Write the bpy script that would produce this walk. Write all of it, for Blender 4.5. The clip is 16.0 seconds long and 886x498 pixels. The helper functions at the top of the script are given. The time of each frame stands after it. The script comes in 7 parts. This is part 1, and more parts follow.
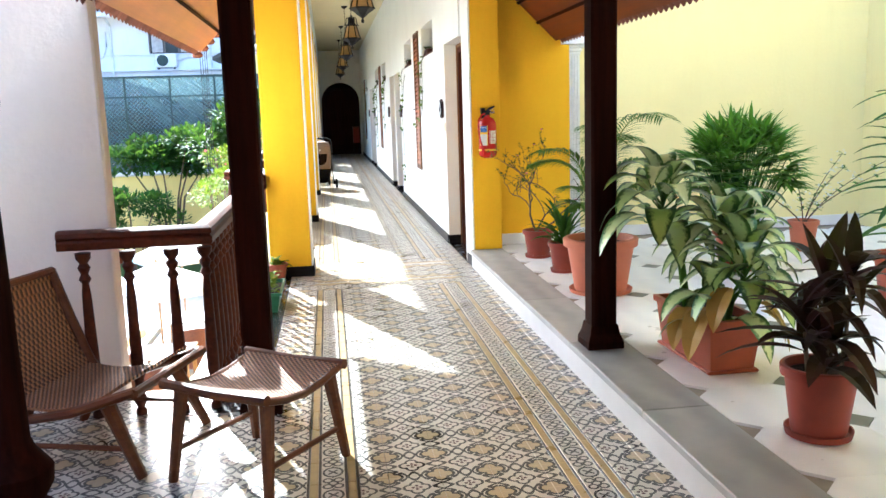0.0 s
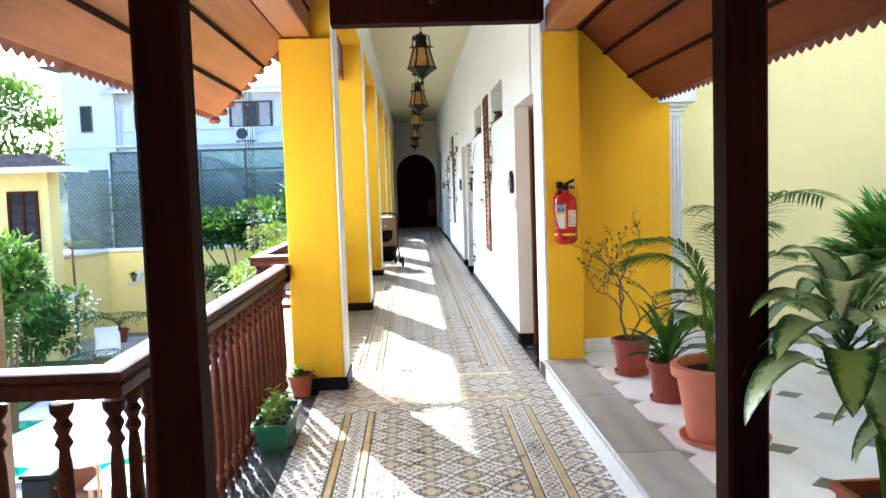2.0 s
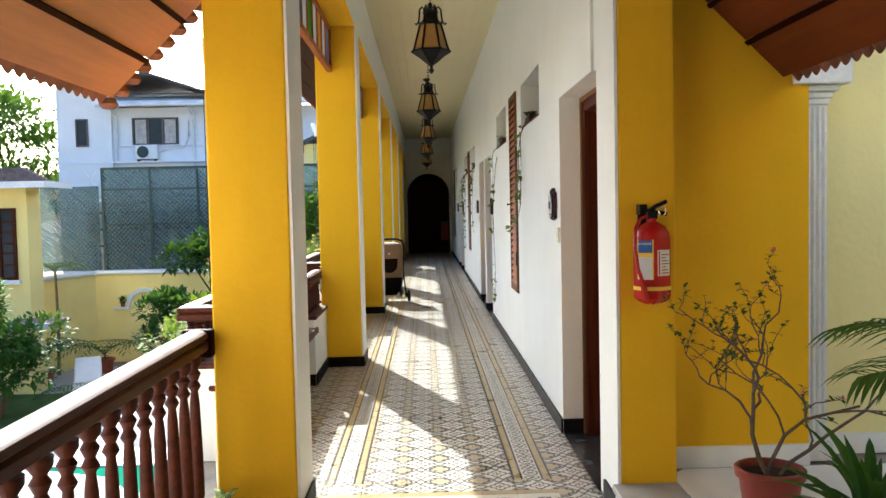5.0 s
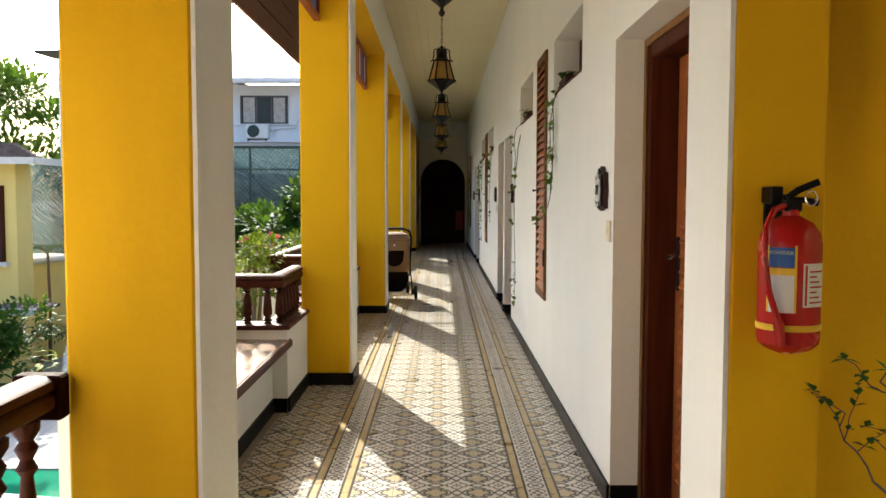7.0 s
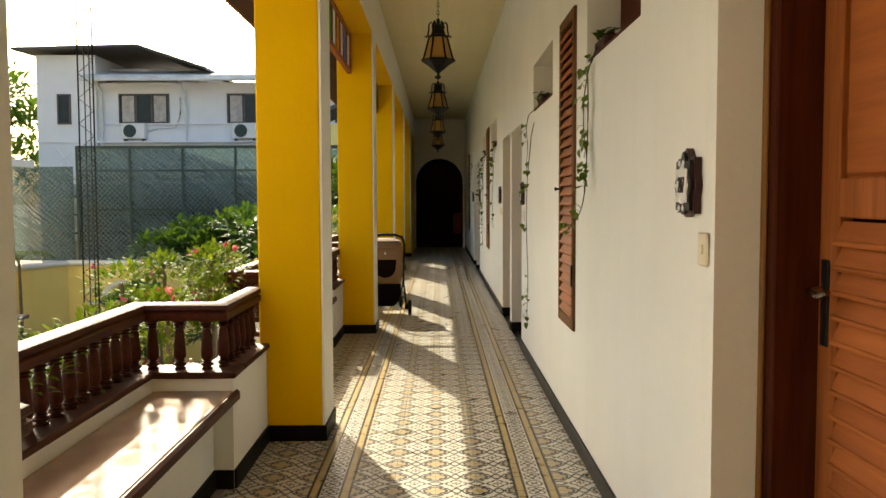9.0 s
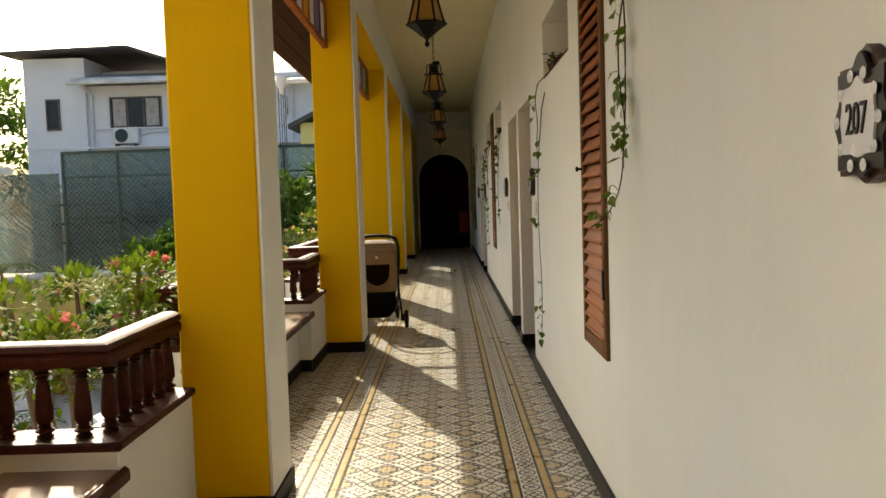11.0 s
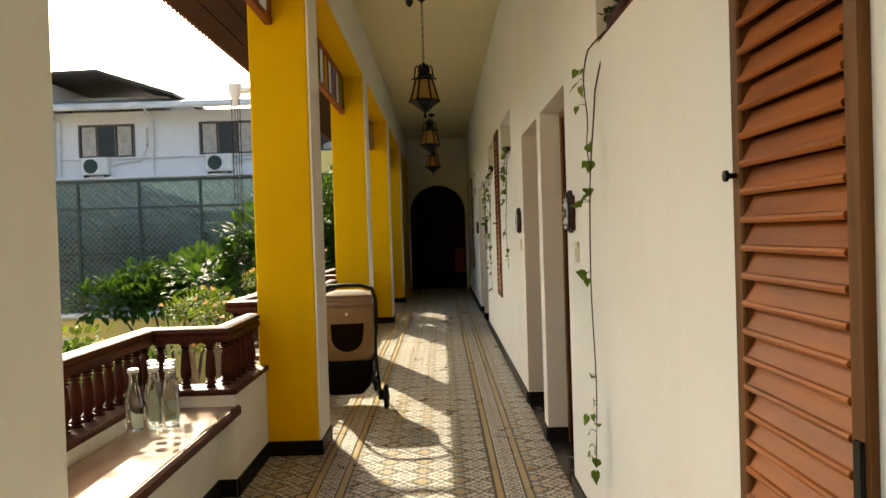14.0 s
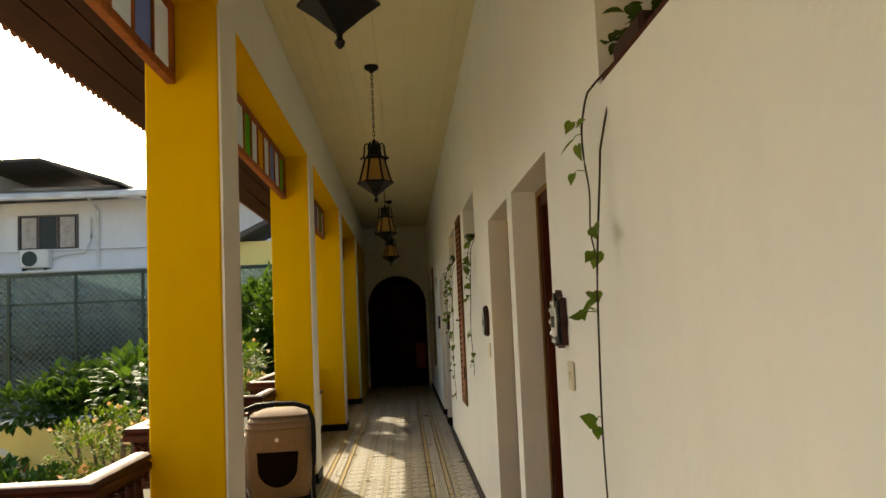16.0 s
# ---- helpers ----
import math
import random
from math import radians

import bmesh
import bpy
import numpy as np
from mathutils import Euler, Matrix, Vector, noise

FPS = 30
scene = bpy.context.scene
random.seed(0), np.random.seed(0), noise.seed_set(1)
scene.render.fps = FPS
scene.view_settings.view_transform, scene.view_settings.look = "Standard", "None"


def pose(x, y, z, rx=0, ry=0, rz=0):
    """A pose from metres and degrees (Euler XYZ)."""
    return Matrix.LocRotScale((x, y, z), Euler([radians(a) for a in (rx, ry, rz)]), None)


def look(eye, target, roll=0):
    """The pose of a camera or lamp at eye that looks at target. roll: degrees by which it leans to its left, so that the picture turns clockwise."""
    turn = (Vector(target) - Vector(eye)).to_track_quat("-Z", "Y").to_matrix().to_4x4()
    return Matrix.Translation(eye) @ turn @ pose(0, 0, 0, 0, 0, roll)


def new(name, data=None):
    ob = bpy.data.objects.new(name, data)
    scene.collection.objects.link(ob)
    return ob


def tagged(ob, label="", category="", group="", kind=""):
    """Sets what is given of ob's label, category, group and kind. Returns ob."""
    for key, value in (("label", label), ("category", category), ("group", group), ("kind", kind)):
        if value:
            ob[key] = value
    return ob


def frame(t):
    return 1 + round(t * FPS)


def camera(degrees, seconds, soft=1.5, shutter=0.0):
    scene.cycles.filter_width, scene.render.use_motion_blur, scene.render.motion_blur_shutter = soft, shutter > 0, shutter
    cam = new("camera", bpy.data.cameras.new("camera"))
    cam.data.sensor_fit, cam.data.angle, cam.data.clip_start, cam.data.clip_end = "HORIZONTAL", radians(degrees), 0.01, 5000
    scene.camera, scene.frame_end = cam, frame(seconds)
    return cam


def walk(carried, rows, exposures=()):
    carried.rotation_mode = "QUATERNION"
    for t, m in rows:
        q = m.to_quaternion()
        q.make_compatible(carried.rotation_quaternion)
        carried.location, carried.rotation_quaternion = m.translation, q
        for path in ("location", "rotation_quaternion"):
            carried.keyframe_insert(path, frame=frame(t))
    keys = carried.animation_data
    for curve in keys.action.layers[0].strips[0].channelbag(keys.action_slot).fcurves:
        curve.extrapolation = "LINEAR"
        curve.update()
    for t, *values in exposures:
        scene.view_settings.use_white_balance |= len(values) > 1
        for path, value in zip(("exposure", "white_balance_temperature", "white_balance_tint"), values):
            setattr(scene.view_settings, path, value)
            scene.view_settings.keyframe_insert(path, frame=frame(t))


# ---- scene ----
cam = camera(56.1, 16.0)
PATH = [
    (0, (0.182, -0.914, 1.381), (0.443, 1.042, 1.056), -1.8),
    (0.5, (0.298, -0.59, 1.369), (0.465, 1.384, 1.094), -1.5),
    (1, (0.371, -0.257, 1.398), (0.481, 1.728, 1.174), -1.6),
    (1.5, (0.471, 0.195, 1.406), (0.565, 2.185, 1.233), -1.6),
    (2, (0.501, 0.557, 1.403), (0.573, 2.55, 1.252), -1.9),
    (2.5, (0.494, 0.904, 1.391), (0.55, 2.9, 1.267), -2.2),
    (3, (0.519, 1.275, 1.413), (0.583, 3.271, 1.303), -2.3),
    (3.5, (0.535, 1.607, 1.399), (0.613, 3.603, 1.303), -2.3),
    (4, (0.543, 1.953, 1.413), (0.607, 3.95, 1.324), -2.1),
    (6.5, (0.644, 3.761, 1.382), (0.661, 5.757, 1.26), -0.1),
    (7, (0.655, 4.1, 1.375), (0.659, 6.096, 1.251), 0.1),
    (7.5, (0.677, 4.43, 1.388), (0.679, 6.427, 1.266), 0.4),
    (8, (0.638, 4.789, 1.376), (0.649, 6.785, 1.251), 0.1),
    (8.5, (0.622, 5.127, 1.363), (0.626, 7.123, 1.238), 0.1),
    (9, (0.647, 5.464, 1.371), (0.659, 7.46, 1.251), -0.2),
    (11.5, (0.792, 7.029, 1.303), (0.775, 9.026, 1.184), -1.9),
    (12, (0.811, 7.389, 1.318), (0.8, 9.387, 1.219), -1.5),
    (12.5, (0.8, 7.805, 1.343), (0.791, 9.802, 1.239), -1.3),
    (13, (0.768, 8.099, 1.306), (0.746, 10.097, 1.213), -1.4),
    (13.5, (0.782, 8.478, 1.313), (0.76, 10.477, 1.248), -1.4),
    (14, (0.776, 8.844, 1.328), (0.778, 10.844, 1.292), -1.8),
    (14.5, (0.8, 9.183, 1.339), (0.817, 11.183, 1.348), -1.8),
    (15, (0.859, 9.486, 1.36), (0.891, 11.485, 1.425), -1.5),
    (15.5, (0.881, 9.688, 1.376), (0.949, 11.683, 1.497), -1.9),
    (16, (0.849, 9.913, 1.427), (0.948, 11.903, 1.6), -2.5),
]
EXPOSURES = [(0, 3.24, 5020, 6), (1.2, 3.12, 4950, 6), (2.5, 3.0, 4850, 6), (3.5, 2.98, 4900, 6), (3.8, 2.8, 4900, 6), (4.2, 2.5, 5000, 6), (5.2, 2.15, 5500, 7), (6.3, 1.98, 5900, 8), (7.5, 1.87, 6200, 7), (8.5, 1.76, 6800, 5), (9.2, 1.65, 7100, 5), (11.3, 1.36, 6800, 6), (12.0, 1.27, 6800, 6), (12.8, 1.38, 6800, 6), (13.8, 1.78, 7000, 6), (14.5, 1.66, 7300, 6), (15.1, 1.48, 7400, 5), (16, 1.48, 7400, 5)]
walk(cam, [(t, look(eye, target, roll)) for t, eye, target, roll in PATH], EXPOSURES)

# ---- light ----
SUN_AZ = math.atan2(-0.374, 0.927)          # clockwise from +y, towards the sun
SUN_EL = radians(31.5)
world = bpy.data.worlds.new("sky")
scene.world = world
world.use_nodes = True
wn = world.node_tree.nodes
wl = world.node_tree.links
sky = wn.new("ShaderNodeTexSky")
sky.sky_type = "NISHITA"
sky.sun_disc = False
sky.sun_elevation, sky.sun_rotation = SUN_EL, SUN_AZ
sky.air_density, sky.dust_density, sky.ozone_density = 1.0, 6.0, 1.0
wl.new(sky.outputs[0], wn["Background"].inputs[0])
wn["Background"].inputs[1].default_value = 0.13
sun = new("sun", bpy.data.lights.new("sun", "SUN"))
sun.data.energy, sun.data.angle, sun.data.color = 3.1, radians(0.6), (1.0, 0.9, 0.74)
sun.matrix_world = look((math.sin(SUN_AZ) * 30 * math.cos(SUN_EL), math.cos(SUN_AZ) * 30 * math.cos(SUN_EL), 30 * math.sin(SUN_EL)), (0, 0, 0))


# ---- material helpers ----
class Mat:
    """A small wrapper round a node material."""

    def __init__(self, name):
        self.mat = bpy.data.materials.new(name)
        self.mat.use_nodes = True
        self.tree = self.mat.node_tree
        self.n, self.l = self.tree.nodes, self.tree.links
        self.bsdf = self.n["Principled BSDF"]

    def node(self, kind, **inputs):
        nd = self.n.new(kind)
        for key, value in inputs.items():
            self.put(nd.inputs[key.replace("_", " ")], value)
        return nd

    def put(self, socket, value):
        if isinstance(value, bpy.types.NodeSocket):
            self.l.new(value, socket)
        else:
            socket.default_value = value

    def math(self, op, a, b=0.0, c=0.0):
        nd = self.n.new("ShaderNodeMath")
        nd.operation = op
        self.put(nd.inputs[0], a), self.put(nd.inputs[1], b), self.put(nd.inputs[2], c)
        return nd.outputs[0]

    def mix(self, f, a, b, mode="MIX"):
        nd = self.n.new("ShaderNodeMix")
        nd.data_type, nd.blend_type = "RGBA", mode
        self.put(nd.inputs[0], f)
        for s, v in ((nd.inputs[6], a), (nd.inputs[7], b)):
            self.put(s, v if isinstance(v, bpy.types.NodeSocket) else (*v[:3], 1))
        return nd.outputs[2]

    def pos(self):
        return self.n.new("ShaderNodeNewGeometry").outputs["Position"]

    def obj(self):
        return self.n.new("ShaderNodeTexCoord").outputs["Object"]

    def noise(self, vec, scale, detail=4.0, rough=0.55):
        nd = self.node("ShaderNodeTexNoise", Scale=scale, Detail=detail, Roughness=rough)
        self.l.new(vec, nd.inputs["Vector"])
        return nd.outputs["Fac"]

    def stretch(self, vec, sx, sy, sz):
        nd = self.n.new("ShaderNodeMapping")
        nd.inputs["Scale"].default_value = (sx, sy, sz)
        self.l.new(vec, nd.inputs["Vector"])
        return nd.outputs[0]

    def ramp(self, f, lo, hi):
        nd = self.n.new("ShaderNodeMapRange")
        self.put(nd.inputs[0], f)
        nd.inputs[1].default_value, nd.inputs[2].default_value = lo, hi
        return nd.outputs[0]

    def bump(self, height, strength=0.3, dist=0.01):
        nd = self.node("ShaderNodeBump", Strength=strength, Distance=dist, Height=height)
        self.l.new(nd.outputs[0], self.bsdf.inputs["Normal"])

    def out(self, colour=None, rough=None, metal=None, spec=None):
        for key, v in (("Base Color", colour), ("Roughness", rough), ("Metallic", metal), ("Specular IOR Level", spec)):
            if v is not None:
                self.put(self.bsdf.inputs[key], (*v[:3], 1) if isinstance(v, (tuple, list)) else v)
        return self.mat


def plaster(name, base, dirt, rough=0.85, amount=0.5, bump=0.25):
    m = Mat(name)
    p = m.pos()
    big = m.ramp(m.noise(p, 1.3, 5), 0.45, 0.75)
    streak = m.ramp(m.noise(m.stretch(p, 9, 9, 0.7), 1.0, 4), 0.5, 0.8)
    f = m.math("MULTIPLY", m.math("ADD", big, m.math("MULTIPLY", streak, 0.6)), amount * 0.6)
    col = m.mix(f, base, dirt)
    col = m.mix(m.math("MULTIPLY", m.ramp(m.noise(p, 40, 3), 0.4, 0.7), 0.08), col, dirt)
    m.bump(m.math("ADD", m.noise(p, 30, 4), m.math("MULTIPLY", m.noise(p, 4, 3), 2.0)), bump, 0.01)
    return m.out(col, rough, None, 0.15)


def wood(name, dark, light, axis=1, rough=0.45, grain=22.0, world_space=True, island=False, spec=0.5):
    m = Mat(name)
    p = m.pos() if world_space else m.obj()
    s = [grain, grain, grain]
    s[axis] = grain * 0.06
    g = m.noise(m.stretch(p, *s), 1.0, 6, 0.65)
    big = m.noise(p, 1.7, 3)
    f = m.math("ADD", m.math("MULTIPLY", m.ramp(g, 0.3, 0.7), 0.75), m.math("MULTIPLY", m.ramp(big, 0.3, 0.7), 0.35))
    if island:
        rnd = m.n.new("ShaderNodeNewGeometry").outputs["Random Per Island"]
        f = m.math("ADD", m.math("MULTIPLY", f, 0.7), m.math("MULTIPLY", rnd, 0.35))
    col = m.mix(f, dark, light)
    m.bump(g, 0.15, 0.004)
    return m.out(col, m.math("ADD", m.math("MULTIPLY", g, 0.25), rough - 0.12), None, spec)


def plain(name, colour, rough=0.5, metal=0.0, vary=0.25, scale=14.0, bump=0.1, spec=0.3):
    m = Mat(name)
    p = m.obj()
    n1 = m.noise(p, scale, 4)
    dark = tuple(c * (1 - vary) for c in colour)
    m.bump(m.noise(p, scale * 5, 3), bump, 0.004)
    return m.out(m.mix(m.ramp(n1, 0.3, 0.7), dark, colour), m.math("ADD", m.math("MULTIPLY", n1, 0.2), rough - 0.1), metal, spec)


YELLOW = plaster("yellow_paint", (0.76, 0.445, 0.003), (0.60, 0.32, 0.003), 0.75, 0.5, 0.2)
WHITE = plaster("white_paint", (0.79, 0.79, 0.725), (0.63, 0.62, 0.54), 0.8, 0.4, 0.2)
CREAM = plaster("cream_paint", (0.80, 0.71, 0.34), (0.68, 0.58, 0.27), 0.85, 0.5, 0.3)
PINKWHITE = plaster("warm_white_paint", (0.76, 0.68, 0.60), (0.6, 0.52, 0.46), 0.85, 0.4, 0.25)
SKIRT = plain("black_skirting", (0.010, 0.009, 0.009), 0.5, 0, 0.4, 20, 0.05, 0.08)
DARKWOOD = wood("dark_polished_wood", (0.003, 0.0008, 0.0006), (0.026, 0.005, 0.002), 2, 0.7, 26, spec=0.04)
RAILWOOD = wood("red_brown_rail_wood", (0.016, 0.0035, 0.0015), (0.085, 0.019, 0.006), 1, 0.52, 30, spec=0.15)
DOORWOOD = wood("orange_brown_door_wood", (0.16, 0.042, 0.011), (0.42, 0.132, 0.036), 2, 0.6, 30, spec=0.08)
# same varnished boards twice: left lightened for bounce light, right redder and darkened for shade
ROOFLIT = wood("lit_tan_ceiling_boards", (0.20, 0.068, 0.026), (0.52, 0.22, 0.09), 1, 0.45, 16, True, True, 0.25)
ROOFSHADED = wood("shaded_red_ceiling_boards", (0.045, 0.009, 0.003), (0.19, 0.046, 0.011), 1, 0.5, 16, True, True, 0.08)
EAVEWOOD = wood("dark_eave_boards", (0.02, 0.008, 0.005), (0.07, 0.028, 0.014), 1, 0.65, 16, True, True, 0.15)
BEAMWOOD = wood("orange_beam_wood", (0.24, 0.075, 0.018), (0.42, 0.16, 0.05), 1, 0.45, 18)
TERRA_TILE = plain("clay_roof_tile", (0.25, 0.10, 0.06), 0.85, 0, 0.5, 5, 0.4)
# white boards yellowed to carry light bounced from the yellow pillars
CEILBOUNCE = plaster("ceiling_boards_paint", (0.64, 0.57, 0.35), (0.53, 0.46, 0.28), 0.7, 0.4, 0.1)


def stone(name, a, b, rough, scale=3.0):
    m = Mat(name)
    p = m.pos()
    w = m.n.new("ShaderNodeTexWave")
    w.inputs["Scale"].default_value, w.inputs["Distortion"].default_value, w.inputs["Detail"].default_value = 1.6, 7.0, 4.0
    m.l.new(p, w.inputs["Vector"])
    rnd = m.n.new("ShaderNodeObjectInfo").outputs["Random"]
    f = m.math("ADD", m.math("MULTIPLY", w.outputs["Fac"], 0.35), m.math("MULTIPLY", m.noise(p, scale, 6), 0.5))
    f = m.math("ADD", f, m.math("MULTIPLY", rnd, 0.25))
    m.bump(m.noise(p, 60, 3), 0.08, 0.003)
    return m.out(m.mix(f, a, b), m.math("ADD", m.math("MULTIPLY", m.noise(p, 8, 3), 0.25), rough - 0.1))


GREYSTONE = stone("grey_kota_stone", (0.20, 0.20, 0.19), (0.42, 0.41, 0.38), 0.45)
WHITESTONE = stone("white_marble_floor", (0.68, 0.68, 0.68), (0.83, 0.82, 0.80), 0.3)
DARKSTONE = stone("dark_inset_stone", (0.05, 0.055, 0.05), (0.14, 0.15, 0.13), 0.3)
BLACKSTONE = stone("black_granite", (0.012, 0.012, 0.013), (0.05, 0.05, 0.05), 0.22)
BENCHSTONE = stone("polished_brown_bench_stone", (0.16, 0.085, 0.05), (0.40, 0.27, 0.18), 0.16)


def tile_pattern(name, mode, x0):
    """Encaustic cement tile, 0.2 m square: beige quatrefoils at the corners, a small flower in the middle, crossing ogee strands between."""
    m = Mat(name)
    p = m.pos()
    sep = m.n.new("ShaderNodeSeparateXYZ")
    m.l.new(p, sep.inputs[0])
    P = 0.2
    u = m.math("FRACT", m.math("DIVIDE", m.math("SUBTRACT", sep.outputs[0], x0), P))
    v = m.math("FRACT", m.math("DIVIDE", m.math("ADD", sep.outputs[1], 0.1), P))
    cream, ink = (0.60, 0.57, 0.49), (0.012, 0.013, 0.017)
    beige = (0.46, 0.37, 0.22)
    col = m.mix(m.ramp(m.noise(p, 25, 4), 0.35, 0.75), cream, (0.58, 0.55, 0.46))

    def near(a, b, w):
        return m.math("LESS_THAN", m.math("ABSOLUTE", m.math("SUBTRACT", a, b)), w)

    def either(*parts):
        out = parts[0]
        for q in parts[1:]:
            out = m.math("MAXIMUM", out, q)
        return out

    def length(a, b):
        return m.math("SQRT", m.math("ADD", m.math("MULTIPLY", a, a), m.math("MULTIPLY", b, b)))

    def spot(a, b, ca, cb, w):
        return m.math("LESS_THAN", length(m.math("SUBTRACT", a, ca), m.math("SUBTRACT", b, cb)), w)

    cu, cv = m.math("SUBTRACT", u, 0.5), m.math("SUBTRACT", v, 0.5)
    mu, mv = m.math("ABSOLUTE", cu), m.math("ABSOLUTE", cv)
    r = length(cu, cv)
    if mode == "field":
        ku, kv = m.math("SUBTRACT", 0.5, mu), m.math("SUBTRACT", 0.5, mv)
        rk = length(ku, kv)

        def lobes(a, b, base, swell):
            ang = m.math("ARCTAN2", b, a)
            return m.math("ADD", base, m.math("MULTIPLY", m.math("ABSOLUTE", m.math("COSINE", m.math("MULTIPLY", ang, 2.0))), swell))

        corner, heart = lobes(ku, kv, 0.185, 0.085), lobes(mu, mv, 0.165, 0.080)
        outside = m.math("MULTIPLY", m.math("GREATER_THAN", rk, corner), m.math("GREATER_THAN", r, heart))
        col = m.mix(m.math("LESS_THAN", rk, corner), col, beige)
        lines = either(near(rk, corner, 0.030), near(r, heart, 0.028))
        for along, across in ((mu, kv), (mv, ku)):
            wave = m.math("MULTIPLY", m.math("ABSOLUTE", m.math("COSINE", m.math("MULTIPLY", along, math.pi / 0.25))), 0.165)
            lines = either(lines, m.math("MULTIPLY", near(across, wave, 0.050), outside))
            lines = either(lines, spot(along, across, 0.125, 0.0, 0.045))
        lines = either(lines, spot(mu, mv, 0.12, 0.12, 0.036), spot(ku, kv, 0.135, 0.135, 0.036))
        petals = either(spot(mu, mv, 0.072, 0.0, 0.036), spot(mu, mv, 0.0, 0.072, 0.036), m.math("LESS_THAN", r, 0.022))
        col = m.mix(petals, col, (0.085, 0.04, 0.045))
    elif mode == "scroll":
        big = length(m.math("MULTIPLY", cu, 1.12), cv)
        lines = near(big, 0.205, 0.026)
        lines = either(lines, near(length(m.math("SUBTRACT", mu, 0.10), m.math("SUBTRACT", mv, 0.37)), 0.085, 0.022))
        lines = either(lines, m.math("MULTIPLY", near(length(cu, m.math("SUBTRACT", mv, 0.5)), 0.085, 0.022), m.math("LESS_THAN", mu, 0.12)))
        lines = either(lines, m.math("MULTIPLY", near(mu, mv, 0.035), m.math("LESS_THAN", r, 0.13)))
        lines = either(lines, m.math("LESS_THAN", length(cu, m.math("SUBTRACT", mv, 0.255)), 0.022))
        col = m.mix(m.math("MULTIPLY", m.math("LESS_THAN", big, 0.2), 0.35), col, (0.45, 0.46, 0.48))
    else:
        lines = near(r, 0.14, 0.03)
        lines = either(lines, m.math("MULTIPLY", near(mu, mv, 0.025), m.math("LESS_THAN", r, 0.22)))
        lines = either(lines, m.math("MULTIPLY", near(cv, 0.0, 0.03), m.math("GREATER_THAN", mu, 0.24)))
        lines = either(lines, near(length(m.math("SUBTRACT", mu, 0.36), cv), 0.07, 0.016))
    wear = m.ramp(m.noise(p, 3.0, 5), 0.3, 0.8)
    col = m.mix(m.math("MULTIPLY", lines, m.math("SUBTRACT", 0.97, m.math("MULTIPLY", wear, 0.12))), col, ink)
    rnd = m.n.new("ShaderNodeObjectInfo").outputs["Random"]
    col = m.mix(m.math("MULTIPLY", rnd, 0.10), col, (0.42, 0.38, 0.31))
    m.bump(m.noise(p, 14, 4), 0.05, 0.003)
    return m.out(col, m.math("ADD", 0.24, m.math("MULTIPLY", wear, 0.22)), None, 0.22)


TILE = tile_pattern("encaustic_field_tile", "field", 0.03)
TILE_NEAR = tile_pattern("encaustic_veranda_tile", "field", 0.145)
SCROLL = tile_pattern("encaustic_scroll_tile", "scroll", 0.035)
SCROLL_FAR = tile_pattern("encaustic_scroll_tile_wall_side", "scroll", 0.0075)
CROSS = tile_pattern("encaustic_flower_tile", "cross", 0.03)
STRIP = plain("ochre_strip_tile", (0.44, 0.32, 0.13), 0.3, 0, 0.25, 10, 0.05)
INKSTRIP = plain("dark_line_tile", (0.035, 0.028, 0.02), 0.3, 0, 0.3, 10, 0.05)
GROUT = plain("cement_grout", (0.35, 0.31, 0.25), 0.9, 0, 0.3, 8, 0.2)


# ---- mesh helpers ----
def box(bm, x0, x1, y0, y1, z0, z1, bevel=0.0, seg=1):
    r = bmesh.ops.create_cube(bm, size=1.0, matrix=Matrix.LocRotScale(((x0 + x1) / 2, (y0 + y1) / 2, (z0 + z1) / 2), None, (x1 - x0, y1 - y0, z1 - z0)))
    if bevel:
        edges = list({e for v in r["verts"] for e in v.link_edges})
        bmesh.ops.bevel(bm, geom=edges, offset=bevel, segments=seg, profile=0.6, affect="EDGES")
    return r["verts"]


def lathe(bm, profile, seg=12, at=(0, 0, 0), cap=True):
    """A turned shape from (radius, height) pairs."""
    rings = []
    for r, z in profile:
        rings.append([bm.verts.new((at[0] + r * math.cos(2 * math.pi * k / seg), at[1] + r * math.sin(2 * math.pi * k / seg), at[2] + z)) for k in range(seg)])
    for a, b in zip(rings, rings[1:]):
        for k in range(seg):
            bm.faces.new((a[k], a[(k + 1) % seg], b[(k + 1) % seg], b[k]))
    if cap:
        bm.faces.new(list(reversed(rings[0])))
        bm.faces.new(rings[-1])
    return rings


def tube(bm, points, radius, seg=6, taper=None):
    """A round bar along points; taper: the end radius."""
    pts = [Vector(p) for p in points]
    rings = []
    n = len(pts)
    for i, p in enumerate(pts):
        d = (pts[min(i + 1, n - 1)] - pts[max(i - 1, 0)]).normalized()
        side = d.cross(Vector((0, 0, 1)))
        if side.length < 0.05:
            side = d.cross(Vector((1, 0, 0)))
        side.normalize()
        up = side.cross(d)
        r = radius if taper is None else radius + (taper - radius) * i / max(1, n - 1)
        rings.append([bm.verts.new(p + r * (math.cos(2 * math.pi * k / seg) * side + math.sin(2 * math.pi * k / seg) * up)) for k in range(seg)])
    for a, b in zip(rings, rings[1:]):
        for k in range(seg):
            bm.faces.new((a[k], a[(k + 1) % seg], b[(k + 1) % seg], b[k]))
    bm.faces.new(list(reversed(rings[0])))
    bm.faces.new(rings[-1])


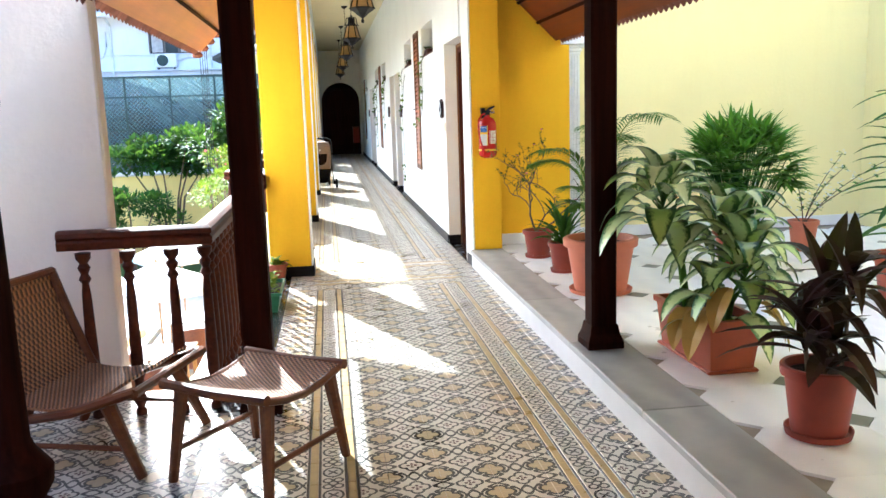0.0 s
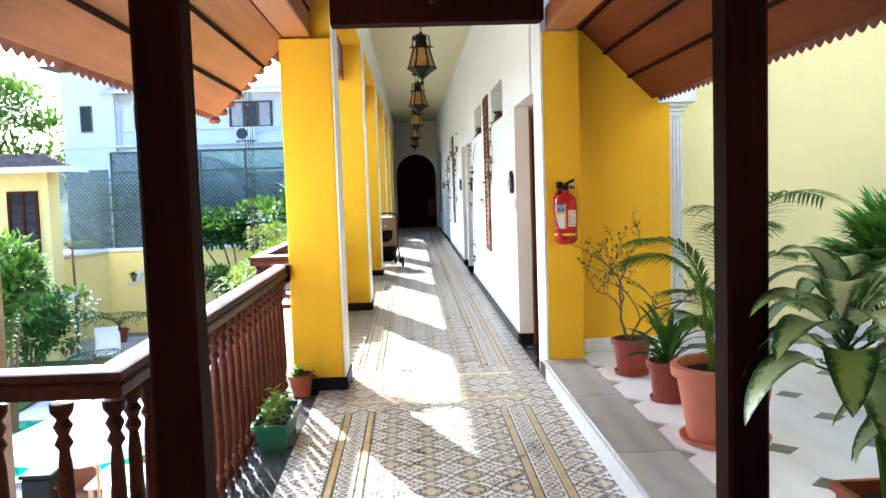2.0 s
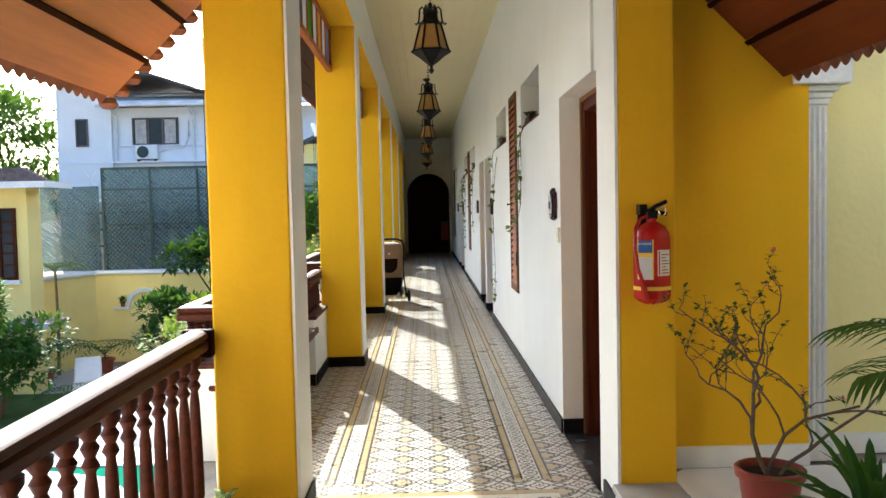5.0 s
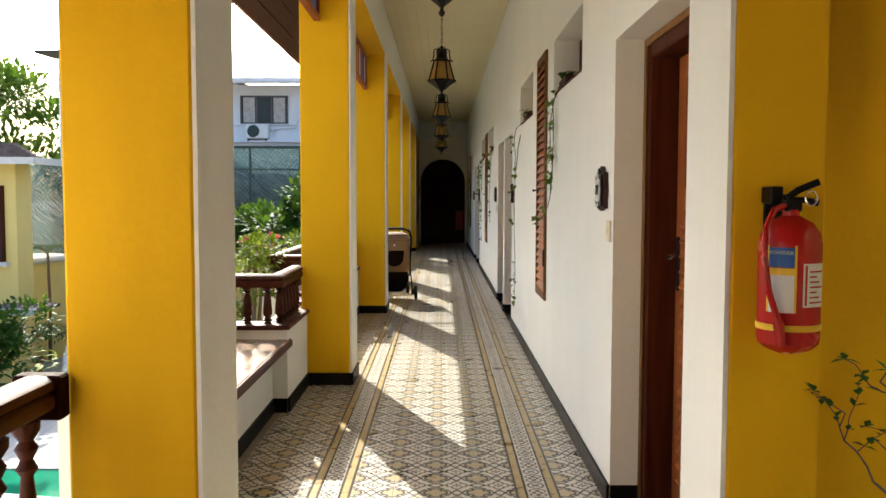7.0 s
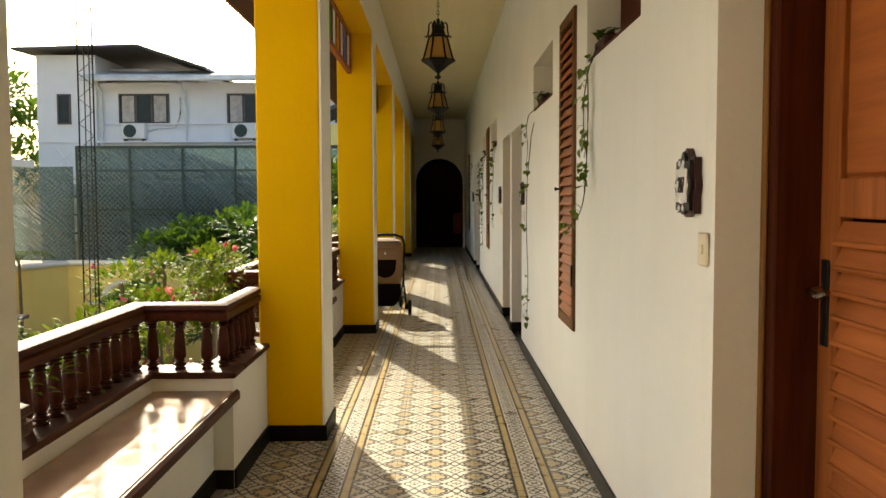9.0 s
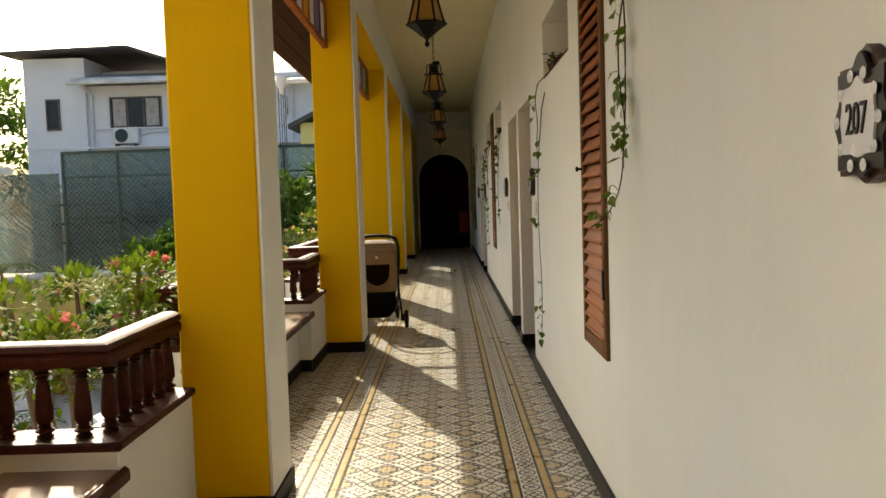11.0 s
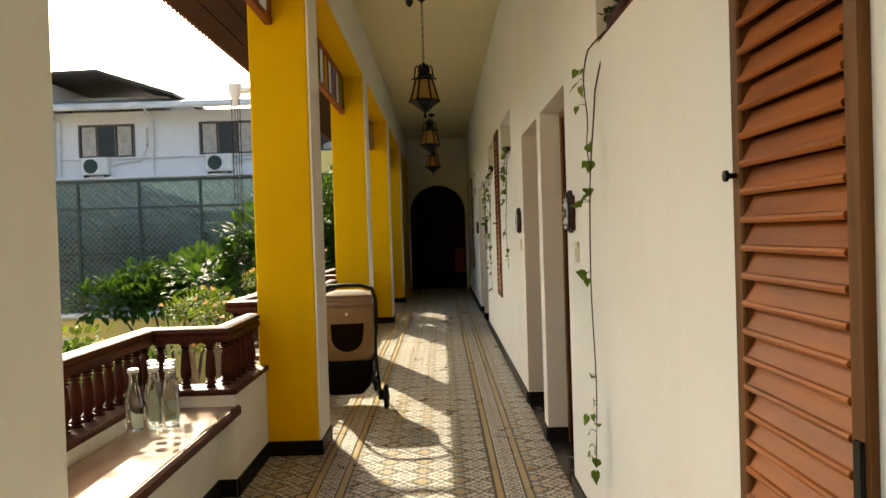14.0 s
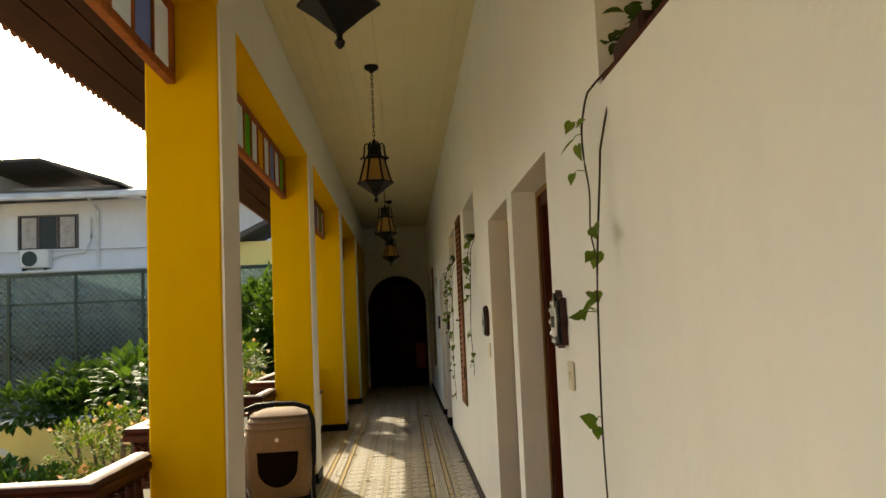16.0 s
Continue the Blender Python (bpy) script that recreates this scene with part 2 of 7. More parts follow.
def mesh(name, bm, mats, smooth=False):
    me = bpy.data.meshes.new(name)
    bmesh.ops.recalc_face_normals(bm, faces=bm.faces)
    bm.to_mesh(me)
    bm.free()
    for mt in mats if isinstance(mats, (list, tuple)) else [mats]:
        me.materials.append(mt)
    if smooth:
        me.polygons.foreach_set("use_smooth", [True] * len(me.polygons))
        me.set_sharp_from_angle(angle=radians(38))
    return me


def part(name, bm, mats, parent=None, label="", smooth=False):
    ob = new(name, mesh(name, bm, mats, smooth))
    if parent is not None:
        ob.parent = parent
    return tagged(ob, label=label)


def structure(name, bm, mats, label, category, smooth=False):
    return tagged(part(name, bm, mats, None, "", smooth), label, category, kind="structure")


def thing(name, label, category, at=(0, 0, 0), group="", rz=0.0):
    ob = new(name)
    ob.empty_display_size = 0.1
    ob.matrix_basis = pose(*at, 0, 0, rz)
    return tagged(ob, label, category, group)


def boxes(*rows, bevel=0.0):
    bm = bmesh.new()
    for r in rows:
        box(bm, *r, bevel=bevel)
    return bm


def wall_x(x0, x1, y0, y1, z0, z1, holes):
    """A wall along y with openings (ya, yb, za, zb) cut through it."""
    bm = bmesh.new()
    ys = sorted({y0, y1, *[h[0] for h in holes], *[h[1] for h in holes]})
    for a, b in zip(ys, ys[1:]):
        mid = (a + b) / 2
        cut = sorted((h[2], h[3]) for h in holes if h[0] < mid < h[1])
        z = z0
        for lo, hi in cut:
            if lo > z + 1e-4:
                box(bm, x0, x1, a, b, z, lo)
            z = hi
        if z < z1:
            box(bm, x0, x1, a, b, z, z1)
    return bm


# ---- plan ----
WALL = 1.41                                   # corridor wall
END = 28.6                                    # far end wall
CEIL = 3.57
PILLARS = [6.34 + 3.79 * k for k in range(6)]
PW, PD = 0.365, 0.40
STEP = 0.155
HEAD = 2.06                                   # door heads
doors = [(6.72, 7.75), (13.03, 14.06), (14.24, 15.24), (20.60, 21.66), (21.84, 22.80)]
niches = [(8.62, 9.75), (11.02, 12.13), (16.22, 17.36), (18.66, 19.80), (23.8, 24.9), (26.0, 27.1)]
windows = [(10.06, 10.60), (17.71, 18.27), (25.18, 25.74)]

# floor: slab, tiles come last
structure("floor", boxes((-0.62, 1.9, -4.0, 29.4, -0.3, -0.012)), GROUT, "cement bed under the patterned tile floor", "floor")

# corridor wall with recesses
holes = [(a, b, 0.0, HEAD) for a, b in doors] + [(a, b, 2.055, 2.42) for a, b in niches] + [(a, b, 0.63, 2.425) for a, b in windows]
structure("wall_corridor", wall_x(WALL, WALL + 0.30, 6.78, END, 0.0, CEIL + 0.3, [h for h in holes if h[0] > 6.8] + [(6.78, 7.75, 0.0, HEAD)]), WHITE,
          "white painted corridor wall with door recesses and high niches", "wall")
structure("wall_corridor_back", boxes((WALL + 0.305, WALL + 0.42, 6.80, END + 0.5, 0, CEIL + 0.3)), DARKWOOD, "dark closed rooms behind the corridor wall", "wall")
structure("wall_pilaster", boxes((1.44, 1.69, 6.34, 6.60, 0, 2.44), (1.44, 1.69, 6.60, 6.775, HEAD, 2.44), bevel=0.006), YELLOW, "yellow pilaster at the start of the corridor wall", "pilaster")
structure("wall_pilaster_face", boxes((1.424, 1.438, 6.343, 6.60, 0.0, CEIL), (1.424, 1.69, 6.60, 6.718, 0.0, HEAD), (1.424, 1.438, 6.60, 6.778, HEAD, CEIL)), WHITE, "white side of the pilaster facing the corridor", "pilaster")
structure("wall_above_veranda_beam", boxes((0.0, 1.44, 6.40, 6.70, 2.68, CEIL + 0.3)), WHITE, "white wall over the dark cross beam", "wall")
structure("ceiling", boxes(*[(0.002 + 0.1175 * k, 0.002 + 0.1175 * k + 0.1155, 6.71, END, CEIL, CEIL + 0.03) for k in range(12)], (-0.34, 1.7, 6.71, END, CEIL + 0.031, CEIL + 0.08)), CEILBOUNCE,
          "white painted tongue-and-groove board ceiling, yellow bounce light in its colour", "ceiling")
bm = bmesh.new()
box(bm, -PW, 0.0, 6.78, END, 3.04, CEIL + 0.028)
box(bm, 0.001, WALL, END - 0.12, END - 0.001, 3.10, CEIL - 0.001)
structure("beam_corridor", bm, WHITE, "white beam along the tops of the pillars", "beam")
bm = bmesh.new()
for k in range(len(PILLARS)):
    y0 = PILLARS[k] + PD
    y1 = PILLARS[k + 1] if k + 1 < len(PILLARS) else END
    box(bm, -PW + 0.002, -0.003, y0 + 0.002, y1 - 0.002, 3.030, 3.039)
structure("lintel_yellow", bm, YELLOW, "yellow soffits between the pillars", "beam")
# assumed wall, added to keep daylight off the far end of the corridor
structure("wall_last_bay_blocker", boxes((-PW, -0.004, PILLARS[-1] + PD + 0.002, END - 0.002, -0.002, 3.028)), YELLOW, "yellow wall added across the last bay to darken the corridor end", "wall")
# end wall with arch
bm = bmesh.new()
ac, ar, aspring = 0.695, 0.655, 1.84
box(bm, -0.38, ac - ar, END, END + 0.3, 0, CEIL + 0.1)
box(bm, ac + ar, 1.7, END, END + 0.3, 0, CEIL + 0.1)
prev = None
for k in range(25):
    a = math.pi - math.pi * k / 24
    x, z = ac + ar * math.cos(a), aspring + ar * math.sin(a)
    cur = [bm.verts.new(c) for c in ((x, END, z), (x, END, CEIL + 0.1), (x, END + 0.3, z), (x, END + 0.3, CEIL + 0.1))]
    if prev:
        bm.faces.new((prev[0], cur[0], cur[1], prev[1]))
        bm.faces.new((prev[2], prev[3], cur[3], cur[2]))
        bm.faces.new((prev[0], prev[2], cur[2], cur[0]))
    prev = cur
structure("wall_end_arch", bm, WHITE, "white end wall with a round-headed arch", "wall")
# near-black walls put the shade behind the arch into the colour
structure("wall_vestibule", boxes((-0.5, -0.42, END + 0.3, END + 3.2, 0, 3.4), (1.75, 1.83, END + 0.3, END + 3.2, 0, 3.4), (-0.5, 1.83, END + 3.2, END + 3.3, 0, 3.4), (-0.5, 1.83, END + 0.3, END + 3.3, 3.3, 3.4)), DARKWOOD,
          "vestibule behind the arch, near-black to stand for its shade", "wall")
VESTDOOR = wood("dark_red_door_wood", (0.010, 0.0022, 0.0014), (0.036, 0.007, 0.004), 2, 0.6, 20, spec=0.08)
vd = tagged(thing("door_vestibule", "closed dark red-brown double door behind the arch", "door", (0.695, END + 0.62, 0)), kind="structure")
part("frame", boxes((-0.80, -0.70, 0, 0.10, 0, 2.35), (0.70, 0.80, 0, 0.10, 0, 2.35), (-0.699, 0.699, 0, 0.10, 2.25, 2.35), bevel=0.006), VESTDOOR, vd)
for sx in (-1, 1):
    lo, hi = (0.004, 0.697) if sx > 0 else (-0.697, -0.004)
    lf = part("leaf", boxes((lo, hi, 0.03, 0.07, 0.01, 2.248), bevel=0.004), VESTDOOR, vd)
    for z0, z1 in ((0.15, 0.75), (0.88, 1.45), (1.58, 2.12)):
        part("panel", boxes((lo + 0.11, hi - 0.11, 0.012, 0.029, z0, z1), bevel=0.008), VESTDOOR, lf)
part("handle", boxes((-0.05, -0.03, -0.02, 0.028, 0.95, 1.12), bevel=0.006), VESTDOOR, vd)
fb = thing("fire_box", "red painted fire bucket box on legs behind the arch", "fire box", (1.20, END + 0.42, 0.0))
part("body", boxes((-0.11, 0.11, -0.10, 0.10, 0.40, 0.93), bevel=0.008), plain("red_box_paint", (0.20, 0.008, 0.008), 0.4, 0, 0.2, 8, 0.05), fb)
part("lid", boxes((-0.12, 0.12, -0.11, 0.11, 0.931, 0.965), bevel=0.006), plain("dark_red_lid_paint", (0.14, 0.006, 0.006), 0.4, 0, 0.2, 8, 0.05), fb)
for sx in (-1, 1):
    for sy in (-1, 1):
        part("leg", boxes((sx * 0.09 - 0.012, sx * 0.09 + 0.012, sy * 0.08 - 0.012, sy * 0.08 + 0.012, -0.01, 0.399)), SKIRT, fb)
# black floor carries the same painted shade
structure("floor_vestibule", boxes((-0.42, 1.75, 29.4, END + 3.2, -0.3, 0.0)), BLACKSTONE, "floor behind the arch, black to stand for its shade", "floor")

# pillars
for k, y in enumerate(PILLARS):
    ob = thing("pillar", "square yellow painted pillar with a white inner side and black skirting", "pillar", (0, y, 0), "corridor pillars")
    top = 2.44 if k == 0 else 3.038
    bm = boxes((-PW, -0.012, 0, PD, 0.0, top), bevel=0.008)
    part("shaft", bm, YELLOW, ob)
    part("inner_face", boxes((-0.012, 0.0, 0.003, PD - 0.003, 0.0, 3.038)), WHITE, ob, "white painted inner side")
    part("skirting", boxes((-PW - 0.012, 0.012, -0.012, 0.0, 0, 0.09), (0.0, 0.012, 0.0, PD, 0, 0.09), (-PW - 0.012, -PW, 0.0, PD, 0, 0.09), (-PW - 0.012, 0.012, PD, PD + 0.012, 0, 0.09), bevel=0.002), SKIRT, ob)
    if k == 0:
        part("shaft_upper", boxes((-PW, -0.012, 0.06, PD, 2.44, 3.038)), YELLOW, ob)

# skirting along the wall
segs, y = [], 6.78
for a, b in sorted(doors):
    if a > y:
        segs.append((WALL - 0.014, WALL, y, a, 0, 0.09))
    y = b
segs.append((WALL - 0.014, WALL, y, END, 0, 0.09))
for a, b in doors:
    segs.append((WALL, WALL + 0.13, b - 0.014, b, 0, 0.09))
segs.append((1.410, 1.424, 6.34, 6.60, 0, 0.09))
structure("baseboard", boxes(*segs, bevel=0.002), SKIRT, "black stone skirting along the white wall", "skirting")

# veranda right side: raised step, tiled court, back walls
ob_step = structure("step_riser", boxes((1.41, 1.68, -3.0, 6.34, -0.05, STEP - 0.036)), stone("grey_white_riser_stone", (0.46, 0.46, 0.45), (0.64, 0.63, 0.61), 0.5), "pale stone riser of the step", "step")
for k in range(9):
    y0 = -3.0 + k * 1.0375
    bm = bmesh.new()
    box(bm, 1.395, 1.69, y0 + 0.002, y0 + 1.0355, STEP - 0.035, STEP, 0.004)
    part("coping_slab", bm, GREYSTONE, ob_step, "grey stone coping slab")
structure("floor_court", boxes((1.69, 7.0, -3.0, 7.2, -0.05, STEP - 0.012)), GROUT, "bed of the marble court floor", "floor")
structure("wall_back_yellow", boxes((1.68, 2.38, 6.54, 6.77, STEP, 3.3)), YELLOW, "deep yellow back wall under the wooden roof", "wall")
structure("wall_back_cream", boxes((2.38, 5.7, 6.70, 7.1, STEP, 5.8)), CREAM, "pale yellow courtyard wall with fine cracks", "wall")
# unseen wall, set close and high to shade the court
structure("wall_court_side", boxes((5.4, 5.7, -4.0, 6.70, -0.1, 5.8)), CREAM, "unseen pale yellow side wall shading the court", "wall")
structure("baseboard_court", boxes((1.692, 2.38, 6.525, 6.54, STEP, STEP + 0.10), (2.38, 5.4, 6.685, 6.70, STEP, STEP + 0.10)), WHITESTONE, "pale stone skirting of the court", "skirting")
# closes the unseen rear; its height is there to hold back skylight
structure("wall_behind", boxes((-3.2, 7.3, -4.3, -4.0, -0.1, 5.8)), WHITE, "unseen plain white wall behind the veranda, raised to cut light", "wall")
# two unseen roofs, added only to cut skylight on the pillar fronts and court
structure("roof_bay_blocker", boxes((-3.2, -0.90, -4.0, -0.8, 3.0, 3.12)), TERRA_TILE, "unseen roof added over the seating bay to block skylight", "roof")
structure("roof_court_blocker", boxes((2.30, 5.4, -4.0, 2.0, 3.2, 3.32)), TERRA_TILE, "unseen roof added over the near court to block skylight", "roof")
structure("wall_side_left", boxes((-3.0, -0.885, 3.28, 3.40, -3.2, 4.2), bevel=0.01), PINKWHITE, "tall warm white wall pier beside the veranda railing", "wall")
structure("wall_side_near", boxes((-3.2, -3.0, -4.0, 3.28, -3.2, 4.2)), PINKWHITE, "warm white wall closing the veranda bay", "wall")
structure("floor_bay", boxes((-3.0, -0.62, -4.0, 3.28, -0.3, -0.012)), GROUT, "cement bed of the seating bay floor", "floor")


# ---- roofs ----
def slope(name, x_in, z_in, x_out, z_out, y0, y1, boards, mat, label, battens=True):
    """A sloping boarded soffit: boards run along y, small battens over the joints, scalloped clay tiles above."""
    bm, bb = bmesh.new(), bmesh.new()
    grooves = 0
    d = Vector((x_out - x_in, 0, z_out - z_in))
    n = Vector((-d.z, 0, d.x)).normalized()
    if n.z < 0:
        n = -n
    for k in range(boards):
        a, b = k / boards, (k + 1) / boards - 0.012
        p, q = Vector((x_in, 0, z_in)) + d * a, Vector((x_in, 0, z_in)) + d * b
        vs = []
        for yy in (y0, y1):
            for c in (p, q, q + n * 0.02, p + n * 0.02):
                vs.append(bm.verts.new((c.x, yy, c.z)))
        for f in ((0, 1, 2, 3), (7, 6, 5, 4), (0, 4, 5, 1), (1, 5, 6, 2), (2, 6, 7, 3), (3, 7, 4, 0)):
            bm.faces.new([vs[i] for i in f])
        if battens and k:
            grooves += 1
            c = Vector((x_in, 0, z_in)) + d * (a - 0.006)
            w = d.normalized() * 0.012
            vs = []
            for yy in (y0, y1):
                for e in (c - w - n * 0.012, c + w - n * 0.012, c + w, c - w):
                    vs.append(bb.verts.new((e.x, yy, e.z)))
            for f in ((0, 1, 2, 3), (7, 6, 5, 4), (0, 4, 5, 1), (1, 5, 6, 2), (2, 6, 7, 3), (3, 7, 4, 0)):
                bb.faces.new([vs[i] for i in f])
    ob = tagged(part(name, bm, mat), label, "ceiling", kind="structure")
    if grooves:
        tagged(part(name + "_battens", bb, DARKWOOD), "dark battens over the board joints", "batten", kind="structure")
    else:
        bb.free()
    return ob, d, n


def tiles_over(name, x_in, z_in, x_out, z_out, y0, y1, label, step=0.085):
    """Corrugated clay tiles lying on a soffit: a wavy sheet with a scalloped lower edge and verge."""
    bm = bmesh.new()
    d = Vector((x_out - x_in, 0, z_out - z_in))
    d2 = d * (1 + 0.02 / d.length)
    n = Vector((-d.z, 0, d.x)).normalized()
    if n.z < 0:
        n = -n
    ny = max(2, int((y1 - y0) / step)) * 8
    rows = max(3, int(d.length / 0.24))
    for lay in range(rows):
        a0 = Vector((x_in, 0, z_in)) + d2 * (lay / rows) + n * 0.055
        a1 = Vector((x_in, 0, z_in)) + d2 * ((lay + 1) / rows) + n * 0.030
        prev = None
        for k in range(ny + 1):
            yy = y0 + (y1 - y0) * k / ny
            w = 0.008 - 0.024 * abs(math.sin(math.pi * k / 8))
            cur = [bm.verts.new((c.x, yy, c.z + w)) for c in (a0, a1)] + [bm.verts.new((c.x, yy, c.z + w + 0.014)) for c in (a0, a1)]
            if prev:
                bm.faces.new((prev[0], cur[0], cur[1], prev[1]))
                bm.faces.new((prev[2], prev[3], cur[3], cur[2]))
                bm.faces.new((prev[1], cur[1], cur[3], prev[3]))
            prev = cur
    return tagged(part(name, bm, TERRA_TILE), label, "roof", kind="structure")


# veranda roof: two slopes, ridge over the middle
# the two slopes differ by light and shade painted into their boards
slope("ceiling_veranda_left", 0.70, 3.50, -0.87, 1.93, -3.9, 6.58, 9, ROOFLIT, "orange varnished board ceiling sloping to the eave, bounce light in its colour")
slope("ceiling_veranda_right", 0.70, 3.50, 2.27, 1.96, -3.9, 6.52, 9, ROOFSHADED, "reddish varnished board ceiling sloping to the eave, shade in its colour")
tiles_over("roof_veranda_left", 0.70, 3.50, -0.87, 1.93, -3.9, 6.62, "clay tile roof with a scalloped eave over the veranda")
tiles_over("roof_veranda_right", 0.70, 3.50, 2.27, 1.96, -3.9, 6.52, "clay tile roof with a scalloped eave over the court side")
bm = bmesh.new()
for k in range(17):                              # scalloped verge tiles along the gable edge
    f = k / 16
    x, z = 0.0 - 0.89 * f, 2.81 - 0.90 * f
    lathe(bm, [(0.03, 0.0), (0.046, 0.02), (0.03, 0.05)], 10, (x, 6.64, z - 0.005))
structure("verge_tiles", bm, TERRA_TILE, "dark scalloped verge tiles on the roof gable", "roof", True)
# veranda timber: cross beam, side plates, posts
beam = thing("cross_beam", "dark stained timber cross beam carrying the veranda roof", "beam", (0, 6.23, 2.50))
part("beam", boxes((0.0, 1.44, 0.0, 0.16, 0, 0.17), bevel=0.006), DARKWOOD, beam)
for x, lab in ((-0.345, "left"), (1.465, "right")):
    pl = thing("wall_plate", "orange timber beam running along the veranda on posts and pillar", "beam", (x, -3.9, 2.45))
    part("beam", boxes((0, 0.20, 0, 10.26, 0, 0.16), bevel=0.008), BEAMWOOD, pl)
structure("gable_infill", boxes((0.0, 1.44, 6.25, 6.39, 2.675, 3.44)), DARKWOOD, "dark boarded gable above the cross beam", "wall")


def post(x, y, w, z0, z1, label):
    ob = thing("timber_post", label, "post", (x, y, z0))
    h = z1 - z0
    part("shaft", boxes((-w / 2, w / 2, -w / 2, w / 2, 0.10, h), bevel=0.012), DARKWOOD, ob)
    bm = bmesh.new()
    b = w / 2 + 0.028
    for zz, e in ((0.0, b), (0.035, b), (0.075, w / 2 + 0.012), (0.12, w / 2 + 0.004)):
        for sx, sy in ((-1, -1), (1, -1), (1, 1), (-1, 1)):
            bm.verts.new((sx * e, sy * e, zz))
    bm.verts.ensure_lookup_table()
    for r in range(3):
        for k in range(4):
            bm.faces.new([bm.verts[i] for i in (4 * r + k, 4 * r + (k + 1) % 4, 4 * r + 4 + (k + 1) % 4, 4 * r + 4 + k)])
    bm.faces.new([bm.verts[i] for i in (3, 2, 1, 0)])
    part("base", bm, DARKWOOD, ob)
    return ob


post(-0.195, 3.0, 0.140, 0.0, 2.46, "dark polished square timber post beside the railing")
post(1.54, 3.15, 0.132, STEP, 2.46, "dark polished square timber post standing on the stone step")

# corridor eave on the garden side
slope("ceiling_eave_corridor", -0.26, 3.16, -0.93, 2.86, 6.80, 29.4, 5, EAVEWOOD, "dark boards under the corridor eave", False)
tiles_over("roof_eave_corridor", -0.26, 3.16, -0.93, 2.86, 6.75, 29.4, "clay tile eave with a scalloped edge along the corridor")
structure("roof_corridor", boxes((-0.36, 1.9, 6.72, 29.6, CEIL + 0.085, CEIL + 0.2)), TERRA_TILE, "roof over the corridor", "roof")


# ---- shared small materials ----
IRON = plain("black_wrought_iron", (0.010, 0.009, 0.009), 0.45, 0.6, 0.4, 30, 0.15)
CHROME = plain("brushed_steel", (0.6, 0.58, 0.55), 0.25, 1.0, 0.15, 40, 0.02)
CLAY = plain("terracotta_pot_plastic", (0.36, 0.080, 0.034), 0.5, 0, 0.3, 6, 0.1)
CLAYDARK = plain("red_brown_pot_plastic", (0.25, 0.045, 0.026), 0.5, 0, 0.25, 6, 0.1)
CLAYPINK = plain("pale_terracotta_pot", (0.50, 0.16, 0.085), 0.55, 0, 0.2, 6, 0.1)
GREENPOT = plain("green_planter_plastic", (0.02, 0.10, 0.05), 0.4, 0, 0.3, 6, 0.1)
SOIL = plain("potting_soil", (0.035, 0.022, 0.014), 0.95, 0, 0.5, 40, 0.6)
BARK = plain("grey_brown_bark", (0.16, 0.115, 0.075), 0.9, 0, 0.4, 30, 0.5)
DARKSTEM = plain("dark_vine_stem", (0.05, 0.035, 0.02), 0.8, 0, 0.3, 30, 0.2)


def leafmat(name, a, b, rough=0.42, trans=0.25):
    m = Mat(name)
    p = m.obj()
    rnd = m.n.new("ShaderNodeNewGeometry").outputs["Random Per Island"]
    f = m.math("ADD", m.math("MULTIPLY", rnd, 0.65), m.math("MULTIPLY", m.noise(p, 18, 3), 0.4))
    col = m.mix(f, a, b)
    m.out(col, rough, None, 0.12)
    tr = m.node("ShaderNodeBsdfTranslucent", Color=m.mix(0.5, col, (0.25, 0.4, 0.03)))
    mx = m.n.new("ShaderNodeMixShader")
    mx.inputs[0].default_value = trans
    m.l.new(m.bsdf.outputs[0], mx.inputs[1])
    m.l.new(tr.outputs[0], mx.inputs[2])
    m.l.new(mx.outputs[0], m.n["Material Output"].inputs[0])
    return m.mat


LEAF = leafmat("green_leaf", (0.025, 0.075, 0.012), (0.10, 0.22, 0.03))
LEAFDARK = leafmat("dark_green_leaf", (0.010, 0.040, 0.007), (0.045, 0.125, 0.016), 0.6, 0.18)
LEAFLIME = leafmat("lime_green_leaf", (0.05, 0.10, 0.004), (0.17, 0.20, 0.010), 0.7, 0.2)
LEAFOUT = leafmat("garden_leaf", (0.030, 0.085, 0.010), (0.11, 0.21, 0.025), 0.65, 0.22)
LEAFRED = leafmat("dark_red_leaf", (0.014, 0.005, 0.008), (0.055, 0.013, 0.016), 0.5, 0.08)
LEAFDRY = leafmat("dry_yellow_leaf", (0.36, 0.20, 0.05), (0.50, 0.32, 0.08))
PETALW = leafmat("white_petal", (0.75, 0.72, 0.62), (0.85, 0.83, 0.75), 0.6)
PETALP = leafmat("pink_petal", (0.65, 0.06, 0.22), (0.8, 0.25, 0.35), 0.6)
PETALY = leafmat("apricot_petal", (0.8, 0.42, 0.2), (0.85, 0.6, 0.35), 0.6)


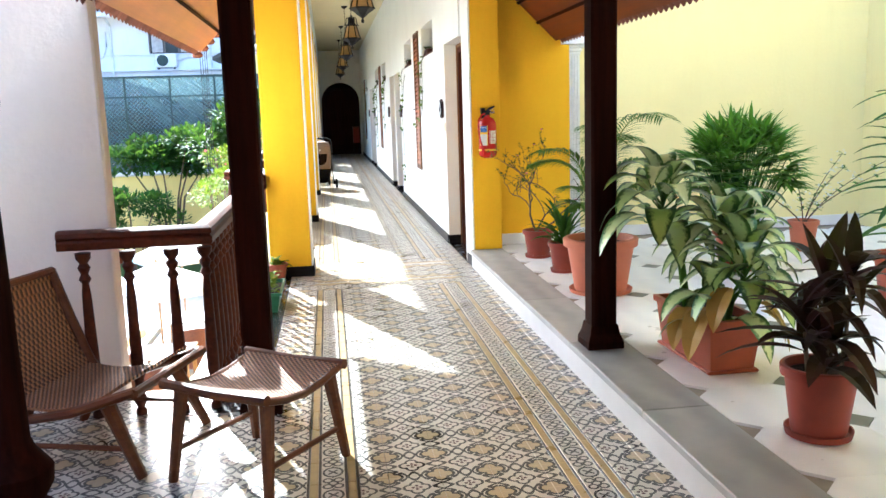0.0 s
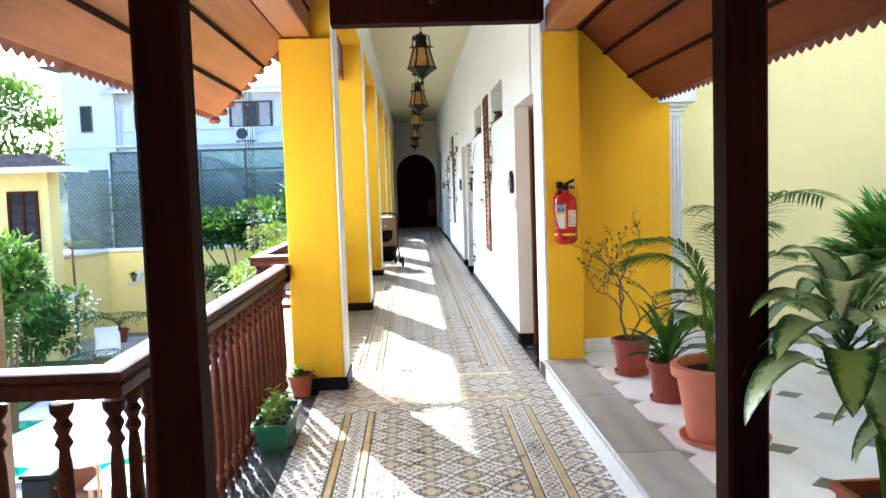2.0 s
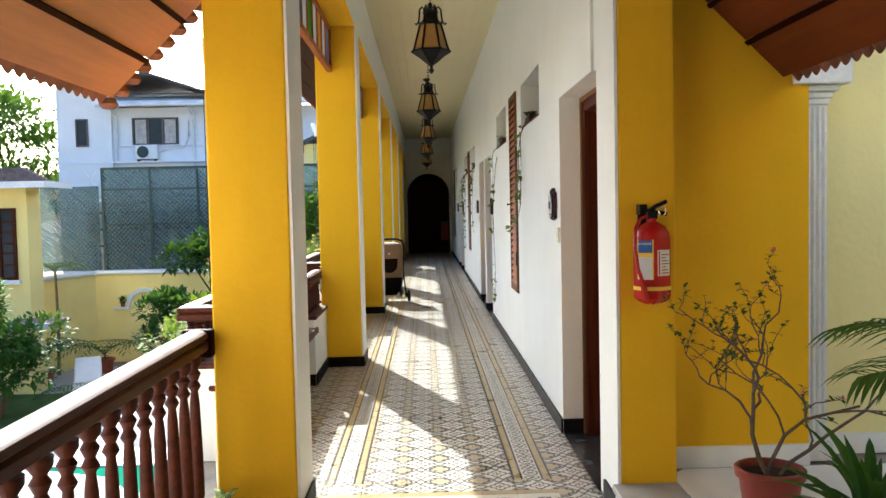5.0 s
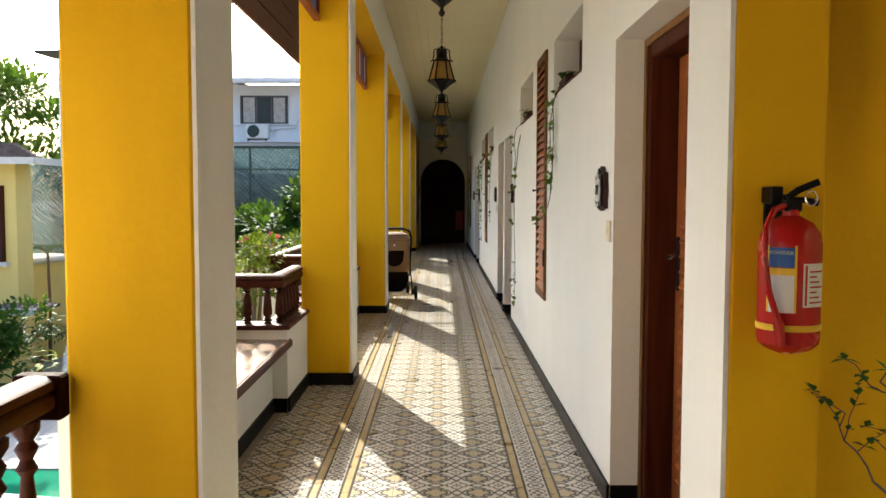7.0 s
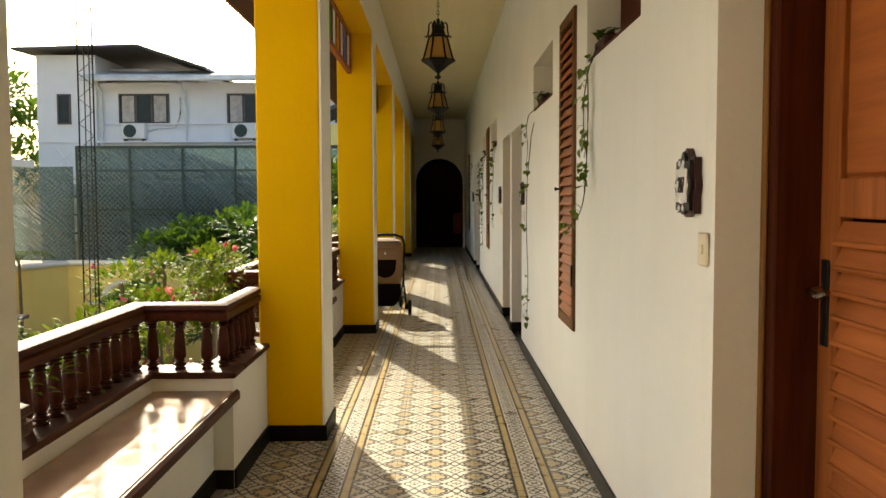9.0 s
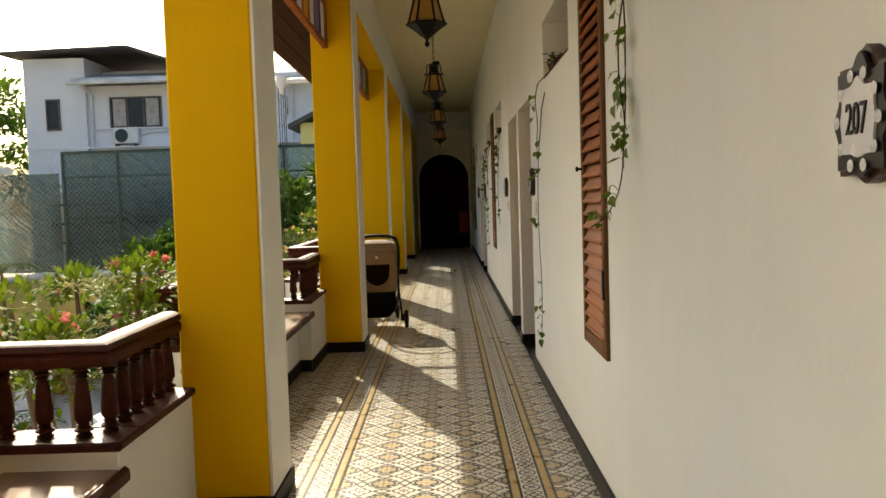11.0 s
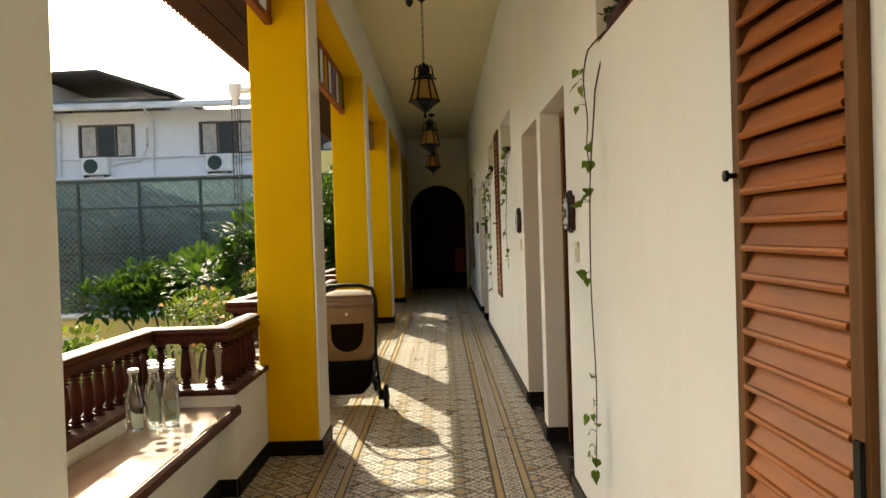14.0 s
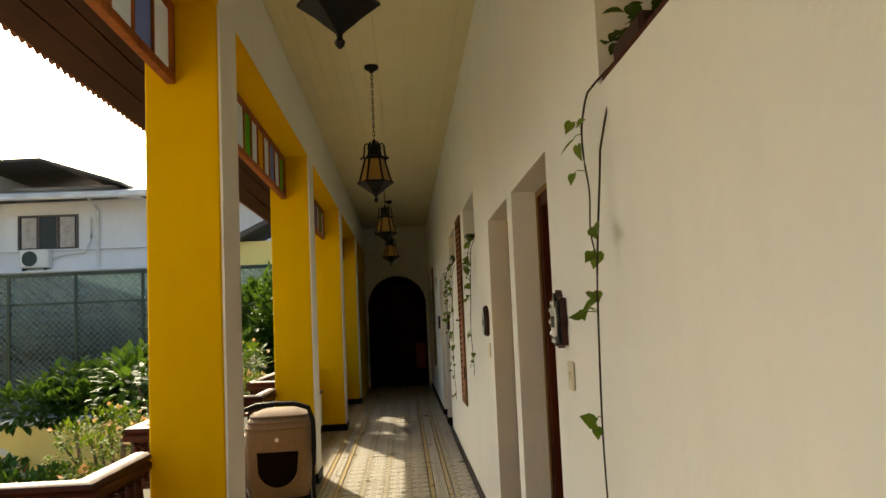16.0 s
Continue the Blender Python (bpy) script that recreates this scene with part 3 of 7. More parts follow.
def dieff_leaf():
    """Variegated leaf: pale middle, green margin, following the leaf's own u coordinate."""
    m = Mat("variegated_leaf")
    uv = m.n.new("ShaderNodeUVMap")
    sep = m.n.new("ShaderNodeSeparateXYZ")
    m.l.new(uv.outputs[0], sep.inputs[0])
    p = m.obj()
    d = m.math("ABSOLUTE", m.math("SUBTRACT", sep.outputs[0], 0.5))
    n1 = m.math("MULTIPLY", m.math("SUBTRACT", m.noise(p, 55, 3), 0.5), 0.5)
    f = m.ramp(m.math("ADD", d, n1), 0.22, 0.38)
    rnd = m.n.new("ShaderNodeNewGeometry").outputs["Random Per Island"]
    pale = m.mix(rnd, (0.30, 0.46, 0.08), (0.66, 0.74, 0.42))
    green = m.mix(rnd, (0.018, 0.075, 0.010), (0.055, 0.17, 0.02))
    m.out(m.mix(f, pale, green), 0.38)
    return m.mat


DIEFF = dieff_leaf()


def leaf(bm, base, out, length, width, droop=0.5, n=5, fold=0.25, uv=None, shape=1.0, across=None):
    """One curved leaf: starts at base, heads along out, bends down by droop, folded along its midrib."""
    p = Vector(base)
    d = Vector(out).normalized()
    rows = []
    side = d.cross(Vector((0, 0, 1))) if across is None else Vector(across)
    if side.length < 0.05:
        side = Vector((1, 0, 0))
    side.normalize()
    for i in range(n + 1):
        f = i / n
        w = width * 0.5 * (math.sin(math.pi * min(1.0, f ** (0.75 * shape) * 0.97 + 0.03)) ** 0.8 + 0.02)
        up = side.cross(d)
        rows.append((bm.verts.new(p - side * w + up * w * fold), bm.verts.new(p), bm.verts.new(p + side * w + up * w * fold)))
        p = p + d * (length / n)
        d = (d + Vector((0, 0, -droop / n))).normalized()
    for a, b in zip(rows, rows[1:]):
        for k, us in ((0, (0.0, 0.5)), (1, (0.5, 1.0))):
            f = bm.faces.new((a[k], a[k + 1], b[k + 1], b[k]))
            if uv is not None:
                for lp, u in zip(f.loops, (us[0], us[1], us[1], us[0])):
                    lp[uv].uv = (u, 0.5)


def rdir(rng, lo=-0.3, hi=1.0):
    a = rng.uniform(0, 2 * math.pi)
    z = rng.uniform(lo, hi)
    r = math.sqrt(max(0.0, 1 - z * z))
    return Vector((r * math.cos(a), r * math.sin(a), z))


def pot_profile(r, h):
    return [(r * 0.70, 0.0), (r * 0.74, 0.02), (r * 0.93, h * 0.82), (r * 0.93, h * 0.84), (r * 1.04, h * 0.85), (r * 1.06, h * 0.98), (r * 1.02, h), (r * 0.92, h), (r * 0.88, h * 0.88)]


def flowerpot(name, label, x, y, z, r, h, mat, saucer=True, cat="potted plant"):
    ob = thing(name, label, cat, (x, y, z))
    bm = bmesh.new()
    zz = 0.012 if saucer else 0.0
    lathe(bm, [(a, b + zz) for a, b in pot_profile(r, h)], 28, cap=False)
    part("pot", bm, mat, ob, smooth=True)
    if saucer:
        bm = bmesh.new()
        lathe(bm, [(r * 0.72, 0.0), (r * 0.86, 0.004), (r * 0.90, 0.03), (r * 0.86, 0.03), (r * 0.80, 0.011)], 28)
        part("saucer", bm, mat, ob, smooth=True)
    bm = bmesh.new()
    lathe(bm, [(0.001, h * 0.86 + zz), (r * 0.5, h * 0.88 + zz), (r * 0.90, h * 0.86 + zz)], 20, cap=False)
    part("soil", bm, SOIL, ob, smooth=True)
    return ob, h * 0.87 + zz


# ---- turned balusters and handrails ----
def baluster_mesh(name, h, mat, seg=10):
    s = h / 0.80
    r = 0.030
    prof = [(r * 0.9, 0), (r * 0.9, 0.02), (r * 0.55, 0.035), (r * 1.05, 0.065), (r * 1.05, 0.085), (r * 0.55, 0.115), (r * 0.85, 0.13), (r * 0.6, 0.145),
            (r * 0.98, 0.20), (r * 0.98, 0.30), (r * 0.72, 0.60), (r * 0.52, 0.655), (r * 0.95, 0.675), (r * 0.55, 0.70), (r * 1.0, 0.73), (r * 0.6, 0.75), (r * 1.15, 0.775), (r * 1.2, 0.80)]
    bm = bmesh.new()
    lathe(bm, [(a, b * s) for a, b in prof], seg)
    return mesh(name, bm, mat, True)


def handrail(bm, pts, w, z0, z1):
    """A moulded handrail swept along plan points (x, y)."""
    prof = [(-0.42, 0.0), (-0.5, 0.12), (-0.5, 0.40), (-0.38, 0.52), (-0.50, 0.64), (-0.46, 0.86), (-0.28, 0.98), (0.0, 1.0), (0.28, 0.98), (0.46, 0.86), (0.50, 0.64), (0.38, 0.52), (0.5, 0.40), (0.5, 0.12), (0.42, 0.0)]
    rings = []
    P = [Vector((a, b)) for a, b in pts]
    for i, p in enumerate(P):
        d0 = (P[i] - P[i - 1]).normalized() if i else (P[1] - P[0]).normalized()
        d1 = (P[i + 1] - P[i]).normalized() if i + 1 < len(P) else d0
        n0, n1 = Vector((-d0.y, d0.x)), Vector((-d1.y, d1.x))
        m = (n0 + n1).normalized()
        m = m / max(0.3, m.dot(n0))
        rings.append([bm.verts.new((p.x + m.x * a * w, p.y + m.y * a * w, z0 + (z1 - z0) * b)) for a, b in prof])
    k = len(prof)
    for a, b in zip(rings, rings[1:]):
        for j in range(k):
            bm.faces.new((a[j], a[(j + 1) % k], b[(j + 1) % k], b[j]))
    bm.faces.new(rings[0])
    bm.faces.new(list(reversed(rings[-1])))


TALL = baluster_mesh("baluster", 0.79, RAILWOOD)
SHORT = baluster_mesh("baluster", 0.235, RAILWOOD)


def balusters(parent, me, pts, z, gap):
    for (x0, y0), (x1, y1) in zip(pts, pts[1:]):
        n = max(1, round(math.hypot(x1 - x0, y1 - y0) / gap))
        for i in range(n):
            f = (i + 0.5) / n
            b = new("baluster", me)
            b.parent = parent
            b.location = (x0 + (x1 - x0) * f, y0 + (y1 - y0) * f, z)


rail = thing("veranda_railing", "red-brown turned wood railing with a moulded handrail", "railing")
bm = bmesh.new()
handrail(bm, [(-1.06, 3.05), (-0.42, 3.05), (-0.42, 6.33)], 0.10, 0.81, 0.90)
part("handrail", bm, RAILWOOD, rail, "polished moulded handrail", True)
balusters(rail, TALL, [(-1.06, 3.05), (-0.47, 3.05)], 0.003, 0.2)
balusters(rail, TALL, [(-0.42, 2.99), (-0.42, 6.30)], 0.003, 0.158)
part("end_block", boxes((-0.485, -0.355, 6.28, 6.338, 0.78, 0.90), bevel=0.006), DARKWOOD, rail, "dark block where the rail meets the pillar")

# bays between the pillars: low wall, coping, bench, railing
for k in range(5):
    y0, y1 = PILLARS[k] + PD, PILLARS[k + 1]
    a, b = y0 + 0.62, y1 - 0.78
    bm = boxes((-0.475, -0.325, y0, a, 0, 0.53), (-0.87, -0.325, a, a + 0.16, 0, 0.53), (-0.87, -0.71, a + 0.16, b - 0.16, 0, 0.53), (-0.87, -0.325, b - 0.0, b + 0.16, 0, 0.53), (-0.475, -0.325, b + 0.16, y1, 0, 0.53),
               (-0.87, -0.71, b - 0.16, b, 0, 0.53))
    structure("parapet_wall", bm, WHITE, "low white parapet wall of a garden bay", "wall")
    structure("bay_wall_below", boxes((-0.95, -0.37, y0 - 0.4, y1, -3.2, -0.3)), YELLOW, "yellow wall of the floor below", "wall")
    structure("floor_bay_edge", boxes((-0.90, -0.36, y0, y1, -0.3, -0.002)), GROUT, "floor bed of the garden bay", "floor")
    cope = thing("coping", "glossy red-brown coping board on the parapet", "coping", group="parapet copings")
    part("board", boxes((-0.50, -0.305, y0, a - 0.02, 0.531, 0.562), (-0.89, -0.305, a - 0.02, a + 0.18, 0.531, 0.562), (-0.89, -0.69, a + 0.18, b - 0.02, 0.531, 0.562), (-0.89, -0.305, b - 0.02, b + 0.18, 0.531, 0.562), (-0.50, -0.305, b + 0.18, y1, 0.531, 0.562), bevel=0.008), RAILWOOD, cope)
    r = thing("bay_railing", "dark red turned wood railing round a garden bay", "railing", group="bay railings")
    line = [(-0.40, y0), (-0.40, a + 0.08), (-0.79, a + 0.08), (-0.79, b + 0.08), (-0.40, b + 0.08), (-0.40, y1)]
    bm = bmesh.new()
    handrail(bm, line, 0.095, 0.797, 0.882)
    part("handrail", bm, RAILWOOD, r, "polished moulded handrail", True)
    for q in range(5):
        p0, p1 = line[q], line[q + 1]
        balusters(r, SHORT, [p0, p1], 0.562, 0.115)
    bench = thing("bench", "built-in bench with a polished brown stone seat", "bench", group="built-in benches")
    bm = bmesh.new()
    box(bm, -0.709, -0.32, a + 0.165, b + 0.03, 0.425, 0.47, 0.018, 3)
    part("seat", bm, BENCHSTONE, bench, "sunlit polished stone seat")
    part("nose", boxes((-0.325, -0.295, a + 0.165, b + 0.03, 0.418, 0.474), bevel=0.012), RAILWOOD, bench, "rounded wooden nosing")
    part("support", boxes((-0.709, -0.42, a + 0.165, b - 0.002, 0.0, 0.424)), WHITE, bench)
    part("skirting", boxes((-0.42, -0.408, a + 0.165, b - 0.002, 0, 0.09), (-0.325, -0.313, b, y1 - 0.014, 0, 0.09), (-0.325, -0.313, y0 + 0.014, a + 0.16, 0, 0.09), (-0.418, -0.326, b - 0.012, b - 0.001, 0, 0.09)), SKIRT, bench)

# stained-glass transoms under the lintels
GLASSES = []
for nm, c in (("clear_glass", (0.75, 0.8, 0.82)), ("green_glass", (0.18, 0.5, 0.08)), ("amber_glass", (0.75, 0.45, 0.08)), ("blue_glass", (0.25, 0.35, 0.6))):
    m = Mat(nm)
    m.bump(m.noise(m.pos(), 60, 2), 0.4, 0.01)
    m.bsdf.inputs["Transmission Weight"].default_value = 0.6
    m.out(c, 0.15)
    tl = m.node("ShaderNodeBsdfTranslucent", Color=(*c, 1))
    ms = m.n.new("ShaderNodeMixShader")
    ms.inputs[0].default_value = 0.55
    m.l.new(m.bsdf.outputs[0], ms.inputs[1])
    m.l.new(tl.outputs[0], ms.inputs[2])
    m.l.new(ms.outputs[0], m.n["Material Output"].inputs[0])
    GLASSES.append(m.mat)
for k in range(5):
    y0, y1 = PILLARS[k] + PD, PILLARS[k + 1]
    tr = thing("transom_window", "wooden transom light with coloured glass panes under the lintel", "window", group="transoms")
    part("frame", boxes((-0.26, -0.215, y0, y1, 2.63, 2.675), (-0.26, -0.215, y0, y0 + 0.04, 2.676, 3.028), (-0.26, -0.215, y1 - 0.04, y1, 2.676, 3.028), (-0.26, -0.215, y0 + 0.041, y1 - 0.041, 2.988, 3.028), bevel=0.004), DOORWOOD, tr)
    n = 12
    w = (y1 - y0 - 0.08) / n
    for i in range(n):
        ya = y0 + 0.04 + w * i
        if i:
            part("glazing_bar", boxes((-0.252, -0.223, ya - 0.009, ya + 0.009, 2.675, 2.988)), DOORWOOD, tr)
        pane = part("pane", boxes((-0.24, -0.235, ya + 0.009, ya + w - 0.009, 2.675, 2.988)), GLASSES[(0, 1, 0, 2, 0, 3)[(i + k) % 6]], tr)
        pane.visible_shadow = False

# ---- lanterns ----
AMBER = Mat("amber_lantern_glass")
AMBER.bsdf.inputs["Transmission Weight"].default_value = 0.35
AMBER = AMBER.out((0.40, 0.22, 0.05), 0.35)


def lantern(y):
    z0 = 2.42
    ob = thing("hanging_lantern", "black wrought-iron hexagonal lantern with amber glass on a chain", "lantern", (0.655, y, z0), "ceiling lanterns")
    bm = bmesh.new()
    lathe(bm, [(0.004, 0.0), (0.016, 0.012), (0.020, 0.028), (0.010, 0.04), (0.012, 0.055), (0.030, 0.07), (0.05, 0.085), (0.085, 0.115), (0.125, 0.142), (0.152, 0.16), (0.150, 0.172), (0.12, 0.178)], 6)
    part("bowl", bm, IRON, ob, "scalloped iron bowl with a finial")
    bm = bmesh.new()
    lathe(bm, [(0.128, 0.178), (0.118, 0.20), (0.076, 0.355), (0.070, 0.365)], 6)
    part("glass", bm, AMBER, ob, "amber glass panels")
    for k in range(6):
        bm = bmesh.new()
        a = 2 * math.pi * k / 6
        c, s = math.cos(a), math.sin(a)
        tube(bm, [(0.133 * c, 0.133 * s, 0.17), (0.122 * c, 0.122 * s, 0.20), (0.080 * c, 0.080 * s, 0.36)], 0.009, 5)
        part("glazing_bar", bm, IRON, ob)
    bm = bmesh.new()
    lathe(bm, [(0.082, 0.36), (0.092, 0.368), (0.090, 0.38), (0.060, 0.39), (0.052, 0.44), (0.062, 0.455), (0.045, 0.47), (0.018, 0.485), (0.016, 0.52), (0.004, 0.53)], 6)
    part("crown", bm, IRON, ob)
    for k in range(6):
        bm = bmesh.new()
        a = 2 * math.pi * k / 6
        c, s = math.cos(a), math.sin(a)
        tube(bm, [(r * c, r * s, z) for r, z in ((0.118, 0.375), (0.108, 0.365), (0.090, 0.385), (0.082, 0.43), (0.080, 0.475), (0.062, 0.497), (0.046, 0.48), (0.052, 0.465))], 0.007, 5)
        part("scroll", bm, IRON, ob, "curled iron scroll")
    bm = bmesh.new()
    top = CEIL - z0
    z, i = 0.525, 0
    while z < top - 0.05:
        ring = []
        for q in range(9):
            a = 2 * math.pi * q / 8
            u, v = 0.010 * math.cos(a), 0.022 * math.sin(a)
            ring.append((u, 0, z + 0.02 + v) if i % 2 else (0, u, z + 0.02 + v))
        tube(bm, ring, 0.003, 4)
        z += 0.034
        i += 1
    part("chain", bm, IRON, ob)
    bm = bmesh.new()
    lathe(bm, [(0.008, top - 0.065), (0.02, top - 0.05), (0.055, top - 0.028), (0.062, top - 0.012), (0.058, top)], 16)
    part("ceiling_rose", bm, IRON, ob, smooth=True)
    return ob


for y in (9.0, 12.85, 16.7, 20.55, 24.4):
    lantern(y)
van = lantern(5.2)
van.location.z = 2.40

# ---- doors, shutters, niches ----
HANDLE = CHROME


def louvres(bm, y0, y1, z0, z1, x, n, tilt=0.016):
    h = (z1 - z0) / n
    for i in range(n):
        a = z0 + h * i
        tube(bm, [(x - tilt + 0.005, y0, a), (x - tilt + 0.005, y1, a)], 0.0075, 8)
        vs = [bm.verts.new(c) for c in ((x - tilt, y0, a - 0.006), (x - tilt, y1, a - 0.006), (x + 0.004, y1, a + h * 0.86), (x + 0.004, y0, a + h * 0.86),
                                        (x - tilt + 0.012, y0, a - 0.006), (x - tilt + 0.012, y1, a - 0.006), (x + 0.016, y1, a + h * 0.86), (x + 0.016, y0, a + h * 0.86))]
        for f in ((0, 1, 2, 3), (7, 6, 5, 4), (0, 4, 5, 1), (1, 5, 6, 2), (2, 6, 7, 3), (3, 7, 4, 0)):
            bm.faces.new([vs[j] for j in f])


def door(name, y0, y1, handle_far=True):
    ob = tagged(thing(name, "closed orange-brown wooden door with louvred lower panels in a dark frame", "door"), kind="structure")
    xf, xl = WALL + 0.135, WALL + 0.255
    part("frame", boxes((xf, WALL + 0.30, y1 - 0.075, y1 - 0.003, 0, HEAD - 0.005), (xf, WALL + 0.30, y0 + 0.003, y0 + 0.075, 0, HEAD - 0.005), (xf, WALL + 0.30, y0 + 0.076, y1 - 0.076, HEAD - 0.09, HEAD - 0.005), bevel=0.006), DOORDARK, ob, "dark stained door frame")
    part("frame_edge", boxes((xf - 0.012, xf - 0.001, y1 - 0.03, y1 - 0.003, 0, HEAD - 0.005), (xf - 0.012, xf - 0.001, y0 + 0.003, y0 + 0.03, 0, HEAD - 0.005), (xf - 0.012, xf - 0.001, y0 + 0.031, y1 - 0.031, HEAD - 0.035, HEAD - 0.005), bevel=0.003), FRAMEEDGE, ob, "ochre-brown frame edging")
    part("threshold", boxes((WALL + 0.001, xl, y0 + 0.001, y1 - 0.001, -0.011, 0.002)), BLACKSTONE, ob, "dark stone threshold")
    ya, yb = y0 + 0.078, y1 - 0.078
    mid = (ya + yb) / 2
    leaf_ob = part("leaf", boxes((xl, xl + 0.04, ya, ya + 0.10, 0.01, HEAD - 0.092), (xl, xl + 0.04, yb - 0.10, yb, 0.01, HEAD - 0.092), (xl, xl + 0.04, mid - 0.045, mid + 0.045, 0.161, 1.319), (xl, xl + 0.04, mid - 0.045, mid + 0.045, 1.421, 1.869),
                                 (xl, xl + 0.04, ya + 0.101, yb - 0.101, 0.01, 0.16), (xl, xl + 0.04, ya + 0.101, yb - 0.101, 1.32, 1.42), (xl, xl + 0.04, ya + 0.101, yb - 0.101, 1.87, HEAD - 0.092), bevel=0.004), DOORWOOD, ob)
    for a, b in ((ya + 0.10, mid - 0.045), (mid + 0.045, yb - 0.10)):
        bm = bmesh.new()
        box(bm, xl + 0.014, xl + 0.03, a, b, 1.42, 1.87, 0.012)
        part("panel", bm, DOORPANEL, leaf_ob, "lighter raised wooden panel")
        bm = bmesh.new()
        louvres(bm, a, b, 0.172, 1.32, xl + 0.008, 18, 0.022)
        part("louvre", bm, DOORPANEL, leaf_ob, "overlapping wooden louvres")
    hy = yb - 0.045 if handle_far else ya + 0.045
    bm = boxes((xl - 0.008, xl, hy - 0.02, hy + 0.02, 0.98, 1.21), bevel=0.004)
    part("lock_plate", bm, IRON, leaf_ob)
    bm = bmesh.new()
    s = -1 if handle_far else 1
    tube(bm, [(xl - 0.005, hy, 1.13), (xl - 0.045, hy, 1.13), (xl - 0.055, hy + s * 0.02, 1.128), (xl - 0.052, hy + s * 0.07, 1.12), (xl - 0.048, hy + s * 0.11, 1.135)], 0.008, 8)
    part("handle", bm, CHROME, leaf_ob, "curved steel lever handle", True)
    bm = bmesh.new()
    lathe(bm, [(0.004, 0), (0.016, 0.002), (0.016, 0.01), (0.006, 0.012)], 12)
    bmesh.ops.transform(bm, matrix=pose(xl - 0.012, mid, 1.56, 0, 90, 0), verts=bm.verts)
    part("peephole", bm, CHROME, leaf_ob, "brass peephole", True)


FRAMEEDGE = wood("ochre_frame_edge_wood", (0.13, 0.055, 0.014), (0.30, 0.15, 0.045), 2, 0.55, 26, spec=0.15)
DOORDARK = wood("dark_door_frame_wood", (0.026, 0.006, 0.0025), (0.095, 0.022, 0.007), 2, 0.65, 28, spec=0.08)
DOORPANEL = wood("light_door_panel_wood", (0.17, 0.045, 0.011), (0.46, 0.14, 0.036), 1, 0.65, 24, True, True, 0.08)
for i, (a, b) in enumerate(doors):
    door("door_%d" % (i + 1), a, b, i != 2)

SHUTTERSLAT = wood("varnished_shutter_slat_wood", (0.10, 0.022, 0.004), (0.47, 0.140, 0.024), 1, 0.5, 22, True, True, 0.2)
SHUTTERFRAME = wood("brown_shutter_frame_wood", (0.06, 0.022, 0.007), (0.19, 0.085, 0.028), 2, 0.6, 26, spec=0.12)
for i, (a, b) in enumerate(windows):
    ob = tagged(thing("window_%d" % (i + 1), "tall narrow closed wooden shutter with louvres", "shutter"), kind="structure")
    part("frame", boxes((WALL - 0.018, WALL + 0.05, a, a + 0.05, 0.63, 2.425), (WALL - 0.018, WALL + 0.05, b - 0.05, b, 0.63, 2.425), (WALL - 0.018, WALL + 0.05, a + 0.051, b - 0.051, 0.63, 0.69), (WALL - 0.018, WALL + 0.05, a + 0.051, b - 0.051, 2.365, 2.425), bevel=0.005), SHUTTERFRAME, ob)
    step = (2.365 - 0.71) / 29
    for k in range(29):
        bm = bmesh.new()
        louvres(bm, a + 0.05, b - 0.05, 0.71 + k * step, 0.71 + (k + 1) * step, WALL + 0.004, 1, 0.024)
        part("louvre", bm, SHUTTERSLAT, ob)
    # dark sheet gives the gaps under the slats their shade
    part("gap_shade_backing", boxes((WALL + 0.03, WALL + 0.05, a + 0.052, b - 0.052, 0.695, 2.363)), DOORDARK, ob)
    bm = bmesh.new()
    lathe(bm, [(0.006, 0), (0.006, 0.016), (0.012, 0.018), (0.012, 0.026), (0.004, 0.029)], 10)
    bmesh.ops.transform(bm, matrix=pose(WALL - 0.018, b - 0.025, 1.43, 0, -90, 0), verts=bm.verts)
    part("bolt", bm, IRON, ob, "black iron bolt", True)
    part("hinge", boxes((WALL - 0.026, WALL - 0.018, a + 0.005, a + 0.03, 0.88, 1.0), bevel=0.002), IRON, ob)

for a, b in niches:
    ob = thing("niche_box", "dark back and sill board in a high wall niche", "niche", group="wall niches")
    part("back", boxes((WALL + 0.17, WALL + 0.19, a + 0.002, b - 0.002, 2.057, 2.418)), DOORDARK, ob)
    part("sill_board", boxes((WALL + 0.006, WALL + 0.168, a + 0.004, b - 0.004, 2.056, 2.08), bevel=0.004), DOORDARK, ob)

NICHEPOT = plain("dark_clay_trough", (0.06, 0.025, 0.018), 0.8, 0, 0.4, 20, 0.2)
# darker copy of the vine leaf, the niche's shade is in its colour
LEAFNICHE = leafmat("shaded_vine_leaf", (0.02, 0.045, 0.006), (0.08, 0.12, 0.02), 0.6, 0.15)
for q, (a, b) in enumerate(niches):
    for y in (b - 0.17,):
        ob = thing("niche_planter", "small dark clay trough of trailing vine in a wall niche", "potted plant", (WALL + 0.085, y, 2.081), "niche planters")
        part("trough", boxes((-0.055, 0.055, -0.13, 0.13, 0.0, 0.075), bevel=0.012), NICHEPOT, ob)
        rng = random.Random(700 + q)
        bm = bmesh.new()
        for k in range(34):
            leaf(bm, (rng.uniform(-0.07, 0.03), rng.uniform(-0.13, 0.13), 0.07 + rng.uniform(0, 0.03)), rdir(rng, -0.3, 0.6), rng.uniform(0.035, 0.06), rng.uniform(0.03, 0.05), 0.8, 4, 0.2)
        part("foliage", bm, LEAFNICHE, ob)

# ---- plaques and switches ----
PLAQUE = plain("carved_dark_plaque", (0.05, 0.012, 0.008), 0.35, 0, 0.4, 30, 0.3)
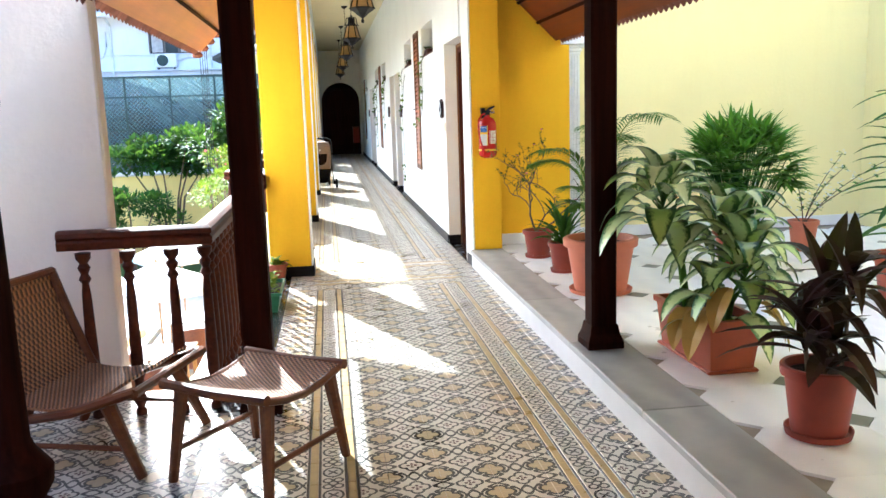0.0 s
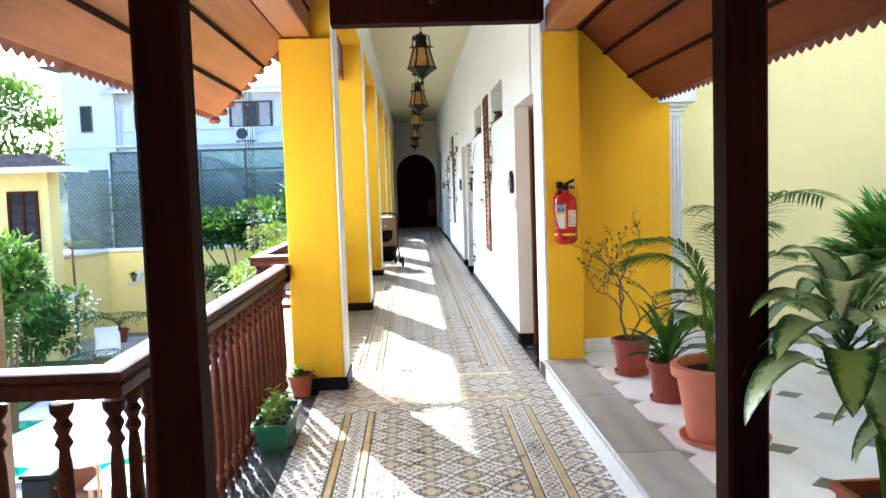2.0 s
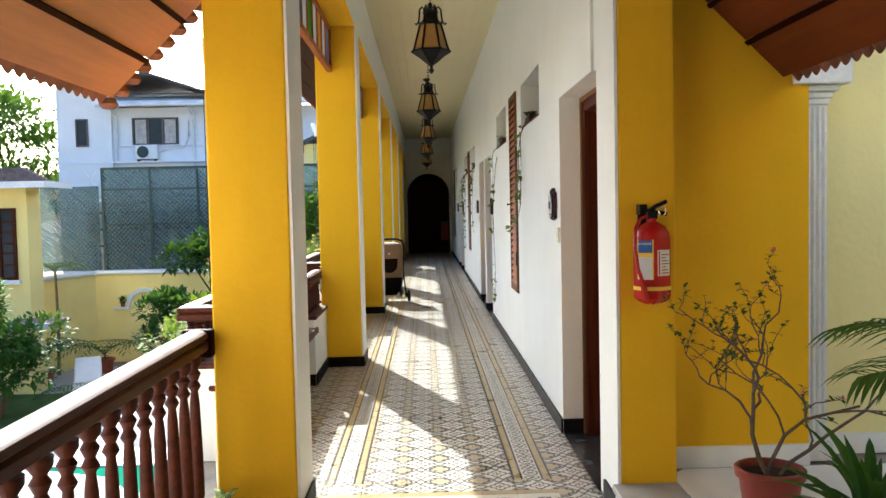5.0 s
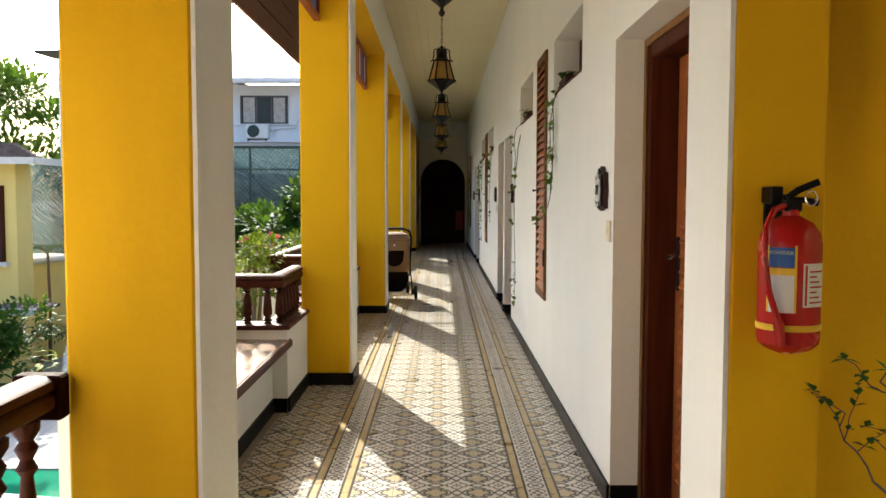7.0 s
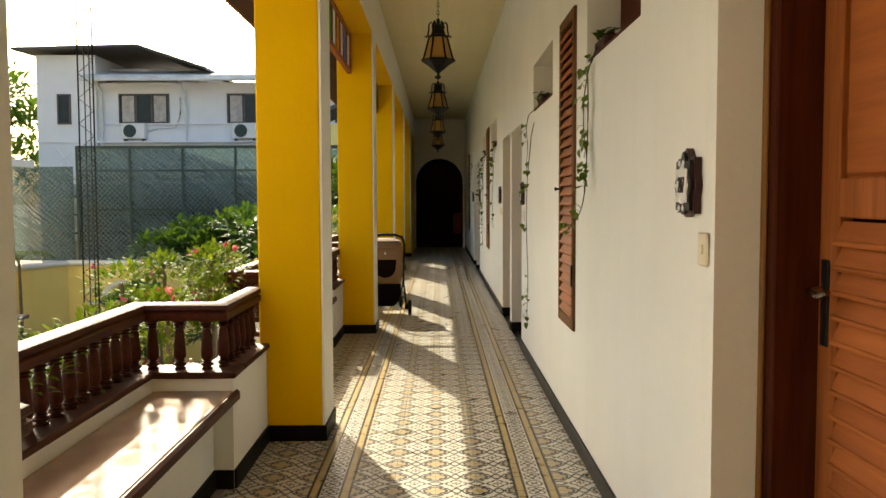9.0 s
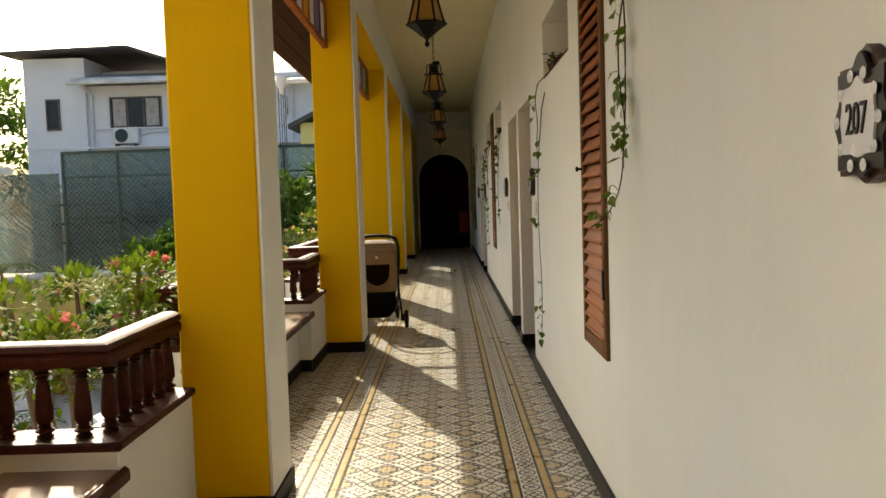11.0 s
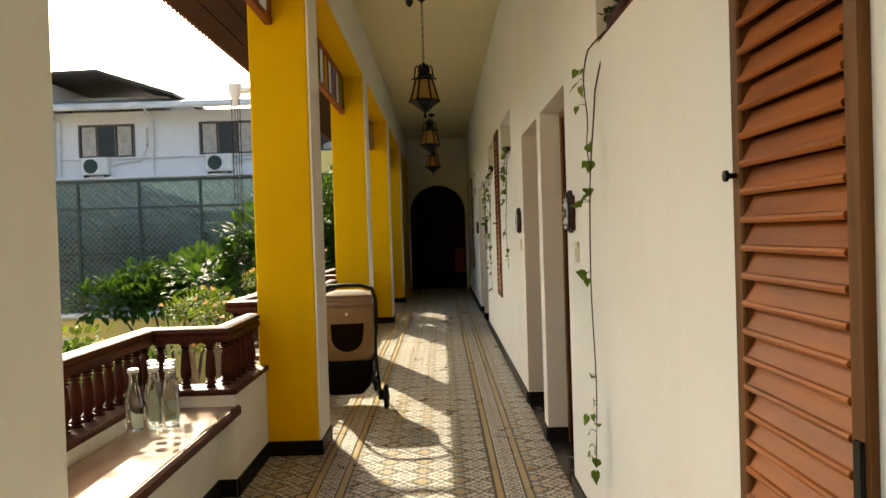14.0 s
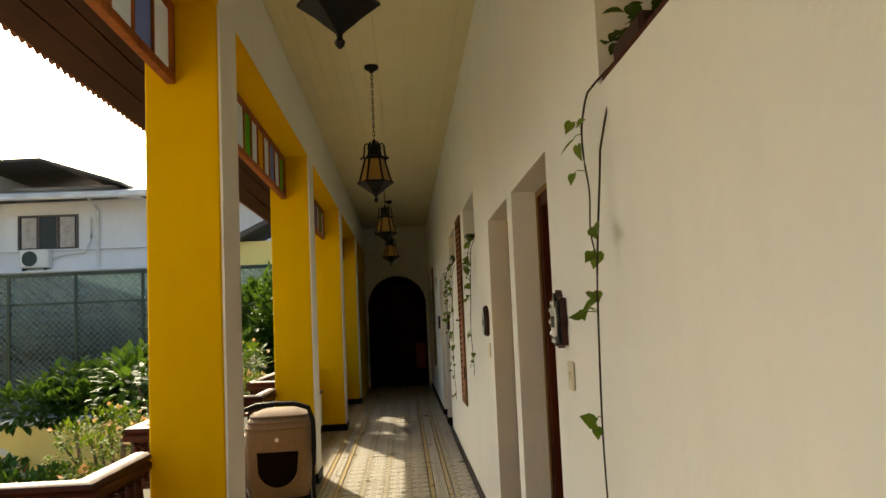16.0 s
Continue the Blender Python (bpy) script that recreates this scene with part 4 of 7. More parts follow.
ENAMEL = plain("white_enamel", (0.75, 0.75, 0.73), 0.25, 0, 0.1, 20, 0.02)
INK = plain("black_ink", (0.01, 0.01, 0.012), 0.4, 0, 0.2, 20, 0.0)
IVORY = plain("ivory_switch_plastic", (0.72, 0.66, 0.48), 0.35, 0, 0.08, 20, 0.02)


def blob_plate(bm, x0, x1, w, h, wave, n=48):
    """A plate with a wavy ornamental outline, standing on a wall that faces -x."""
    rings = []
    for x in (x0, x1):
        ring = []
        for k in range(n):
            a = 2 * math.pi * k / n
            c, s = math.cos(a), math.sin(a)
            q = 1.0 / max(abs(c), abs(s)) ** 0.75
            r = q * (1 + wave * math.cos(8 * a) + wave * 0.6 * math.cos(4 * a + 0.4))
            top = 1.0 + (0.18 * math.exp(-((a - math.pi / 2) / 0.28) ** 2) if s > 0 else 0.0)
            ring.append(bm.verts.new((x, c * r * w / 2, s * r * top * h / 2)))
        rings.append(ring)
    for k in range(n):
        bm.faces.new((rings[0][k], rings[0][(k + 1) % n], rings[1][(k + 1) % n], rings[1][k]))
    bm.faces.new(rings[0])
    bm.faces.new(list(reversed(rings[1])))


def letters(name, text, size, m, mat, parent, depth=0.0015):
    cu = bpy.data.curves.new(name, "FONT")
    cu.body, cu.size, cu.extrude, cu.align_x, cu.align_y = text, size, depth, "CENTER", "CENTER"
    tmp = bpy.data.objects.new(name, cu)
    me = bpy.data.meshes.new_from_object(tmp)
    bpy.data.objects.remove(tmp)
    me.materials.clear()
    me.materials.append(mat)
    ob = new(name, me)
    ob.parent = parent
    ob.matrix_basis = m
    return ob


FACE_W = Matrix(((0, 0, -1, 0), (-1, 0, 0, 0), (0, 1, 0, 0), (0, 0, 0, 1)))       # text facing -x


def plaque(y, text):
    ob = thing("room_plaque", "ornate dark room-number plaque with a white enamel face", "plaque", (WALL, y, 1.408), "room plaques")
    bm = bmesh.new()
    blob_plate(bm, -0.022, -0.001, 0.175, 0.175, 0.05)
    part("back_board", bm, PLAQUE, ob, "carved dark red board", True)
    bm = bmesh.new()
    blob_plate(bm, -0.032, -0.022, 0.145, 0.155, 0.07)
    part("ornament", bm, INK, ob)
    bm = bmesh.new()
    blob_plate(bm, -0.036, -0.032, 0.10, 0.105, 0.03)
    part("enamel_face", bm, ENAMEL, ob, "white enamel face")
    bm = bmesh.new()
    for k in range(10):
        a = 2 * math.pi * k / 10
        lathe(bm, [(0.001, 0), (0.010, 0.004), (0.001, 0.008)], 8, (0, 0, 0))
        for v in list(bm.verts)[-24:]:
            c = v.co.copy()
            v.co = Vector((-0.033 - c.z, 0.062 * math.cos(a) + c.x, 0.07 * math.sin(a) + c.y))
    tagged(part("scrollwork", bm, ENAMEL, ob), "pale scrollwork", kind="stuff")
    if text:
        letters("number", text, 0.05, Matrix.Translation((-0.0375, 0, 0)) @ FACE_W @ Matrix.Diagonal((0.85, 1.35, 1, 1)), INK, ob)
    else:
        part("number_bars", boxes(*[(-0.038, -0.036, 0.018 - 0.02 * q, 0.030 - 0.02 * q, -0.02, 0.02) for q in range(3)]), INK, ob)


def switch(y, z=1.225):
    ob = thing("light_switch", "ivory plastic light switch on the white wall", "switch", (WALL, y, z), "light switches")
    part("plate", boxes((-0.010, 0.0, -0.042, 0.042, -0.05, 0.05), bevel=0.006), IVORY, ob)
    part("rocker", boxes((-0.014, -0.010, -0.010, 0.010, -0.014, 0.014), bevel=0.002), IVORY, ob)


for y, t in ((7.95, "207"), (12.85, ""), (15.5, ""), (20.36, ""), (23.05, "")):
    plaque(y, t)
    switch(y - 0.12 if y < 9 or y in (12.85, 20.36) else y - 0.05)


# ---- climbing vines on the wall ----
def heart_leaf(bm, base, tip_dir, facing, size):
    """Heart-shaped leaf: two lobes behind the stalk, a pointed tip, folded along the midrib."""
    d = Vector(tip_dir).normalized()
    side = d.cross(Vector(facing))
    if side.length < 0.05:
        side = d.cross(Vector((0, 0, 1)))
    side.normalize()
    up = side.cross(d)
    base = Vector(base)
    rib = [bm.verts.new(base + d * (size * f) - up * (size * 0.10 * f * f)) for f in (0.0, 0.3, 0.6, 0.85, 1.05)]
    for s in (-1, 1):
        edge = [bm.verts.new(base + d * (size * f) + side * (s * w * size) + up * (size * (0.16 * w - 0.10 * f * f))) for f, w in ((-0.14, 0.20), (0.05, 0.43), (0.36, 0.43), (0.68, 0.22))]
        faces = [(rib[0], rib[1], edge[1], edge[0]), (rib[1], rib[2], edge[2], edge[1]), (rib[2], rib[3], edge[3], edge[2]), (rib[3], rib[4], edge[3])]
        for f in faces:
            bm.faces.new(f if s > 0 else f[::-1])


def vine(y, z_top, z_bot, seed, spread=0.05, clusters=((0.1, 1.0, 26),), curl=0.0, out=0.03, size=(0.03, 0.055), second=0.4):
    rng = random.Random(seed)
    ob = thing("hanging_vine", "thin trailing vine with heart-shaped green leaves hanging from a niche", "vine", (WALL, y, z_top), group="hanging vines")
    h = z_top - z_bot
    for s in range(2):
        pts = []
        n = 22
        ph = rng.uniform(0, 6)
        hh = h if s == 0 else h * second
        for i in range(n + 1):
            f = i / n
            pts.append((0.03 - 0.05 * min(1.0, f * 8) - out * min(1.0, f * 3) - 0.008 * math.sin(9 * f + ph) - curl * (1 - s) * max(0.0, (f - 0.7) / 0.3) ** 2,
                        spread * math.sin(5 * f + ph) * (0.4 + 0.6 * f) + 0.008 * math.sin(17 * f + ph) + s * 0.05 * math.sin(math.pi * f), -hh * (f - curl * (1 - s) * 0.6 * f ** 8)))
        bm = bmesh.new()
        tube(bm, pts, 0.0035, 5, 0.002)
        part("stem", bm, DARKSTEM, ob)
        bm = bmesh.new()
        for f0, f1, count in clusters:
            if s and f0 > 0.5:
                continue
            for i in range(count if s == 0 else count // 2):
                f = rng.uniform(f0, f1)
                k = min(n - 1, int(f * n))
                p = Vector(pts[k]).lerp(Vector(pts[k + 1]), f * n - k)
                q = p + Vector((rng.uniform(-0.035, 0.005), rng.uniform(-0.04, 0.04), rng.uniform(-0.015, 0.03)))
                tube(bm, [p, p.lerp(q, 0.6) + Vector((0, 0, 0.008)), q], 0.0016, 3, 0.0014)
                d = Vector((rng.uniform(-0.4, 0.1), rng.uniform(-0.8, 0.8), rng.uniform(-1.0, 0.1)))
                heart_leaf(bm, q, d, Vector((-0.7, -0.7, 0.3)) + rdir(rng, -0.5, 0.8) * 0.8, rng.uniform(*size))
        part("foliage", bm, LEAFVINE, ob)
    return ob


LEAFVINE = leafmat("vine_leaf", (0.035, 0.075, 0.006), (0.17, 0.21, 0.03))
vine(9.57, 2.115, 1.12, 3, 0.012, ((0.08, 0.48, 12), (0.48, 0.73, 19), (0.78, 0.97, 11)), 0.13, 0.012, (0.026, 0.050), 0.72)
vine(12.09, 2.105, 0.33, 5, 0.04, ((0.24, 0.40, 9), (0.5, 0.6, 2), (0.76, 1.0, 13)), 0.0, 0.03, (0.03, 0.052), 0.3)
vine(16.3, 2.105, 1.0, 7, 0.05)
vine(18.8, 2.105, 0.6, 8, 0.05)
vine(19.7, 2.105, 1.1, 9, 0.05)
vine(24.0, 2.105, 0.7, 11, 0.06)

# ---- fire extinguisher on the yellow pilaster ----
RED = plain("red_enamel", (0.43, 0.012, 0.010), 0.25, 0, 0.12, 8, 0.03)
YBAND = plain("yellow_band", (0.80, 0.52, 0.03), 0.4, 0, 0.1, 12, 0.02)
LABW = plain("white_label", (0.72, 0.72, 0.70), 0.45, 0, 0.1, 20, 0.02)
LABB = plain("blue_label", (0.03, 0.10, 0.35), 0.45, 0, 0.1, 20, 0.02)
RUBBER = plain("black_rubber", (0.010, 0.010, 0.010), 0.65, 0, 0.3, 30, 0.1, 0.15)
ext = thing("fire_extinguisher", "red powder fire extinguisher hung on the yellow pilaster", "extinguisher", (1.56, 6.252, 0.985))
bm = bmesh.new()
lathe(bm, [(0.03, -0.012), (0.06, 0.0), (0.076, 0.015), (0.078, 0.03), (0.078, 0.27), (0.072, 0.30), (0.055, 0.325), (0.030, 0.34), (0.022, 0.345), (0.022, 0.36)], 28)
part("cylinder", bm, RED, ext, smooth=True)


def patch(bm, r, a0, a1, z0, z1, n=8):
    vs = []
    for i in range(n + 1):
        a = radians(a0 + (a1 - a0) * i / n)
        vs.append([bm.verts.new((rr * math.sin(a), -rr * math.cos(a), z)) for rr, z in ((r, z0), (r, z1), (r - 0.002, z1), (r - 0.002, z0))])
    for a, b in zip(vs, vs[1:]):
        for k in range(4):
            bm.faces.new((a[k], b[k], b[(k + 1) % 4], a[(k + 1) % 4]))
    bm.faces.new(vs[0])
    bm.faces.new(list(reversed(vs[-1])))


bm = bmesh.new()
patch(bm, 0.0805, -120, 120, 0.052, 0.068, 24)
part("band", bm, YBAND, ext, "yellow band")
bm = bmesh.new()
patch(bm, 0.0802, -62, -12, 0.215, 0.265)
part("label_blue", bm, LABB, ext, "blue and gold label")
bm = bmesh.new()
patch(bm, 0.0802, -62, -12, 0.10, 0.213)
part("label_left", bm, LABW, ext, "worn paper label")
bm = bmesh.new()
patch(bm, 0.0804, -64, -60, 0.10, 0.27, 2)
patch(bm, 0.0804, -14, -10, 0.10, 0.27, 2)
patch(bm, 0.0806, -60, -14, 0.195, 0.213, 6)
part("label_gold", bm, YBAND, ext)
bm = bmesh.new()
patch(bm, 0.0802, 2, 50, 0.115, 0.225)
part("label_white", bm, LABW, ext, "white inspection label")
bm = bmesh.new()
for q in range(7):
    patch(bm, 0.0808, 14, 46 - (q % 3) * 8, 0.125 + q * 0.013, 0.129 + q * 0.013, 4)
patch(bm, 0.0808, 5, 9, 0.12, 0.22, 1)
part("label_print", bm, RED, ext)
letters("label_text", "POWDER", 0.014, pose(-0.049, -0.0668, 0.252, 90, 0, -37), LABW, ext, 0.001)
bm = bmesh.new()
box(bm, -0.022, 0.022, -0.02, 0.02, 0.355, 0.385, 0.004)
tube(bm, [(0.0, 0, 0.385), (0.03, -0.01, 0.385), (0.062, -0.02, 0.376)], 0.009, 6)
tube(bm, [(-0.01, 0, 0.39), (0.015, -0.005, 0.41), (0.062, -0.02, 0.432)], 0.010, 6)
part("valve", bm, RUBBER, ext, "black valve and squeeze handle")
bm = bmesh.new()
tube(bm, [(0.015 * math.cos(t) + 0.038, -0.03, 0.39 + 0.018 * math.sin(t)) for t in [k * 2 * math.pi / 12 for k in range(13)]], 0.003, 5)
part("pull_ring", bm, CHROME, ext)
bm = bmesh.new()
tube(bm, [(-0.02, -0.01, 0.37), (-0.055, -0.03, 0.36), (-0.083, -0.05, 0.315), (-0.090, -0.062, 0.24), (-0.080, -0.075, 0.15), (-0.060, -0.085, 0.08)], 0.0085, 8)
part("hose", bm, RED, ext, "red hose", True)
bm = bmesh.new()
tube(bm, [(-0.060, -0.085, 0.08), (-0.052, -0.088, 0.02)], 0.013, 8)
part("nozzle", bm, RED, ext, smooth=True)
part("bracket", boxes((-0.045, -0.012, 0.02, 0.087, 0.375, 0.42), (-0.04, 0.04, 0.078, 0.087, 0.05, 0.4), bevel=0.003), IRON, ext)

# ---- white fluted column ----
col = thing("fluted_column", "slim white fluted column with a moulded capital", "column", (2.437, 6.64, STEP))
bm = bmesh.new()
box(bm, -0.055, 0.055, -0.05, 0.055, 0, 1.70)
for q in range(4):
    tube(bm, [(-0.039 + 0.026 * q, -0.05, 0.02), (-0.039 + 0.026 * q, -0.05, 1.69)], 0.010, 8)
part("shaft", bm, ENAMEL, col)
bm = bmesh.new()
for a, b, w in ((1.70, 1.73, 0.062), (1.731, 1.76, 0.075), (1.761, 1.79, 0.095), (1.791, 1.93, 0.135)):
    box(bm, -w, w, -w, 0.055, a, b, 0.006)
part("capital", bm, ENAMEL, col)
part("base", boxes((-0.075, 0.075, -0.07, 0.055, 0, 0.09), bevel=0.006), ENAMEL, col)

# ---- stroller ----
FABRIC = plain("beige_stroller_fabric", (0.25, 0.18, 0.125), 0.9, 0, 0.2, 60, 0.3)
BLACKFAB = plain("black_fabric", (0.008, 0.008, 0.009), 0.95, 0, 0.3, 60, 0.3, 0.03)
MESHWIN = plain("dark_mesh_window", (0.010, 0.006, 0.005), 0.9, 0, 0.3, 90, 0.2, 0.03)
st = thing("baby_stroller", "beige and black folding baby stroller parked beside a pillar", "stroller", (0.02, 15.30, 0), rz=4)


def loft(bm, rows):
    rings = [[bm.verts.new(c) for c in r] for r in rows]
    k = len(rings[0])
    for a, b in zip(rings, rings[1:]):
        for j in range(k):
            bm.faces.new((a[j], a[(j + 1) % k], b[(j + 1) % k], b[j]))
    bm.faces.new(list(reversed(rings[0])))
    bm.faces.new(rings[-1])


def rrect(cx, cy, w, d, z, r=0.4, n=24):
    out = []
    for k in range(n):
        a = 2 * math.pi * k / n
        c, s = math.cos(a), math.sin(a)
        out.append((cx + w / 2 * math.copysign(abs(c) ** r, c), cy + d / 2 * math.copysign(abs(s) ** r, s), z))
    return out


bm = bmesh.new()
loft(bm, [rrect(0, 0.12, 0.36, 0.30, 0.36), rrect(0, 0.10, 0.41, 0.34, 0.45), rrect(0, 0.12, 0.43, 0.38, 0.62), rrect(0, 0.16, 0.42, 0.42, 0.76), rrect(0, 0.20, 0.40, 0.42, 0.83), rrect(0, 0.24, 0.34, 0.36, 0.875), rrect(0, 0.27, 0.22, 0.24, 0.895)])
part("hood", bm, FABRIC, st, "beige fabric hood and seat back", True)
for i, (zz, ww, dd, cy) in enumerate(((0.80, 0.425, 0.43, 0.175), (0.835, 0.40, 0.42, 0.205), (0.865, 0.37, 0.39, 0.23))):
    bm = bmesh.new()
    tube(bm, [(a, b - 0.004, zz) for a, b, _ in rrect(0, cy, ww * 0.98, dd, 0)] + [(ww * 0.49, cy, zz)], 0.009, 6)
    part("hood_rib", bm, FABRIC, st, smooth=True)
bm = bmesh.new()
pts = []
for k in range(25):
    a = math.pi + math.pi * k / 24
    pts.append((0.125 * math.cos(a) * (1 - 0.1 * abs(math.sin(a))), 0.70 + 0.0, 0.545 + 0.105 * math.sin(a)))
outline = [(-0.13, 0.665)] + [(p[0], p[2]) for p in pts] + [(0.13, 0.665)]
f0 = [bm.verts.new((a, -0.078 - 0.01 * (b - 0.44), b)) for a, b in outline]
f1 = [bm.verts.new((a, -0.066, b)) for a, b in outline]
bm.faces.new(f0)
for k in range(len(f0)):
    bm.faces.new((f0[k], f0[(k + 1) % len(f0)], f1[(k + 1) % len(f0)], f1[k]))
part("mesh_window", bm, MESHWIN, st, "dark mesh window")
bm = bmesh.new()
tube(bm, [(a, -0.08, b) for a, b in outline] + [(outline[0][0], -0.08, outline[0][1])], 0.005, 5)
part("window_piping", bm, FABRIC, st)
bm = bmesh.new()
lathe(bm, [(0.002, 0), (0.014, 0.001), (0.014, 0.004), (0.002, 0.005)], 12)
bmesh.ops.transform(bm, matrix=pose(0, -0.085, 0.735, 90, 0, 0), verts=bm.verts)
part("badge", bm, ENAMEL, st, "small pale badge")
bm = bmesh.new()
loft(bm, [rrect(-0.02, 0.12, 0.26, 0.24, 0.10), rrect(-0.01, 0.12, 0.35, 0.34, 0.16), rrect(0, 0.12, 0.38, 0.40, 0.24), rrect(0, 0.12, 0.38, 0.36, 0.37)])
part("basket", bm, BLACKFAB, st, "black fabric storage basket", True)
bm = bmesh.new()
tube(bm, [(-0.215, 0.05, 0.55), (-0.225, -0.02, 0.70), (-0.225, -0.06, 0.84), (-0.20, -0.085, 0.925), (-0.12, -0.10, 0.955), (0, -0.105, 0.96), (0.12, -0.10, 0.955), (0.20, -0.085, 0.925), (0.225, -0.06, 0.84), (0.225, -0.02, 0.70), (0.215, 0.05, 0.55)], 0.016, 8)
part("push_handle", bm, RUBBER, st, "black foam push handle", True)
bm = bmesh.new()
for s in (-1, 1):
    tube(bm, [(0.215 * s, 0.05, 0.60), (0.215 * s, 0.02, 0.40), (0.235 * s, -0.08, 0.20), (0.245 * s, -0.12, 0.09)], 0.011, 6)
    tube(bm, [(0.215 * s, 0.02, 0.42), (0.20 * s, 0.40, 0.22), (0.17 * s, 0.62, 0.08)], 0.011, 6)
    tube(bm, [(0.235 * s, -0.08, 0.20), (0.19 * s, 0.1, 0.21)], 0.009, 6)
part("frame", bm, IRON, st, "black tubular frame", True)
for s in (-1, 1):
    for (wx, wy, wr) in ((0.285 * s, -0.12, 0.095), (0.20 * s, 0.64, 0.075)):
        bm = bmesh.new()
        lathe(bm, [(wr * 0.45, -0.018), (wr * 0.8, -0.02), (wr * 0.97, -0.012), (wr, 0), (wr * 0.97, 0.012), (wr * 0.8, 0.02), (wr * 0.45, 0.018)], 24)
        bmesh.ops.transform(bm, matrix=pose(wx, wy, wr, 0, 90, 0), verts=bm.verts)
        w = part("wheel", bm, RUBBER, st, smooth=True)
        bm = bmesh.new()
        lathe(bm, [(0.004, -0.03), (0.02, -0.028), (wr * 0.4, -0.021), (wr * 0.4, 0.021), (0.004, 0.028)], 12)
        bmesh.ops.transform(bm, matrix=pose(wx, wy, wr, 0, 90, 0), verts=bm.verts)
        part("hub", bm, IRON, w, smooth=True)
part("brake_block", boxes((0.225, 0.265, -0.16, -0.08, 0.08, 0.15), bevel=0.01), RUBBER, st)

# ---- glass bottles on the bench ----
BOTTLE = Mat("bottle_glass")
BOTTLE.bsdf.inputs["Transmission Weight"].default_value = 1.0
BOTTLE.bsdf.inputs["IOR"].default_value = 1.45
BOTTLE = BOTTLE.out((0.88, 0.94, 0.90), 0.03)
CAPM = plain("white_foil_cap", (0.7, 0.7, 0.7), 0.35, 0.4, 0.15, 30, 0.05)
for x, y in ((-0.66, 12.65), (-0.58, 12.69), (-0.50, 12.67), (-0.54, 12.79), (-0.62, 12.81), (-0.66, 12.90), (-0.57, 12.90)):
    bt = thing("glass_bottle", "clear glass milk bottle with a white cap on the bench", "bottle", (x, y, 0.4705), "bottles on the bench")
    bm = bmesh.new()
    lathe(bm, [(0.030, 0.0), (0.038, 0.004), (0.039, 0.02), (0.041, 0.13), (0.038, 0.15), (0.025, 0.205), (0.021, 0.235), (0.020, 0.26), (0.024, 0.265), (0.024, 0.28)], 20)
    b = part("body", bm, BOTTLE, bt, smooth=True)
    b.visible_shadow = False
    bm = bmesh.new()
    lathe(bm, [(0.0255, 0.268), (0.0255, 0.284), (0.02, 0.286)], 16)
    part("cap", bm, CAPM, bt, smooth=True)

# ---- lounge chair and ottoman ----
TEAK = wood("teak_frame", (0.05, 0.014, 0.005), (0.16, 0.050, 0.015), 0, 0.45, 30, False, False, 0.3)


def cane():
    m = Mat("woven_cord")
    p = m.obj()
    sep = m.n.new("ShaderNodeSeparateXYZ")
    m.l.new(p, sep.inputs[0])
    u = m.math("SINE", m.math("MULTIPLY", sep.outputs[0], 330.0))
    v = m.math("SINE", m.math("MULTIPLY", sep.outputs[1], 230.0))
    w = m.math("MULTIPLY", u, v)
    m.bump(w, 0.9, 0.006)
    col = m.mix(m.ramp(w, -0.35, 0.3), (0.022, 0.008, 0.004), (0.40, 0.18, 0.07))
    return m.out(m.mix(m.math("MULTIPLY", m.noise(p, 9, 3), 0.4), col, (0.2, 0.1, 0.05)), 0.65)


CANE = cane()


def sag_seat(bm, w, d, z, sag, rise, n=12):
    """A woven seat sagging between two raised side rails (x = w) with thickness."""
    top, bot = [], []
    for i in range(n + 1):
        x = -w / 2 + w * i / n
        f = 2 * i / n - 1
        zz = z + rise * f * f - sag * (1 - f * f)
        top.append([bm.verts.new((x, y, zz)) for y in (-d / 2, 0, d / 2)])
        bot.append([bm.verts.new((x, y, zz - 0.012)) for y in (-d / 2, 0, d / 2)])
    for g in (top, bot):
        for a, b in zip(g, g[1:]):
            for k in (0, 1):
                bm.faces.new((a[k], a[k + 1], b[k + 1], b[k]))
    for i in range(n):
        for k in (0, 2):
            bm.faces.new((top[i][k], top[i + 1][k], bot[i + 1][k], bot[i][k]))
    for i in (0, n):
        for k in (0, 1):
            bm.faces.new((top[i][k], top[i][k + 1], bot[i][k + 1], bot[i][k]))


def leg(ob, x0, y0, z0, x1, y1, z1, r0=0.03, r1=0.02):
    bm = bmesh.new()
    tube(bm, [(x0, y0, z0), ((x0 + x1) / 2, (y0 + y1) / 2, (z0 + z1) / 2), (x1, y1, z1)], r0, 8, r1)
    part("leg", bm, TEAK, ob, smooth=True)


ot = thing("ottoman", "teak footstool with a sagging woven cord seat on the tile floor", "footstool", (-0.145, 2.30, 0), rz=54)
ot.scale = (0.90, 0.95, 0.97)
bm = bmesh.new()
sag_seat(bm, 0.52, 0.50, 0.385, 0.022, 0.03)
part("woven_seat", bm, CANE, ot, "brown woven cord seat")
bm = bmesh.new()
for s in (-1, 1):
    tube(bm, [(0.265 * s, -0.27, 0.405), (0.262 * s, 0, 0.395), (0.265 * s, 0.27, 0.405)], 0.022, 8)
    tube(bm, [(-0.26, 0.245 * s, 0.395), (-0.13, 0.245 * s, 0.365), (0, 0.245 * s, 0.352), (0.13, 0.245 * s, 0.365), (0.26, 0.245 * s, 0.395)], 0.016, 8)
part("seat_frame", bm, TEAK, ot, smooth=True)
